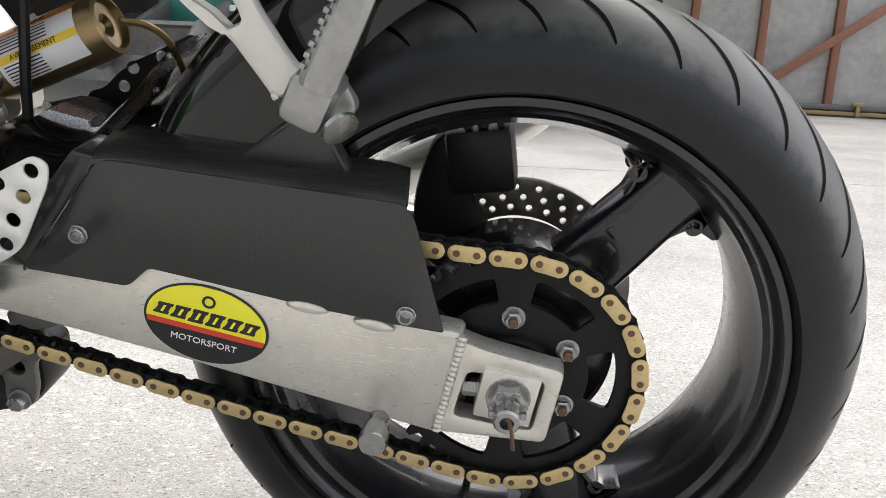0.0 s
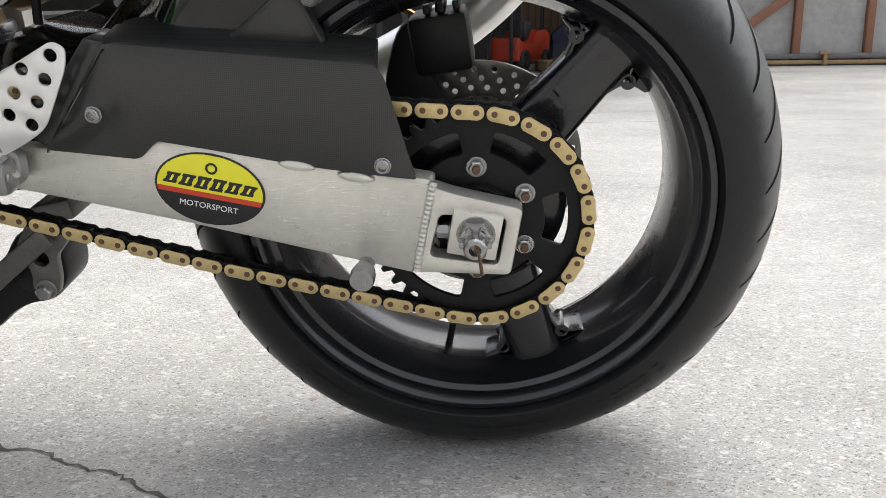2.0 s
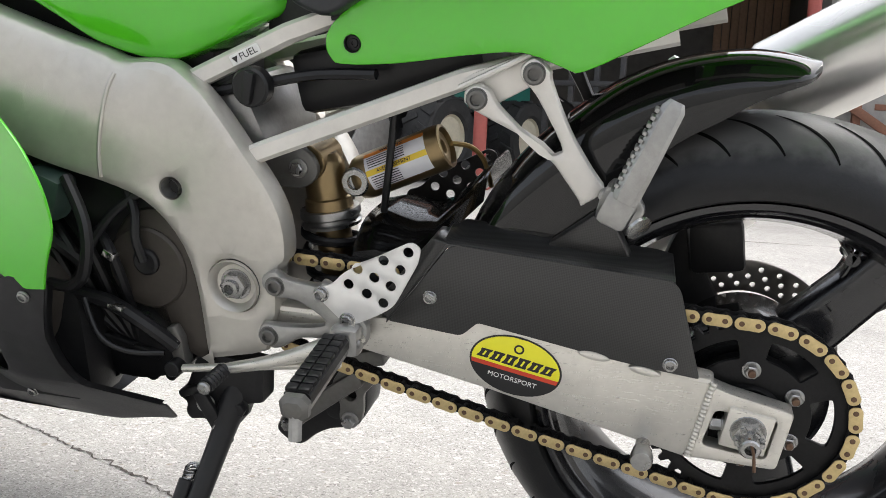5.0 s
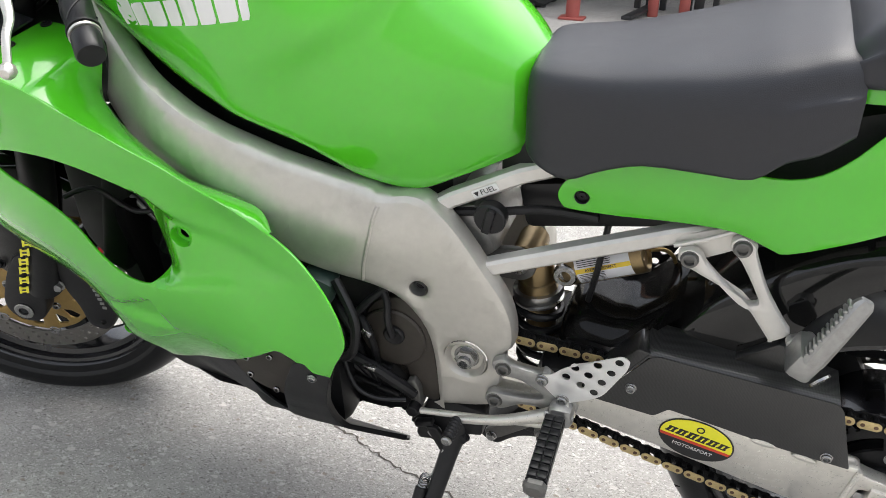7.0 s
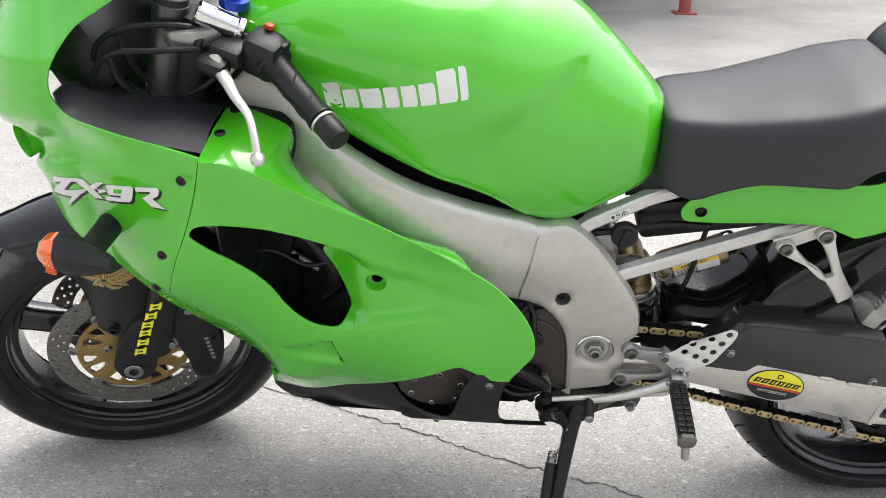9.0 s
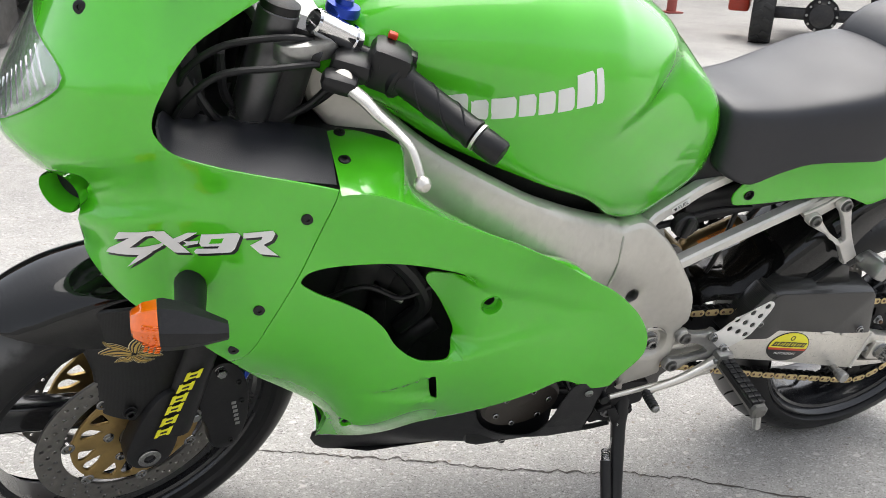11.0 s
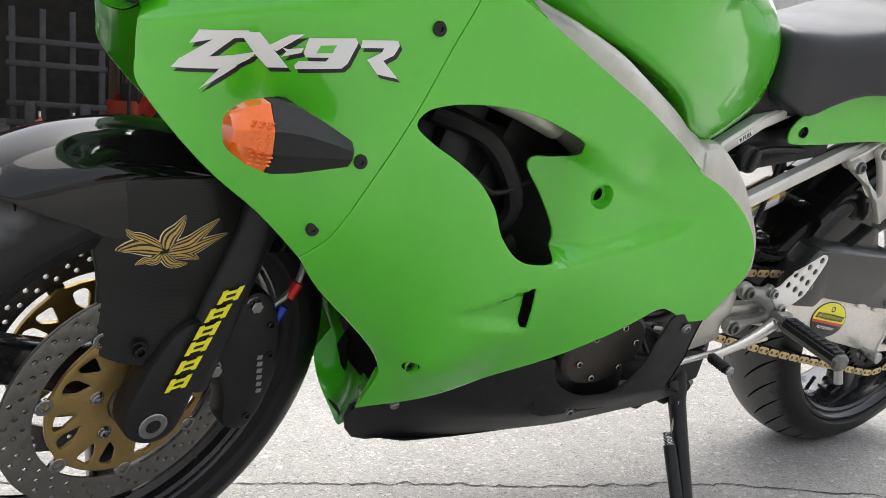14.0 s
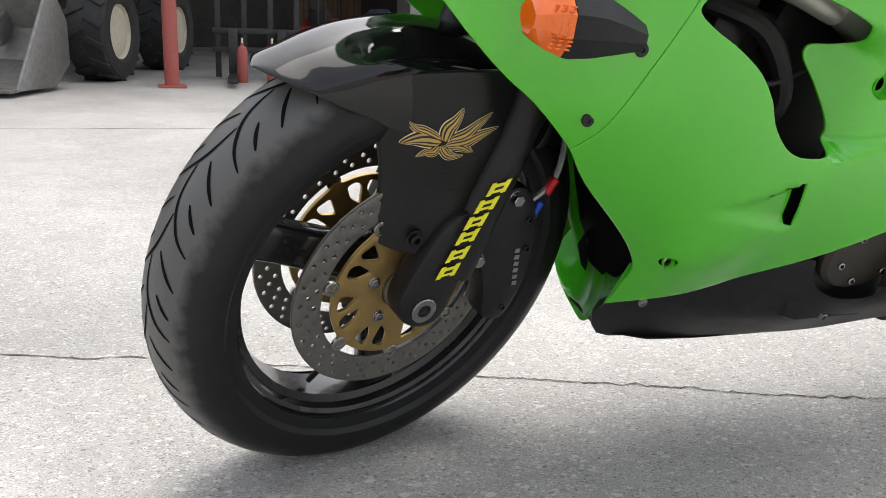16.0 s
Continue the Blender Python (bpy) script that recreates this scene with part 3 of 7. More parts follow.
pallet(pose(1.40, 10.6, rise(10.6), 0, 0, 5), "wooden pallet with a dark tarpaulin bundle on it")
rows = []
for i in range(9):
    a = i / 8
    r = random.Random(i)
    rows.append([(1.40 - 0.42 + 0.84 * a + 0.0, 10.6 + 0.34 * math.cos(b) * (0.4 + 0.6 * math.sin(math.pi * min(1, a + 0.12))) + r.uniform(-0.03, 0.03), rise(10.6) + 0.14 + max(0, 0.50 * math.sin(b) * (0.35 + 0.65 * math.sin(math.pi * min(1, a + 0.12))) + r.uniform(-0.04, 0.04))) for b in (math.pi * k / 12 for k in range(13))])
tagged(part("tarpaulin", loft(rows, False, False), mat("dark_blue_tarp", (0.03, 0.035, 0.06), 0.5, 0.0, 0.3, 12, bump=0.3, bump_scale=20)), "crumpled dark blue tarpaulin bundle on a pallet", "tarpaulin")


def axle_machine():
    ob = thing("telehandler", "dark machine with lugged tyres and a round axle housing", "machine", pose(4.36, 5.73, rise(5.73), 0, 0, -42) @ Matrix.Scale(0.62, 4))
    for x in (-0.78, 0.78):
        machine_wheel(ob, pose(x, 0, 0.45, 0, 0, 90), 0.46, 0.30, 14, DGREY)
    part("axle_tube", box((0, 0, 0.45), (1.4, 0.16, 0.16), 0.04), DGREY, ob)
    part("axle_housing", lathe([(0, -0.22), (0.16, -0.2), (0.22, -0.12), (0.24, 0.0), (0.2, 0.15), (0, 0.18)], 28, None, (0, 0, 0.45), (0, 1, 0)), DGREY, ob)
    for k in range(10):
        a = radians(36 * k)
        part("housing_bolt", rod((0.2 * math.cos(a), -0.15, 0.45 + 0.2 * math.sin(a)), (0.2 * math.cos(a), -0.20, 0.45 + 0.2 * math.sin(a)), 0.018, 8), CAST, ob)
    part("rear_panel", box((0, -0.05, 0.98), (0.85, 0.12, 0.5), 0.03), BUCKET, ob)
    part("body", box((0, 1.1, 1.1), (1.2, 2.2, 0.8), 0.06), DGREY, ob)
    part("red_step", box((-1.15, 0.5, 0.75), (0.3, 0.6, 0.7), 0.04), REDM, ob)
    return ob


axle_machine()

# ---- the motorcycle, in its own axes: x to its tail, y to its right, z up; rear contact patch at the origin ----
BIKE = thing("motorcycle", "lime green sport motorcycle with silver frame leaning on its side stand", "motorcycle", pose(-0.118, 0.922, 0, 11.3, 0, -2.3))
AXIS = Vector((math.sin(radians(24)), 0, math.cos(radians(24))))
FRONT = Vector((-1.437, 0.002, 0.301))
STEER = Matrix.Translation(FRONT) @ Matrix.Rotation(radians(15), 4, AXIS)
HUB = (0.0, 0.0, 0.315)
LEFT = (0, -1, 0)


def tyre_profile(R, W, bead, full, power):
    side = bead + full * (R - bead)
    half = [(bead - 0.004, W * 0.40), (bead + 0.004, W * 0.425), (bead + 0.010, W * 0.435), (bead + 0.012, W * 0.455), (max(side - 0.012, bead + 0.0125), W * 0.485), (max(side, bead + 0.0145), W * 0.5)]
    for a in range(3, 90, 3):
        half.append((max(side + (R - side) * math.sin(radians(a)) ** power, bead + 0.015 + 0.0004 * a), W * 0.5 * math.cos(radians(a))))
    half.append((R, 0.0))
    return half[:-1] + [(R, 0.0)] + [(r, -h) for r, h in half[-2::-1]]


def crown(R, W, bead, lateral, full, power):
    """Radius of the tread at a place from -1 to 1 across it."""
    side = bead + full * (R - bead)
    s = math.sqrt(max(0, 1 - lateral ** 2))
    return side + (R - side) * s ** power


def tread(R, W, bead, count, strokes, width, full, power):
    """Dark grooves cut across the tread: strokes of (angle, place across) pairs, repeated round the wheel and on both sides."""
    bm = bmesh.new()
    for side in (-1, 1):
        for k in range(count):
            base = 360.0 * (k + (0.5 if side > 0 else 0)) / count
            for stroke in strokes:
                pts = smooth_line(stroke, 5)
                rows = []
                for i, (a, v) in enumerate(pts):
                    w = width * math.sin(math.pi * (0.12 + 0.76 * i / (len(pts) - 1)))
                    row = []
                    (a0, v0), (a1, v1) = pts[max(i - 1, 0)], pts[min(i + 1, len(pts) - 1)]
                    da, dv = radians(a1 - a0) * R, (v1 - v0) * W * 0.5
                    long = math.hypot(da, dv) + 1e-9
                    for o in (-0.5, 0.5):
                        vv = v + o * w * da / long / (W * 0.5)
                        aa = radians(base + a) - o * w * dv / long / R
                        r = crown(R, W, bead, vv, full, power) + 0.0005
                        row.append(bm.verts.new((r * math.cos(aa), side * vv * W * 0.5, r * math.sin(aa))))
                    rows.append(row)
                for p, q in zip(rows, rows[1:]):
                    bm.faces.new((p[0], p[1], q[1], q[0]))
    return bm


def rim_mesh(bead, half):
    b, h = bead, half
    loop = [(b + 0.010, -h), (b + 0.009, -h - 0.004), (b + 0.003, -h - 0.005), (b - 0.003, -h + 0.001), (b - 0.005, -h + 0.008), (b - 0.010, -h + 0.012), (b - 0.013, -h + 0.022),
            (b - 0.022, -h * 0.45), (b - 0.024, 0)]
    loop = loop + [(r, -y) for r, y in loop[-2::-1]] + [(b + 0.004, h - 0.008), (b, 0), (b + 0.004, -h + 0.008)]
    return lathe(loop, 96, closed=True)


def spoke_mesh(angle, r0, r1, w0, w1, t0, t1, y0=0.0, y1=0.0):
    rows = []
    for i in range(11):
        f = i / 10
        r = r0 + (r1 - r0) * f
        flare = 1 + 0.12 * max(0, (f - 0.72) / 0.28) ** 2 + 0.25 * max(0, (0.25 - f) / 0.25) ** 2
        w, t, y = (w0 + (w1 - w0) * f) * flare, t0 + (t1 - t0) * f, y0 + (y1 - y0) * f
        row = []
        for k in range(20):
            a = 2 * math.pi * k / 20
            c, s = math.cos(a), math.sin(a)
            row.append(Matrix.Rotation(radians(-angle), 4, "Y") @ Vector((r, y + t * 0.5 * math.copysign(abs(s) ** 0.5, s), w * 0.5 * math.copysign(abs(c) ** 0.6, c))))
        rows.append(row)
    return loft(rows)


def rim_web(r, spread, half, r0, y0, y1):
    """The thin web that widens a spoke into the rim on both its sides, with a round hole in each wing."""
    wing = smooth_line([(r0, half * 0.9), (r0 + 0.026, half * 1.04), (r0 + 0.046, half * 1.35), (r * math.cos(radians(spread)) - 0.006, r * math.sin(radians(spread)) - 0.004)], 5)
    arc = [np.array((r * math.cos(radians(a)), r * math.sin(radians(a)))) for a in np.linspace(spread, -spread, 13)]
    out = list(wing) + arc + [np.array((p[0], -p[1])) for p in wing[::-1]]
    holes = [ring((r - 0.014) * math.cos(radians(s * 10.6)), (r - 0.014) * math.sin(radians(s * 10.6)), 0.0045, n=12) for s in (-1, 1)]
    return slab(out, y0, y1, 0.003, holes)


def disc_mesh(r0, r1, y0, y1, rows, count, hole=0.0032, n=72):
    holes = [ring(0, 0, r0, n=n)]
    for k in range(count):
        for j in range(rows):
            r = r0 + (r1 - r0) * (j + 0.9) / (rows + 0.8)
            a = 2 * math.pi * (k + 0.36 * j) / count
            holes.append(ring(r * math.cos(a), r * math.sin(a), hole, n=8))
    return slab(ring(0, 0, r1, n=n), y0, y1, 0.0006, holes)


def kidney(r0, r1, a0, a1, n=8, rr=0.006):
    p = [np.array((r0 * math.cos(radians(a)), r0 * math.sin(radians(a)))) for a in np.linspace(a0, a1, n)]
    q = [np.array((r1 * math.cos(radians(a)), r1 * math.sin(radians(a)))) for a in np.linspace(a1, a0, n)]
    return p + q


def polar(pts):
    return [np.array((r * math.cos(radians(a)), r * math.sin(radians(a)))) for r, a in pts]


def tyre_rubber(name, half, inner):
    """Tyre rubber: dark sidewalls, and a worn tread band paled by dust and painted sky sheen."""
    m = mat(name, (0.0075, 0.0078, 0.0085), 0.42, 0.0, 0.25, 30, bump=0.10, bump_scale=300, dirt=0.2, dirt_color=(0.03, 0.029, 0.028), spec=0.36)
    n, l = m.node_tree.nodes, m.node_tree.links
    b = n["Principled BSDF"]
    src = b.inputs["Base Color"].links[0].from_socket
    co, sep, mag, rp, mx = n.new("ShaderNodeTexCoord"), n.new("ShaderNodeSeparateXYZ"), n.new("ShaderNodeMath"), n.new("ShaderNodeMapRange"), n.new("ShaderNodeMix")
    no, ad = n.new("ShaderNodeTexNoise"), n.new("ShaderNodeMath")
    no.inputs["Scale"].default_value, no.inputs["Detail"].default_value = 45, 6
    mag.operation, ad.operation = "ABSOLUTE", "MULTIPLY_ADD"
    l.new(co.outputs["Object"], sep.inputs[0]), l.new(sep.outputs[1], mag.inputs[0]), l.new(co.outputs["Object"], no.inputs["Vector"])
    l.new(no.outputs[0], ad.inputs[0])
    ad.inputs[1].default_value = half * 0.35
    l.new(mag.outputs[0], ad.inputs[2])
    rp.inputs[1].default_value, rp.inputs[2].default_value, rp.inputs[3].default_value, rp.inputs[4].default_value = half * 0.85, half * 1.05, 0.85, 0.0
    l.new(ad.outputs[0], rp.inputs[0])
    mx.data_type = "RGBA"
    mx.inputs[7].default_value = (0.105, 0.104, 0.102, 1)
    flat, dist, rad, both = n.new("ShaderNodeVectorMath"), n.new("ShaderNodeVectorMath"), n.new("ShaderNodeMapRange"), n.new("ShaderNodeMath")
    flat.operation, dist.operation, both.operation = "MULTIPLY", "LENGTH", "MULTIPLY"
    flat.inputs[1].default_value = (1, 0, 1)
    rad.inputs[1].default_value, rad.inputs[2].default_value = inner, inner + 0.012
    l.new(co.outputs["Object"], flat.inputs[0]), l.new(flat.outputs[0], dist.inputs[0]), l.new(dist.outputs["Value"], rad.inputs[0])
    l.new(rad.outputs[0], both.inputs[0]), l.new(rp.outputs[0], both.inputs[1])
    l.new(both.outputs[0], mx.inputs[0]), l.new(src, mx.inputs[6]), l.new(mx.outputs[2], b.inputs["Base Color"])
    return m


def sidewall_marks(parent, R, W, bead, full, power, spans, seed):
    """Worn raised marks on the left sidewall, as plain bars along arcs that follow its curve."""
    r = random.Random(seed)
    side = bead + full * (R - bead)
    flank = lambda d: -W * 0.5 * math.cos(math.asin(min(1, max(0, (d - side) / (R - side)) ** (1 / power))))
    for a0, a1, rad, tall in spans:
        a = a0
        while a < a1:
            w = r.uniform(1.6, 2.8)
            bm = bmesh.new()
            for t0, t1, d0, d1 in ((0, 0.3, -0.5, 0.5), (0.3, 1, 0.25, 0.5), (0.3, 1, -0.5, -0.25), (0.75, 1, -0.25, 0.25)):
                q = [(rad + tall * d, a + w * t) for t, d in ((t0, d0), (t1, d0), (t1, d1), (t0, d1))]
                bm.faces.new([bm.verts.new((d * math.cos(radians(t)), flank(d) - 0.0009, d * math.sin(radians(t)))) for d, t in q])
            part("sidewall_mark", bm, MARK, parent)
            a += w + r.choice((0.7, 0.7, 2.4))


MARK = mat("moulded_rubber_mark", (0.022, 0.022, 0.022), 0.6, 0.0, 0.2, 60, spec=0.3)
# rear wheel
R_R, R_W, BEAD = 0.3025, 0.176, 0.2165
rear_wheel = part("rear_wheel", rim_mesh(BEAD, 0.076), BLACKRIM, BIKE, "gloss black three-spoke cast wheel", pose(*HUB))
part("tyre", lathe(tyre_profile(R_R, R_W, BEAD, 0.16, 1.05), 144), tyre_rubber("rear_tyre_rubber", R_W * 0.5, 0.262), rear_wheel, "worn wide black sport tyre")
part("tread_groove", tread(R_R, R_W, BEAD, 34, [[(15.5, 0.20), (10.5, 0.40), (6.0, 0.63), (3.4, 0.81)]], 0.0042, 0.16, 1.05), RECESSBLACK, rear_wheel)
sidewall_marks(rear_wheel, R_R, R_W, BEAD, 0.16, 1.05, ((222, 236, 0.252, 0.010), (243, 252, 0.252, 0.010), (268, 286, 0.252, 0.010), (300, 318, 0.252, 0.012)), 4)
for a in (49, 169, 289):
    spoke = part("spoke", spoke_mesh(a, 0.05, 0.199, 0.068, 0.052, 0.05, 0.056, -0.012, -0.012), BLACKRIM, rear_wheel)
    part("rim_web", rim_web(0.196, 17, 0.026, 0.13, -0.030, 0.006), BLACKRIM, spoke, m=Matrix.Rotation(radians(-a), 4, "Y"))
    cast = bmesh.new()
    for k in range(5):
        box((0.120 + 0.011 * k, -0.0375, 0.004 + 0.009 * (k % 2)), (0.007, 0.002, 0.010), 0.0004, (0, 8 * (k % 3), 0), cast)
    part("casting_mark", cast, BLACKRIM, spoke, m=Matrix.Rotation(radians(-a), 4, "Y"))
part("hub", lathe([(0, -0.075), (0.03, -0.075), (0.034, -0.07), (0.036, -0.062), (0.080, -0.060), (0.087, -0.052), (0.088, -0.02), (0.084, 0.02), (0.080, 0.052), (0.070, 0.062), (0.03, 0.068), (0, 0.068)], 56), BLACKRIM, rear_wheel)
for a in (105, 165, 225, 345):
    part("hub_window", box((0.0862 * math.cos(radians(a)), -0.012, 0.0862 * math.sin(radians(a))), (0.003, 0.026, 0.024), 0.001, (0, -a, 0)), RECESSBLACK, rear_wheel)
part("brake_disc", disc_mesh(0.075, 0.113, 0.070, 0.075, 3, 30), DISC, rear_wheel, "drilled rear brake disc")
part("valve", rod((0.0, 0, -0.196), (0.0, -0.006, -0.165), 0.004), BLACKPLASTIC, rear_wheel, m=pose(0, 0, 0, 0, 10, 0))

# sprocket and its nuts
PIN = mat("rusty_pin", (0.14, 0.085, 0.055), 0.5, 0.6, 0.25, 80)
CH_Y = -0.094
teeth = []
for k in range(41):
    for da, r in ((-0.32, 0.0995), (-0.13, 0.1078), (0.13, 0.1078), (0.32, 0.0995)):
        a = 2 * math.pi * (k + da) / 41
        teeth.append(np.array((r * math.cos(a), r * math.sin(a))))
slots = [rounded(kidney(0.064, 0.086, 60 * k - 19, 60 * k + 19), 0.004, 2) for k in range(6)]
sprocket = part("sprocket", slab(teeth, CH_Y + 0.0005, CH_Y + 0.0065, 0.001, [ring(0, 0, 0.03, n=32)] + slots), GREASE, BIKE, "black rear sprocket", pose(*HUB))
part("carrier", lathe([(0.02, -0.094), (0.033, -0.1), (0.036, -0.094), (0.036, -0.086), (0.06, -0.083), (0.062, -0.07), (0.02, -0.07)], 40), GREASE, sprocket)
for k in range(6):
    a = radians(90 + 60 * k)
    p = (0.052 * math.cos(a), CH_Y + 0.0005, 0.052 * math.sin(a))
    nut = part("sprocket_nut", bolt(p, LEFT, 0.0075, 0.007, False, 1.3), STEEL, sprocket, "rusty steel nut")
    part("stud", rod((p[0], p[1] - 0.006, p[2]), (p[0], p[1] - 0.0125, p[2]), 0.0040), PIN, nut)

# chain
C0, C1, RC0, RC1 = np.array((0.0, 0.315)), np.array((-0.60, 0.408)), 0.1045, 0.046


def chain_pins():
    d = C1 - C0
    L = np.linalg.norm(d)
    base, tilt = math.atan2(d[1], d[0]), math.acos((RC0 - RC1) / L)
    at, ab = base - tilt, base + tilt
    T0, T1 = C0 + RC0 * np.array((math.cos(at), math.sin(at))), C1 + RC1 * np.array((math.cos(at), math.sin(at)))
    B0, B1 = C0 + RC0 * np.array((math.cos(ab), math.sin(ab))), C1 + RC1 * np.array((math.cos(ab), math.sin(ab)))
    big, small = 2 * math.pi - 2 * tilt, 2 * tilt
    straight = np.linalg.norm(T1 - T0)
    total = RC0 * big + RC1 * small + 2 * straight
    count = 2 * round(total / 0.015875 / 2)
    out = []
    for i in range(count):
        s = total * i / count
        if s < straight:
            p = B1 + (B0 - B1) * s / straight
            sag = 0.006 * math.sin(math.pi * s / straight)
            out.append((p[0], p[1] - sag))
        elif s < straight + RC0 * big:
            a = ab + (s - straight) / RC0
            out.append((C0[0] + RC0 * math.cos(a), C0[1] + RC0 * math.sin(a)))
        elif s < 2 * straight + RC0 * big:
            p = T0 + (T1 - T0) * (s - straight - RC0 * big) / straight
            out.append((p[0], p[1]))
        else:
            a = at + (s - 2 * straight - RC0 * big) / RC1
            out.append((C1[0] + RC1 * math.cos(a), C1[1] + RC1 * math.sin(a)))
    return out


def link_plate(length, height, y0, y1, waist=0.82):
    h, e = height / 2, length / 2
    p = [np.array((e + h * math.cos(a), h * math.sin(a))) for a in np.linspace(-1.35, 1.35, 7)]
    p += [np.array((0, h * waist))] + [np.array((-e + h * math.cos(a), h * math.sin(a))) for a in np.linspace(math.pi - 1.35, math.pi + 1.35, 7)] + [np.array((0, -h * waist))]
    return slab(p, y0, y1, 0.0005)


pins = chain_pins()
inner, mid = bmesh.new(), len(pins)
for i in range(mid):
    (x0, z0), (x1, z1) = pins[i], pins[(i + 1) % mid]
    ang, long = math.atan2(z1 - z0, x1 - x0), math.hypot(x1 - x0, z1 - z0)
    m = Matrix.Translation(((x0 + x1) / 2, CH_Y + 0.003, (z0 + z1) / 2)) @ Matrix.Rotation(-ang, 4, "Y")
    if i % 2:
        for y in (-0.0062, 0.0046):
            join(inner, link_plate(long, 0.0135, y, y + 0.0017), m)
    else:
        join(inner, link_plate(long, 0.014, 0.0068, 0.0086), m)
    join(inner, rod((x0, CH_Y - 0.004, z0), (x0, CH_Y + 0.010, z0), 0.005, 10, 0.0005))
chain = part("drive_chain", inner, GREASE, BIKE, "gold drive chain with greasy black rollers")
gold_plate = link_plate(0.0159, 0.0142, -0.0105, -0.0088, 0.94)
pin_bm = bmesh.new()
for s in (-1, 1):
    rod((s * 0.0079, -0.0088, 0), (s * 0.0079, -0.0114, 0), 0.0029, 10, 0.0004, pin_bm)
plate_me, pin_me = None, None
for i in range(0, mid, 2):
    (x0, z0), (x1, z1) = pins[i], pins[(i + 1) % mid]
    m = Matrix.Translation(((x0 + x1) / 2, CH_Y + 0.003, (z0 + z1) / 2)) @ Matrix.Rotation(-math.atan2(z1 - z0, x1 - x0), 4, "Y")
    if plate_me is None:
        first = part("outer_plate", gold_plate, GOLD, chain, m=m)
        first_pins = part("chain_pin", pin_bm, PIN, chain, m=m)
        plate_me, pin_me = first.data, first_pins.data
    else:
        for nm, me in (("outer_plate", plate_me), ("chain_pin", pin_me)):
            o = new(nm, me)
            o.parent, o.matrix_basis = chain, m

# swingarm
SW = [(-0.52, 0.40), (-0.40, 0.397), (-0.28, 0.405), (-0.15, 0.384), (-0.036, 0.366), (-0.056, 0.271), (-0.113, 0.285), (-0.268, 0.323), (-0.411, 0.354), (-0.52, 0.37)]
swingarm = part("swingarm", slab(rounded(SW, 0.006), -0.125, -0.094 - 0.004, 0.006), BRUSHED, BIKE, "brushed aluminium box-section swingarm")
END = [(-0.048, 0.362), (-0.02, 0.352), (0.043, 0.337), (0.032, 0.270), (-0.062, 0.273)]
SWH = [(-0.033, 0.331), (0.028, 0.327), (0.020, 0.281), (-0.043, 0.290)]
part("axle_bracket", slab(rounded(END, 0.006), -0.1235, -0.100, 0.003, [rounded(SWH, 0.006)]), BRUSHED, swingarm)
part("far_arm", flipped(slab(rounded(SW[:5] + [(0.04, 0.34), (0.03, 0.275)] + SW[5:], 0.006), -0.125, -0.10, 0.006)), BRUSHED, swingarm)
part("cross_member", box((-0.42, 0, 0.385), (0.10, 0.2, 0.05), 0.02), DARKCAST, swingarm)
part("adjuster_block", box((-0.001, -0.118, 0.3135), (0.046, 0.022, 0.045), 0.002, (0, 10, 0)), BRUSHED, swingarm, "scuffed axle adjuster block")
axle = part("axle_nut", bolt((0, -0.1285, 0.3145), LEFT, 0.0160, 0.014, False, 1.12), STEEL, swingarm, "castellated steel axle nut with split pin")
part("axle_end", lathe([(0.010, 0), (0.0105, 0.02), (0.009, 0.022), (0.0055, 0.022), (0.005, 0.012), (0, 0.012)], 20, None, (0, -0.142, 0.3145), LEFT), STEEL, axle)
bmp = bmesh.new()
for k in range(6):
    a = radians(60 * k)
    box((0.0115 * math.cos(a), -0.148, 0.3145 + 0.0115 * math.sin(a)), (0.006, 0.012, 0.006), 0.001, (0, -60 * k, 0), bmp)
part("castle", bmp, STEEL, axle)
part("split_pin", tube([(-0.002, -0.158, 0.325), (0.003, -0.163, 0.312), (0.006, -0.162, 0.290)], 0.0017, 6), PIN, axle, "rusty split pin")
part("adjuster_bolt", bolt((-0.024, -0.113, 0.312), (-1, 0, 0), 0.0075, 0.012, False, 1.2, rod((-0.05, -0.113, 0.312), (-0.02, -0.113, 0.312), 0.004)), STEEL, swingarm)
part("stand_spool", lathe([(0, 0), (0.0075, 0), (0.0075, 0.014), (0.0085, 0.016), (0.0100, 0.018), (0.0100, 0.025), (0.0115, 0.027), (0.0115, 0.037), (0.0105, 0.039), (0, 0.039)], 28, None, (-0.102, -0.122, 0.283), LEFT), STEEL, swingarm, "steel paddock stand spool")
part("weld_bead", tube([(-0.0375 - 0.0185 * f, -0.1245, 0.364 - 0.088 * f) for f in np.linspace(0, 1, 40)], [0.0042 if k % 2 else 0.0033 for k in range(40)], 10, 1), BRUSHED, swingarm)
for x, z in ((-0.158, 0.3835), (-0.106, 0.3725)):
    part("plug_weld", slab(ring(x, z - 0.003, 0.017, 0.0052, 20, -9), -0.1305, -0.12, 0.0035), BRUSHED, swingarm)

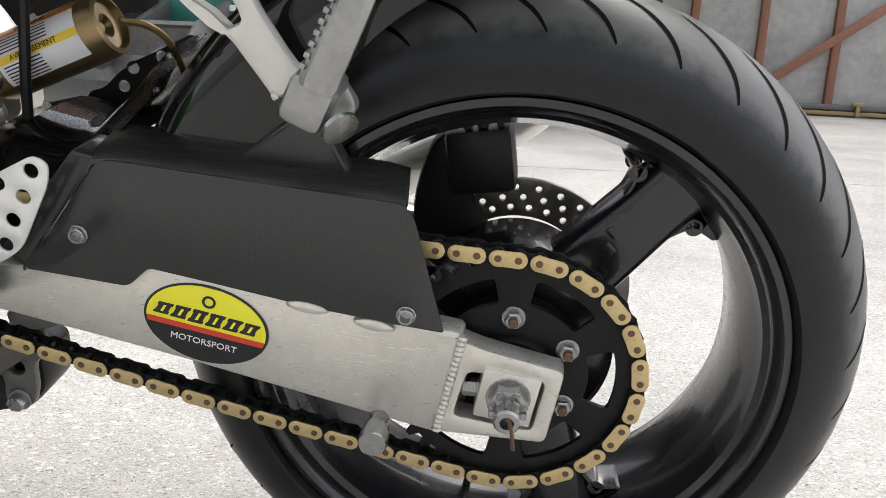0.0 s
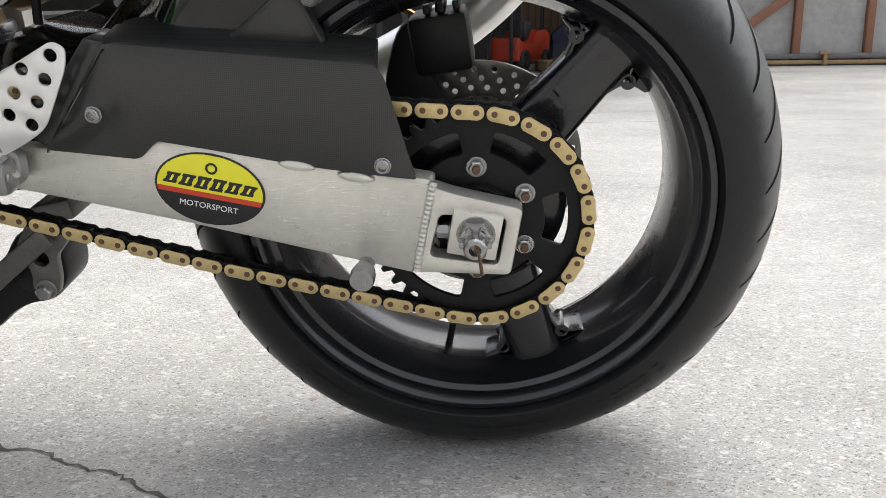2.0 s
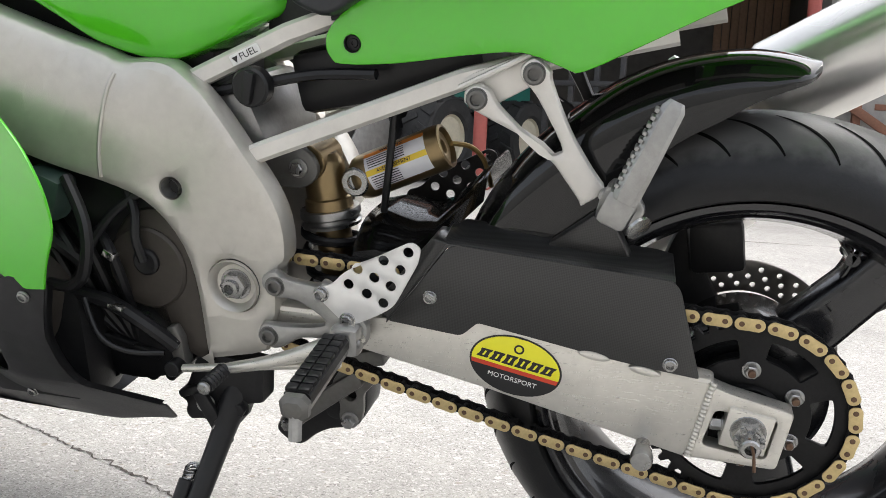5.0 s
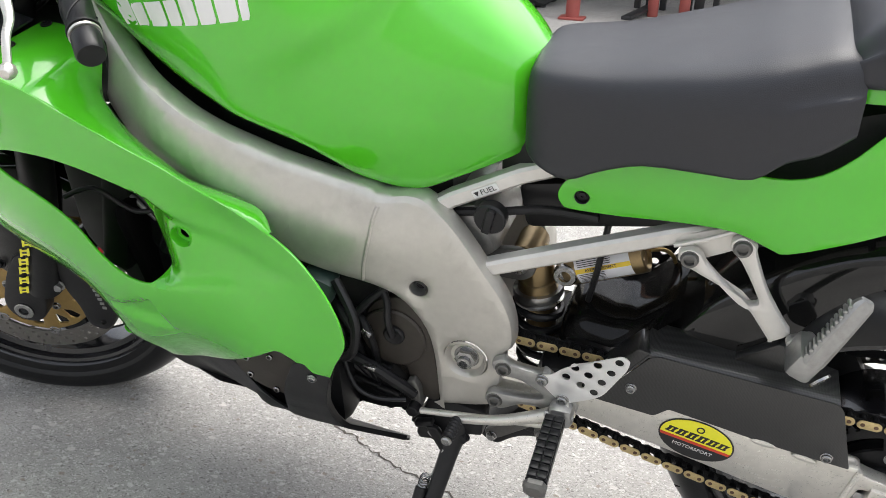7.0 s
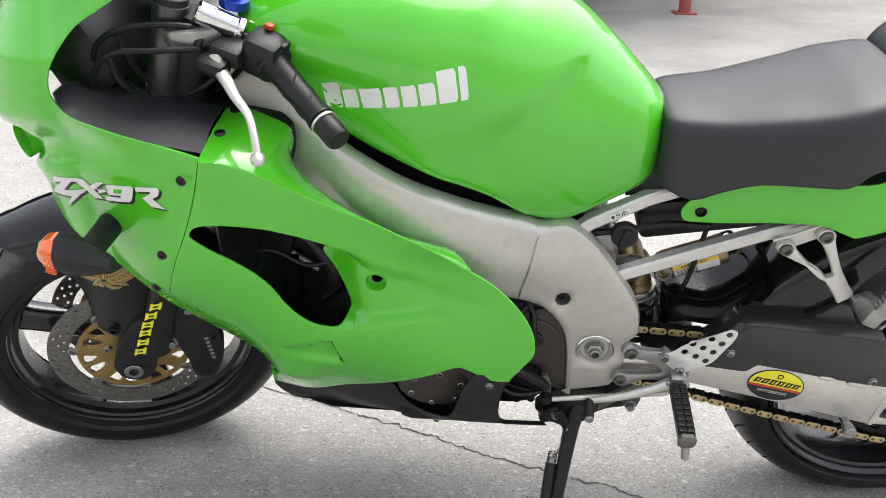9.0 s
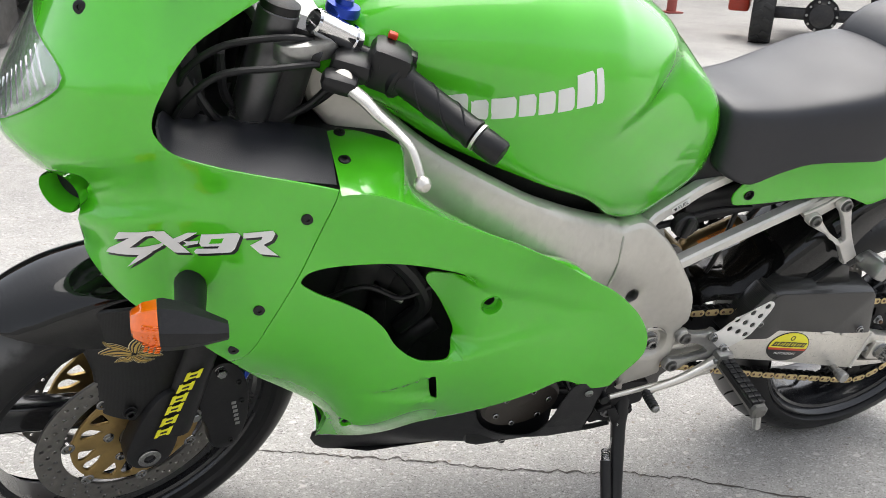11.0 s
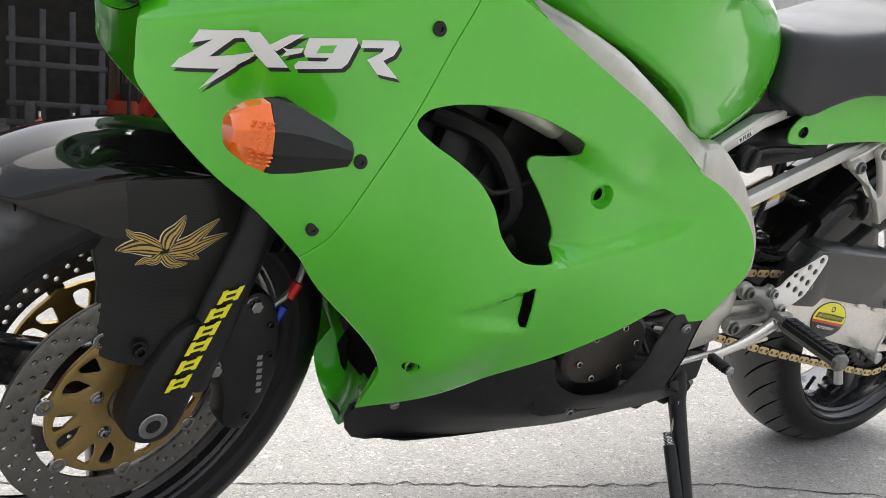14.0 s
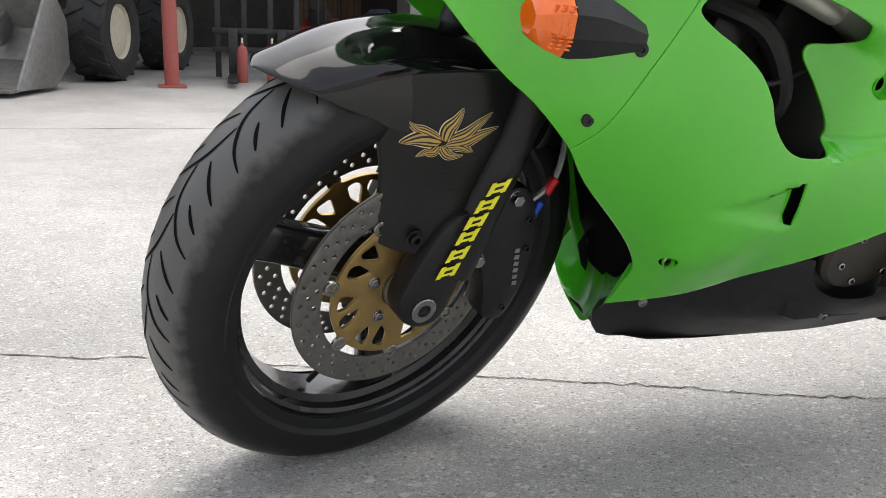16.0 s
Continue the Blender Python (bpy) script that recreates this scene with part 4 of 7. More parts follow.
# carbon chain guard on the swingarm
GU = [(-0.310, 0.490), (-0.085, 0.470), (-0.077, 0.460), (-0.052, 0.367), (-0.095, 0.372), (-0.151, 0.380), (-0.231, 0.395), (-0.281, 0.404), (-0.299, 0.387), (-0.381, 0.396)]
guard = part("chain_guard", slab(rounded(GU, [0.012, 0.008, 0.008, 0.003, 0, 0, 0, 0.004, 0.006, 0.004]), -0.1285, -0.1265, 0.0008), SATINCARBON, BIKE, "carbon fibre chain guard")
top_rows = []
for x, z, zt in ((-0.383, 0.397, 0.398), (-0.315, 0.489, 0.498), (-0.30, 0.4895, 0.502), (-0.2, 0.480, 0.493), (-0.1, 0.4715, 0.484), (-0.083, 0.469, 0.48)):
    top_rows.append([(x, -0.1275, z - 0.004), (x, -0.127, z), (x - 0.002, -0.118, z + (zt - z) * 0.5), (x - 0.004, -0.075, zt), (x - 0.004, -0.072, zt - 0.003), (x, -0.116, z - 0.005)])
part("guard_top", loft(top_rows), SATINCARBON, guard)
part("guard_front", slab(rounded([(-0.381, 0.396), (-0.310, 0.490), (-0.33, 0.495), (-0.40, 0.41)], 0.004), -0.1265, -0.08, 0.003), SATINCARBON, guard)
for p in ((-0.333, -0.1285, 0.4285), (-0.0815, -0.1285, 0.3805)):
    part("guard_bolt", bolt(p, LEFT, 0.0065, 0.004, True, 1.2), STEEL, guard)

# oval tyre-maker's sticker on the swingarm: plain shapes in its colours
ST = (-0.240, 0.3575)
STT = -11.5
sticker = part("oval_sticker", slab(ring(*ST, 0.0505, 0.0345, 48, STT), -0.1262, -0.1252, 0.0002), BLACKP, BIKE, "oval yellow, red and black sticker on the swingarm")


def in_ellipse(u0, u1, v0, v1, scale=0.955, n=24):
    """The slice of the sticker's oval between two heights, in the bike's x, z."""
    a, b = 0.0505 * scale, 0.0345 * scale
    top = [(a * math.sqrt(max(0, 1 - (v / b) ** 2)), v) for v in np.linspace(v0, v1, n)]
    p = top + [(-x, v) for x, v in top[::-1]]
    c, s = math.cos(radians(STT)), math.sin(radians(STT))
    return [np.array((ST[0] + x * c - v * s, ST[1] + x * s + v * c)) for x, v in p]


part("yellow_field", slab(in_ellipse(0, 0, -0.0035, 0.0325), -0.1266, -0.126, 0.0001), YELLOW, sticker)
part("red_line", slab(in_ellipse(0, 0, -0.0085, -0.0035), -0.1266, -0.126, 0.0001), REDP, sticker)
c, s = math.cos(radians(STT)), math.sin(radians(STT))
for k in range(6):
    u0, w, h = -0.041 + 0.0140 * k, 0.0121, 0.0062 - 0.0004 * abs(k - 2.5)
    for name, mm, lift, pts in (("maker_block", BLACKP, 0.0, ((0, -1), (1, -1), (1, -0.6), (0.92, -0.4), (0.92, 0.4), (1, 0.6), (1, 1), (0, 1), (0, 0.6), (0.08, 0.4), (0.08, -0.4), (0, -0.6))), ("block_cut", YELLOW, 0.0003, ((0.42, -0.55), (0.6, -0.55), (0.6, 0.55), (0.42, 0.55)))):
        flat = [(u0 + w * x + 0.0022 * z, 0.0055 + h * z) for x, z in pts]
        part(name, slab([np.array((ST[0] + x * c - z * s, ST[1] + x * s + z * c)) for x, z in flat], -0.1269 - lift, -0.1264, 0), mm, sticker)
part("maker_mark", lathe([(0.0035, 0), (0.0055, 0), (0.0055, 0.0004), (0.0035, 0.0004)], 16, None, (ST[0] - 0.0205 * s, -0.1267, ST[1] + 0.0205 * c), LEFT, True), BLACKP, sticker)


def lettering(text, size, material, parent, m, name="lettering", depth=0.0002, squeeze=1.0):
    """Words in the built-in font, flattened to a mesh; m maps the text's plane (x right, y up) into the parent."""
    cu = bpy.data.curves.new(name, "FONT")
    cu.body, cu.size, cu.extrude, cu.align_x, cu.align_y, cu.resolution_u = text, size, depth, "CENTER", "CENTER", 3
    tmp = bpy.data.objects.new(name, cu)
    scene.collection.objects.link(tmp)
    me = bpy.data.meshes.new_from_object(tmp.evaluated_get(bpy.context.evaluated_depsgraph_get()))
    bpy.data.objects.remove(tmp)
    bpy.data.curves.remove(cu)
    me.materials.clear()
    me.materials.append(material)
    ob = new(name, me)
    ob.parent, ob.matrix_basis = parent, m @ Matrix.Diagonal((squeeze, 1, 1, 1))
    return ob


lettering("MOTORSPORT", 0.0078, WHITE, sticker, pose(ST[0] - 0.0165 * math.sin(radians(-STT)), -0.1268, ST[1] - 0.0165 * math.cos(radians(STT)), 90, -STT, 0), "sticker_word", squeeze=1.05)

# main frame
FR = [(-1.17, 0.95), (-1.10, 0.90), (-1.05, 0.857), (-1.009, 0.829), (-0.970, 0.812), (-0.933, 0.795), (-0.908, 0.783), (-0.865, 0.760), (-0.824, 0.740), (-0.768, 0.713), (-0.728, 0.693), (-0.692, 0.679), (-0.672, 0.669), (-0.640, 0.669), (-0.620, 0.664), (-0.600, 0.650), (-0.578, 0.630), (-0.556, 0.604), (-0.536, 0.575),
      (-0.510, 0.536), (-0.496, 0.500), (-0.494, 0.460), (-0.506, 0.442), (-0.511, 0.390), (-0.526, 0.368), (-0.528, 0.342), (-0.598, 0.323), (-0.606, 0.322),
      (-0.611, 0.408), (-0.622, 0.462), (-0.652, 0.506), (-0.688, 0.530), (-0.75, 0.556), (-0.85, 0.605), (-0.95, 0.665), (-1.05, 0.745), (-1.13, 0.83), (-1.17, 0.88)]
frame_face = thin_plate([(-1.17, 0.95, -0.07), (-1.17, 0.88, -0.08), (-1.10, 0.90, -0.09), (-1.05, 0.857, -0.122), (-1.009, 0.829, -0.148), (-0.970, 0.812, -0.174), (-0.933, 0.795, -0.188), (-0.908, 0.783, -0.194), (-0.865, 0.760, -0.192), (-0.824, 0.740, -0.183), (-0.768, 0.713, -0.166), (-0.728, 0.693, -0.148),
                         (-0.692, 0.679, -0.136), (-0.640, 0.669, -0.122), (-0.600, 0.650, -0.122), (-0.687, 0.624, -0.156), (-0.556, 0.604, -0.130), (-1.05, 0.745, -0.15), (-0.95, 0.73, -0.196), (-0.883, 0.70, -0.203), (-0.80, 0.66, -0.196), (-0.73, 0.60, -0.17), (-0.69, 0.56, -0.152),
                         (-0.63, 0.54, -0.137), (-0.5625, 0.50, -0.135), (-0.5625, 0.4195, -0.133), (-0.60, 0.33, -0.133), (-0.515, 0.40, -0.135), (-0.50, 0.48, -0.135), (-0.535, 0.345, -0.135), (-0.85, 0.605, -0.185), (-0.95, 0.665, -0.175)], 1e-5)


chassis = part("main_frame", slab(smooth_line(FR, 3, True), 0.0, 0.038, 0.010, [ring(-0.627, 0.531, 0.0105, n=20), ring(-0.5625, 0.4205, 0.0300, n=36)], frame_face, 0.02), SILVER, BIKE, "satin silver aluminium twin-spar frame")
part("far_spar", flipped(slab(smooth_line(FR, 3, True), 0.0, 0.05, 0.012, [], frame_face, 0.05)), SILVER, chassis)
part("pivot_recess", lathe([(0.0315, -0.003), (0.0305, 0.0008), (0.0288, -0.0005), (0.0235, -0.0095), (0.0, -0.0105)], 40, None, (-0.5625, -0.1345, 0.4205), LEFT), SILVER, chassis)
part("pivot_nut", bolt((-0.5625, -0.1245, 0.4205), LEFT, 0.0155, 0.010, False, 1.2), STEEL, chassis, "steel swingarm pivot nut")
part("pivot_end", lathe([(0.0085, 0), (0.0095, 0.002), (0.0095, 0.008), (0.006, 0.009), (0.0055, 0.002), (0, 0.002)], 20, None, (-0.5625, -0.134, 0.4205), LEFT), STEEL, chassis)
part("plug_hole", lathe([(0.0108, -0.001), (0.0100, -0.004), (0.0100, -0.020), (0, -0.020)], 24, None, (-0.627, -0.1365, 0.531), LEFT), CAST, chassis)
part("weld_seam", tube([(x, frame_face(x, z) - 0.0002, z) for x, z in ((-0.675, 0.656), (-0.68, 0.64), (-0.687, 0.605), (-0.696, 0.57), (-0.70, 0.545))], 0.0026, 8), SILVER, chassis)


def rail(pts, w, h, bevel=0.004):
    """A box-section tube along straight points: w across (y), h in the bike's plane."""
    rows = []
    for i, p in enumerate(pts):
        a, b = Vector(pts[max(i - 1, 0)]), Vector(pts[min(i + 1, len(pts) - 1)])
        d = (b - a).normalized()
        n = Vector((-d.z, 0, d.x)).normalized()
        y = d.cross(n)
        q, o = bevel, []
        for u, v in ((-1, -1), (1, -1), (1, 1), (-1, 1)):
            cu, cv = u * w / 2, v * h / 2
            o += [(cu - u * q, cv), (cu, cv - v * q)] if u * v < 0 else [(cu, cv - v * q), (cu - u * q, cv)]
        rows.append([Vector(p) + y * u + n * v for u, v in o])
    return loft(rows)


subframe = part("subframe", rail([(-0.665, -0.112, 0.616), (-0.62, -0.098, 0.638), (-0.591, -0.083, 0.653), (-0.502, -0.068, 0.694), (-0.42, -0.06, 0.722), (-0.05, -0.05, 0.79), (0.15, -0.05, 0.83)], 0.026, 0.022), LITSILVER, BIKE, "silver alloy subframe rails")
part("lower_rail", rail([(-0.575, -0.11, 0.553), (-0.56, -0.107, 0.5595), (-0.43, -0.097, 0.6075), (-0.305, -0.090, 0.654), (-0.235, -0.083, 0.672), (-0.10, -0.07, 0.70)], 0.024, 0.0215), LITSILVER, subframe)
part("lower_rail", flipped(rail([(-0.575, -0.11, 0.553), (-0.43, -0.102, 0.6075), (-0.305, -0.098, 0.654), (-0.235, -0.095, 0.672), (-0.05, -0.085, 0.71)], 0.024, 0.0215)), LITSILVER, subframe)
part("top_rail", flipped(rail([(-0.66, -0.098, 0.640), (-0.43, -0.074, 0.686), (-0.05, -0.06, 0.75), (0.15, -0.055, 0.80)], 0.026, 0.022)), LITSILVER, subframe)
part("lug", slab(rounded([(-0.31, 0.655), (-0.24, 0.683), (-0.215, 0.675), (-0.225, 0.655), (-0.275, 0.628), (-0.29, 0.632)], 0.008), -0.102, -0.088, 0.003), LITSILVER, subframe)
part("weld_bead", tube([(-0.305, -0.108, 0.648), (-0.27, -0.111, 0.665), (-0.235, -0.108, 0.682)], 0.0032, 8), LITSILVER, subframe)
for x, z in ((-0.57, 0.5555), (-0.650, 0.624)):
    part("joint_weld", tube([(x - 0.005, -0.123, z + 0.012), (x, -0.1245, z), (x + 0.007, -0.123, z - 0.011)], 0.003, 8), LITSILVER, subframe)

# fuel tank


CREASE = [(-0.90, 0.83), (-0.794, 0.862), (-0.749, 0.873), (-0.704, 0.899), (-0.648, 0.939), (-0.609, 0.963), (-0.584, 0.978), (-0.547, 0.985), (-0.50, 0.985)]


def knee(x, z):
    """Depth of the knee hollow in the tank's side, under its crease."""
    top = float(np.interp(x, [p[0] for p in CREASE], [p[1] for p in CREASE]))
    d = top + 0.012 - z
    return 0.014 * smooth01((x + 0.86) / 0.16) * smooth01((-0.50 - x) / 0.06) * smooth01(d / 0.05) * (1 - 0.75 * smooth01((d - 0.06) / 0.16))


def smooth01(v):
    v = min(1.0, max(0.0, v))
    return v * v * (3 - 2 * v)


def tank_row(x, w, zb, zt, lip):
    h = zt - zb
    half = [(-0.35 * lip, zb), (-0.85 * lip, zb + 0.004), (-lip, zb + 0.014), (-lip - (w - lip) * 0.45, zb + 0.16 * h), (-lip - (w - lip) * 0.9, zb + 0.38 * h), (-0.975 * w, zb + 0.62 * h), (-0.78 * w, zb + 0.84 * h), (-0.42 * w, zb + 0.965 * h), (0, zt)]
    full = half + [(-y, z) for y, z in half[-2::-1]]
    return [(x, p[0] - math.copysign(min(knee(x, p[1]), abs(p[0]) * 0.5), p[0]), p[1]) for p in smooth_line(full, 6)]


TK = [(-1.175, 0.05, 0.93, 0.96, 0.03), (-1.16, 0.085, 0.905, 0.985, 0.06), (-1.11, 0.118, 0.880, 1.012, 0.086), (-1.05, 0.142, 0.850, 1.035, 0.104), (-0.993, 0.158, 0.818, 1.048, 0.124), (-0.935, 0.172, 0.796, 1.056, 0.147), (-0.884, 0.183, 0.779, 1.06, 0.163), (-0.838, 0.188, 0.761, 1.058, 0.170), (-0.769, 0.184, 0.731, 1.05, 0.162),
      (-0.734, 0.178, 0.707, 1.035, 0.150), (-0.695, 0.166, 0.676, 1.018, 0.128), (-0.635, 0.140, 0.660, 0.985, 0.108), (-0.58, 0.115, 0.680, 0.94, 0.095), (-0.535, 0.095, 0.700, 0.895, 0.08), (-0.505, 0.074, 0.714, 0.862, 0.06), (-0.486, 0.045, 0.735, 0.838, 0.035)]
tank_line = smooth_line(TK, 6)
tank = part("fuel_tank", loft([tank_row(*p) for p in tank_line]), GREEN, BIKE, "glossy lime green fuel tank", sharp=60)
part("tank_bed", loft([[(x, w * c, z + h * q) for c, q in ((-1, -1), (1, -1), (1, 1), (-1, 1))] for x, w, z, h in ((-1.08, 0.05, 0.84, 0.05), (-0.95, 0.09, 0.77, 0.05), (-0.85, 0.11, 0.72, 0.06), (-0.70, 0.085, 0.65, 0.06), (-0.60, 0.06, 0.62, 0.05))]), MATTBLACK, BIKE)

# seat


def seat_row(x, w, zs, zt, drop):
    half = [(-0.6 * w, zs + 0.0), (-0.97 * w, zs + 0.002), (-1.0 * w, zs + 0.02), (-0.985 * w, zs + 0.5 * (zt - zs)), (-0.95 * w, zt - drop * 1.5), (-0.87 * w, zt - drop * 0.62), (-0.70 * w, zt - drop * 0.25), (-0.4 * w, zt - drop * 0.06), (0, zt)]
    full = half + [(-y, z) for y, z in half[-2::-1]]
    return [(x, p[0], p[1]) for p in smooth_line(full, 4)]


SEAT = [(-0.499, 0.07, 0.755, 0.825, 0.02), (-0.494, 0.09, 0.735, 0.843, 0.02), (-0.475, 0.104, 0.722, 0.848, 0.022), (-0.44, 0.112, 0.714, 0.851, 0.022), (-0.40, 0.120, 0.735, 0.855, 0.022), (-0.35, 0.132, 0.756, 0.865, 0.022), (-0.28, 0.148, 0.764, 0.882, 0.024),
        (-0.235, 0.154, 0.768, 0.897, 0.028), (-0.205, 0.150, 0.79, 0.905, 0.030), (-0.175, 0.144, 0.80, 0.912, 0.030), (-0.145, 0.134, 0.82, 0.912, 0.03)]
seat = part("rider_seat", loft([seat_row(*p) for p in smooth_line(SEAT, 3)]), VINYL, BIKE, "black vinyl rider seat", sharp=60)
SEAT2 = [(-0.168, 0.09, 0.872, 0.895, 0.02), (-0.160, 0.118, 0.868, 0.922, 0.02), (-0.12, 0.130, 0.872, 0.955, 0.02), (-0.04, 0.128, 0.885, 0.978, 0.02), (0.08, 0.115, 0.91, 0.995, 0.02), (0.18, 0.08, 0.935, 1.0, 0.02), (0.21, 0.04, 0.95, 0.985, 0.01)]
part("passenger_seat", loft([seat_row(*p) for p in smooth_line(SEAT2, 3)]), VINYL, BIKE, "black vinyl passenger seat", sharp=60)

# tail fairing
TAIL = [(-0.452, 0.685), (-0.447, 0.700), (-0.432, 0.716), (-0.395, 0.742), (-0.354, 0.756), (-0.277, 0.765), (-0.213, 0.762), (-0.167, 0.775), (-0.125, 0.815), (-0.09, 0.86), (-0.06, 0.92), (0.1, 0.93), (0.27, 0.945), (0.31, 0.92), (0.28, 0.86), (0.12, 0.798),
        (-0.043, 0.735), (-0.12, 0.699), (-0.181, 0.669), (-0.20, 0.671), (-0.241, 0.684), (-0.30, 0.679), (-0.373, 0.668), (-0.435, 0.665), (-0.448, 0.672)]


def tail_face(x, z):
    return -0.094 - 0.035 * math.exp(-((x + 0.16) / 0.16) ** 2) - 0.01 * math.exp(-((x - 0.05) / 0.15) ** 2) + 0.25 * max(0, z - 0.80) + 0.15 * max(0, 0.70 - z)


TSC = (-0.4215, 0.687)
tail = part("tail_fairing", slab(smooth_line(TAIL, 3, True), 0.0, 0.004, 0.0015, [ring(*TSC, 0.0085, n=16)], tail_face, 0.02), GREEN, BIKE, "glossy lime green tail fairing", sharp=50)
part("tail_panel", flipped(slab(smooth_line(TAIL, 3, True), 0.0, 0.004, 0.0015, [], tail_face, 0.03)), GREEN, tail, sharp=50)
part("tail_screw", lathe([(0.0095, 0.0), (0.009, 0.0012), (0.008, 0.0), (0.0078, -0.005), (0.005, -0.005), (0.0045, -0.0035), (0.002, -0.003), (0.0018, -0.005), (0, -0.005)], 20, None, (TSC[0], tail_face(*TSC) - 0.0005, TSC[1]), LEFT), BLACKPLASTIC, tail)
part("tail_bridge", box((0.08, 0, 0.915), (0.36, 0.15, 0.03), 0.012, (0, -4, 0)), GREEN, tail)
part("seat_divider", loft([[(x, w * c, z + h * q) for c, q in ((-1, -1), (1, -1), (1, 0.6), (0.9, 1), (-0.9, 1), (-1, 0.6))] for x, w, z, h in ((-0.168, 0.108, 0.872, 0.018), (-0.145, 0.118, 0.876, 0.022), (-0.08, 0.122, 0.880, 0.022))]), GREEN, tail)
part("seat_base", loft([[(x, w * c, z + h * q) for c, q in ((-1, -1), (1, -1), (1, 1), (-1, 1))] for x, w, z, h in ((-0.535, 0.05, 0.715, 0.03), (-0.47, 0.075, 0.735, 0.028), (-0.30, 0.085, 0.745, 0.03), (-0.10, 0.09, 0.80, 0.04))]), MATTBLACK, BIKE)

# ---- fairing ----
RIDGE = [(-1.156, -0.262, 0.834), (-1.128, -0.262, 0.834), (-1.093, -0.257, 0.822), (-1.043, -0.255, 0.798), (-1.001, -0.254, 0.777), (-0.951, -0.252, 0.753), (-0.909, -0.249, 0.733), (-0.866, -0.247, 0.709), (-0.824, -0.242, 0.685), (-0.779, -0.238, 0.653)]
side_face = thin_plate([(-1.458, 0.725, -0.137), (-1.47, 0.80, -0.15), (-1.36, 0.909, -0.223), (-1.30, 0.85, -0.235), (-1.192, 0.791, -0.239), (-1.25, 0.65, -0.225), (-1.282, 0.568, -0.199), (-1.282, 0.522, -0.175),
                        (-1.155, 0.836, -0.238), (-1.032, 0.54, -0.232), (-0.978, 0.678, -0.238), (-1.004, 0.5, -0.232), (-0.989, 0.436, -0.212), (-0.80, 0.445, -0.240), (-0.712, 0.449, -0.252), (-0.70, 0.48, -0.259), (-0.678, 0.53, -0.268), (-0.684, 0.572, -0.268), (-0.923, 0.617, -0.238),
                        (-1.115, 0.37, -0.17), (-1.141, 0.366, -0.13), (-1.143, 0.27, -0.087), (-1.0, 0.34, -0.16), *[(p[0], p[2], p[1]) for p in RIDGE],
                        (-0.85, 0.655, -0.226)])


def bell(v):
    v = min(1.0, max(0.0, v))
    return v * v * (3 - 2 * v)


def side_relief(x, z):
    """The side panel with the hollow that fades back from its vent and the small scoop before its slot."""
    y = side_face(x, z)
    low = float(np.interp(x, [-1.06, -1.03, -0.967, -0.857, -0.786, -0.70], [0.552, 0.538, 0.529, 0.549, 0.573, 0.603]))
    high = float(np.interp(x, [-1.0, -0.965, -0.89, -0.80, -0.70], [0.695, 0.684, 0.650, 0.621, 0.598]))
    if low < z < high and x > -1.033 - (z - 0.545) * 0.62:
        fade = min(1.0, max(0.0, (-0.71 - x) / 0.27))
        y += (0.042 * bell((-0.925 - x) / 0.085) + 0.015 * fade) * bell((z - low) / 0.020) * bell((high - z) / 0.034)
    low = float(np.interp(x, [-1.13, -1.065, -1.03, -1.0, -0.98], [0.447, 0.443, 0.437, 0.430, 0.432]))
    high = float(np.interp(x, [-1.13, -1.063, -1.03, -1.0], [0.463, 0.473, 0.486, 0.501]))
    if -1.13 < x < -0.994 - (z - 0.466) * 0.19 and low < z < high:
        y += 0.013 * bell((x + 1.13) / 0.14) * bell((z - low) / 0.016) * bell((high - z) / 0.007)
    return y


SEAM = [(-1.2845, 0.527), (-1.272, 0.543), (-1.26, 0.563), (-1.235, 0.628), (-1.2, 0.706), (-1.178, 0.765), (-1.156, 0.833)]
SIDE = outline(SEAM[::1], [(p[0], p[2]) for p in RIDGE],
               [(-0.779, 0.653), (-0.74, 0.634), (-0.705, 0.604), (-0.685, 0.574), (-0.677, 0.548), (-0.678, 0.518), (-0.698, 0.48), (-0.712, 0.449)],
               [(-0.712, 0.449), (-0.745, 0.446), (-0.775, 0.462), (-0.80, 0.464), (-0.845, 0.430), (-0.925, 0.374), (-1.0, 0.335), (-1.065, 0.306), (-1.143, 0.267)], [(-1.143, 0.267), (-1.137, 0.315), (-1.137, 0.345), (-1.150, 0.373), (-1.185, 0.414), (-1.249, 0.479), (-1.2845, 0.527)])
VENT = [(-1.196, 0.690), (-1.1945, 0.702), (-1.180, 0.7125), (-1.144, 0.7195), (-1.09, 0.7185), (-1.038, 0.707), (-0.986, 0.688), (-0.972, 0.677), (-0.966, 0.664), (-0.982, 0.655), (-1.006, 0.6515), (-1.010, 0.638), (-0.990, 0.609), (-0.970, 0.567), (-0.970, 0.546), (-0.985, 0.5335),
        (-1.012, 0.5325), (-1.030, 0.537), (-1.0475, 0.5495), (-1.067, 0.573), (-1.082, 0.602), (-1.108, 0.632), (-1.142, 0.656), (-1.173, 0.673)]
SLOT = [(-1.006, 0.500), (-0.998, 0.500), (-0.984, 0.437), (-0.992, 0.437)]
GH = (-0.923, 0.616)
side_panel = part("side_fairing", slab(SIDE, 0.0, 0.004, 0.0009, [smooth_line(VENT, 4, True), rounded(SLOT, 0.002, 2), ring(*GH, 0.0155, n=24), ring(-1.1145, 0.3705, 0.0085, n=16)], side_relief, 0.008), GREEN, BIKE, "glossy lime green side fairing with a large vent", sharp=50)
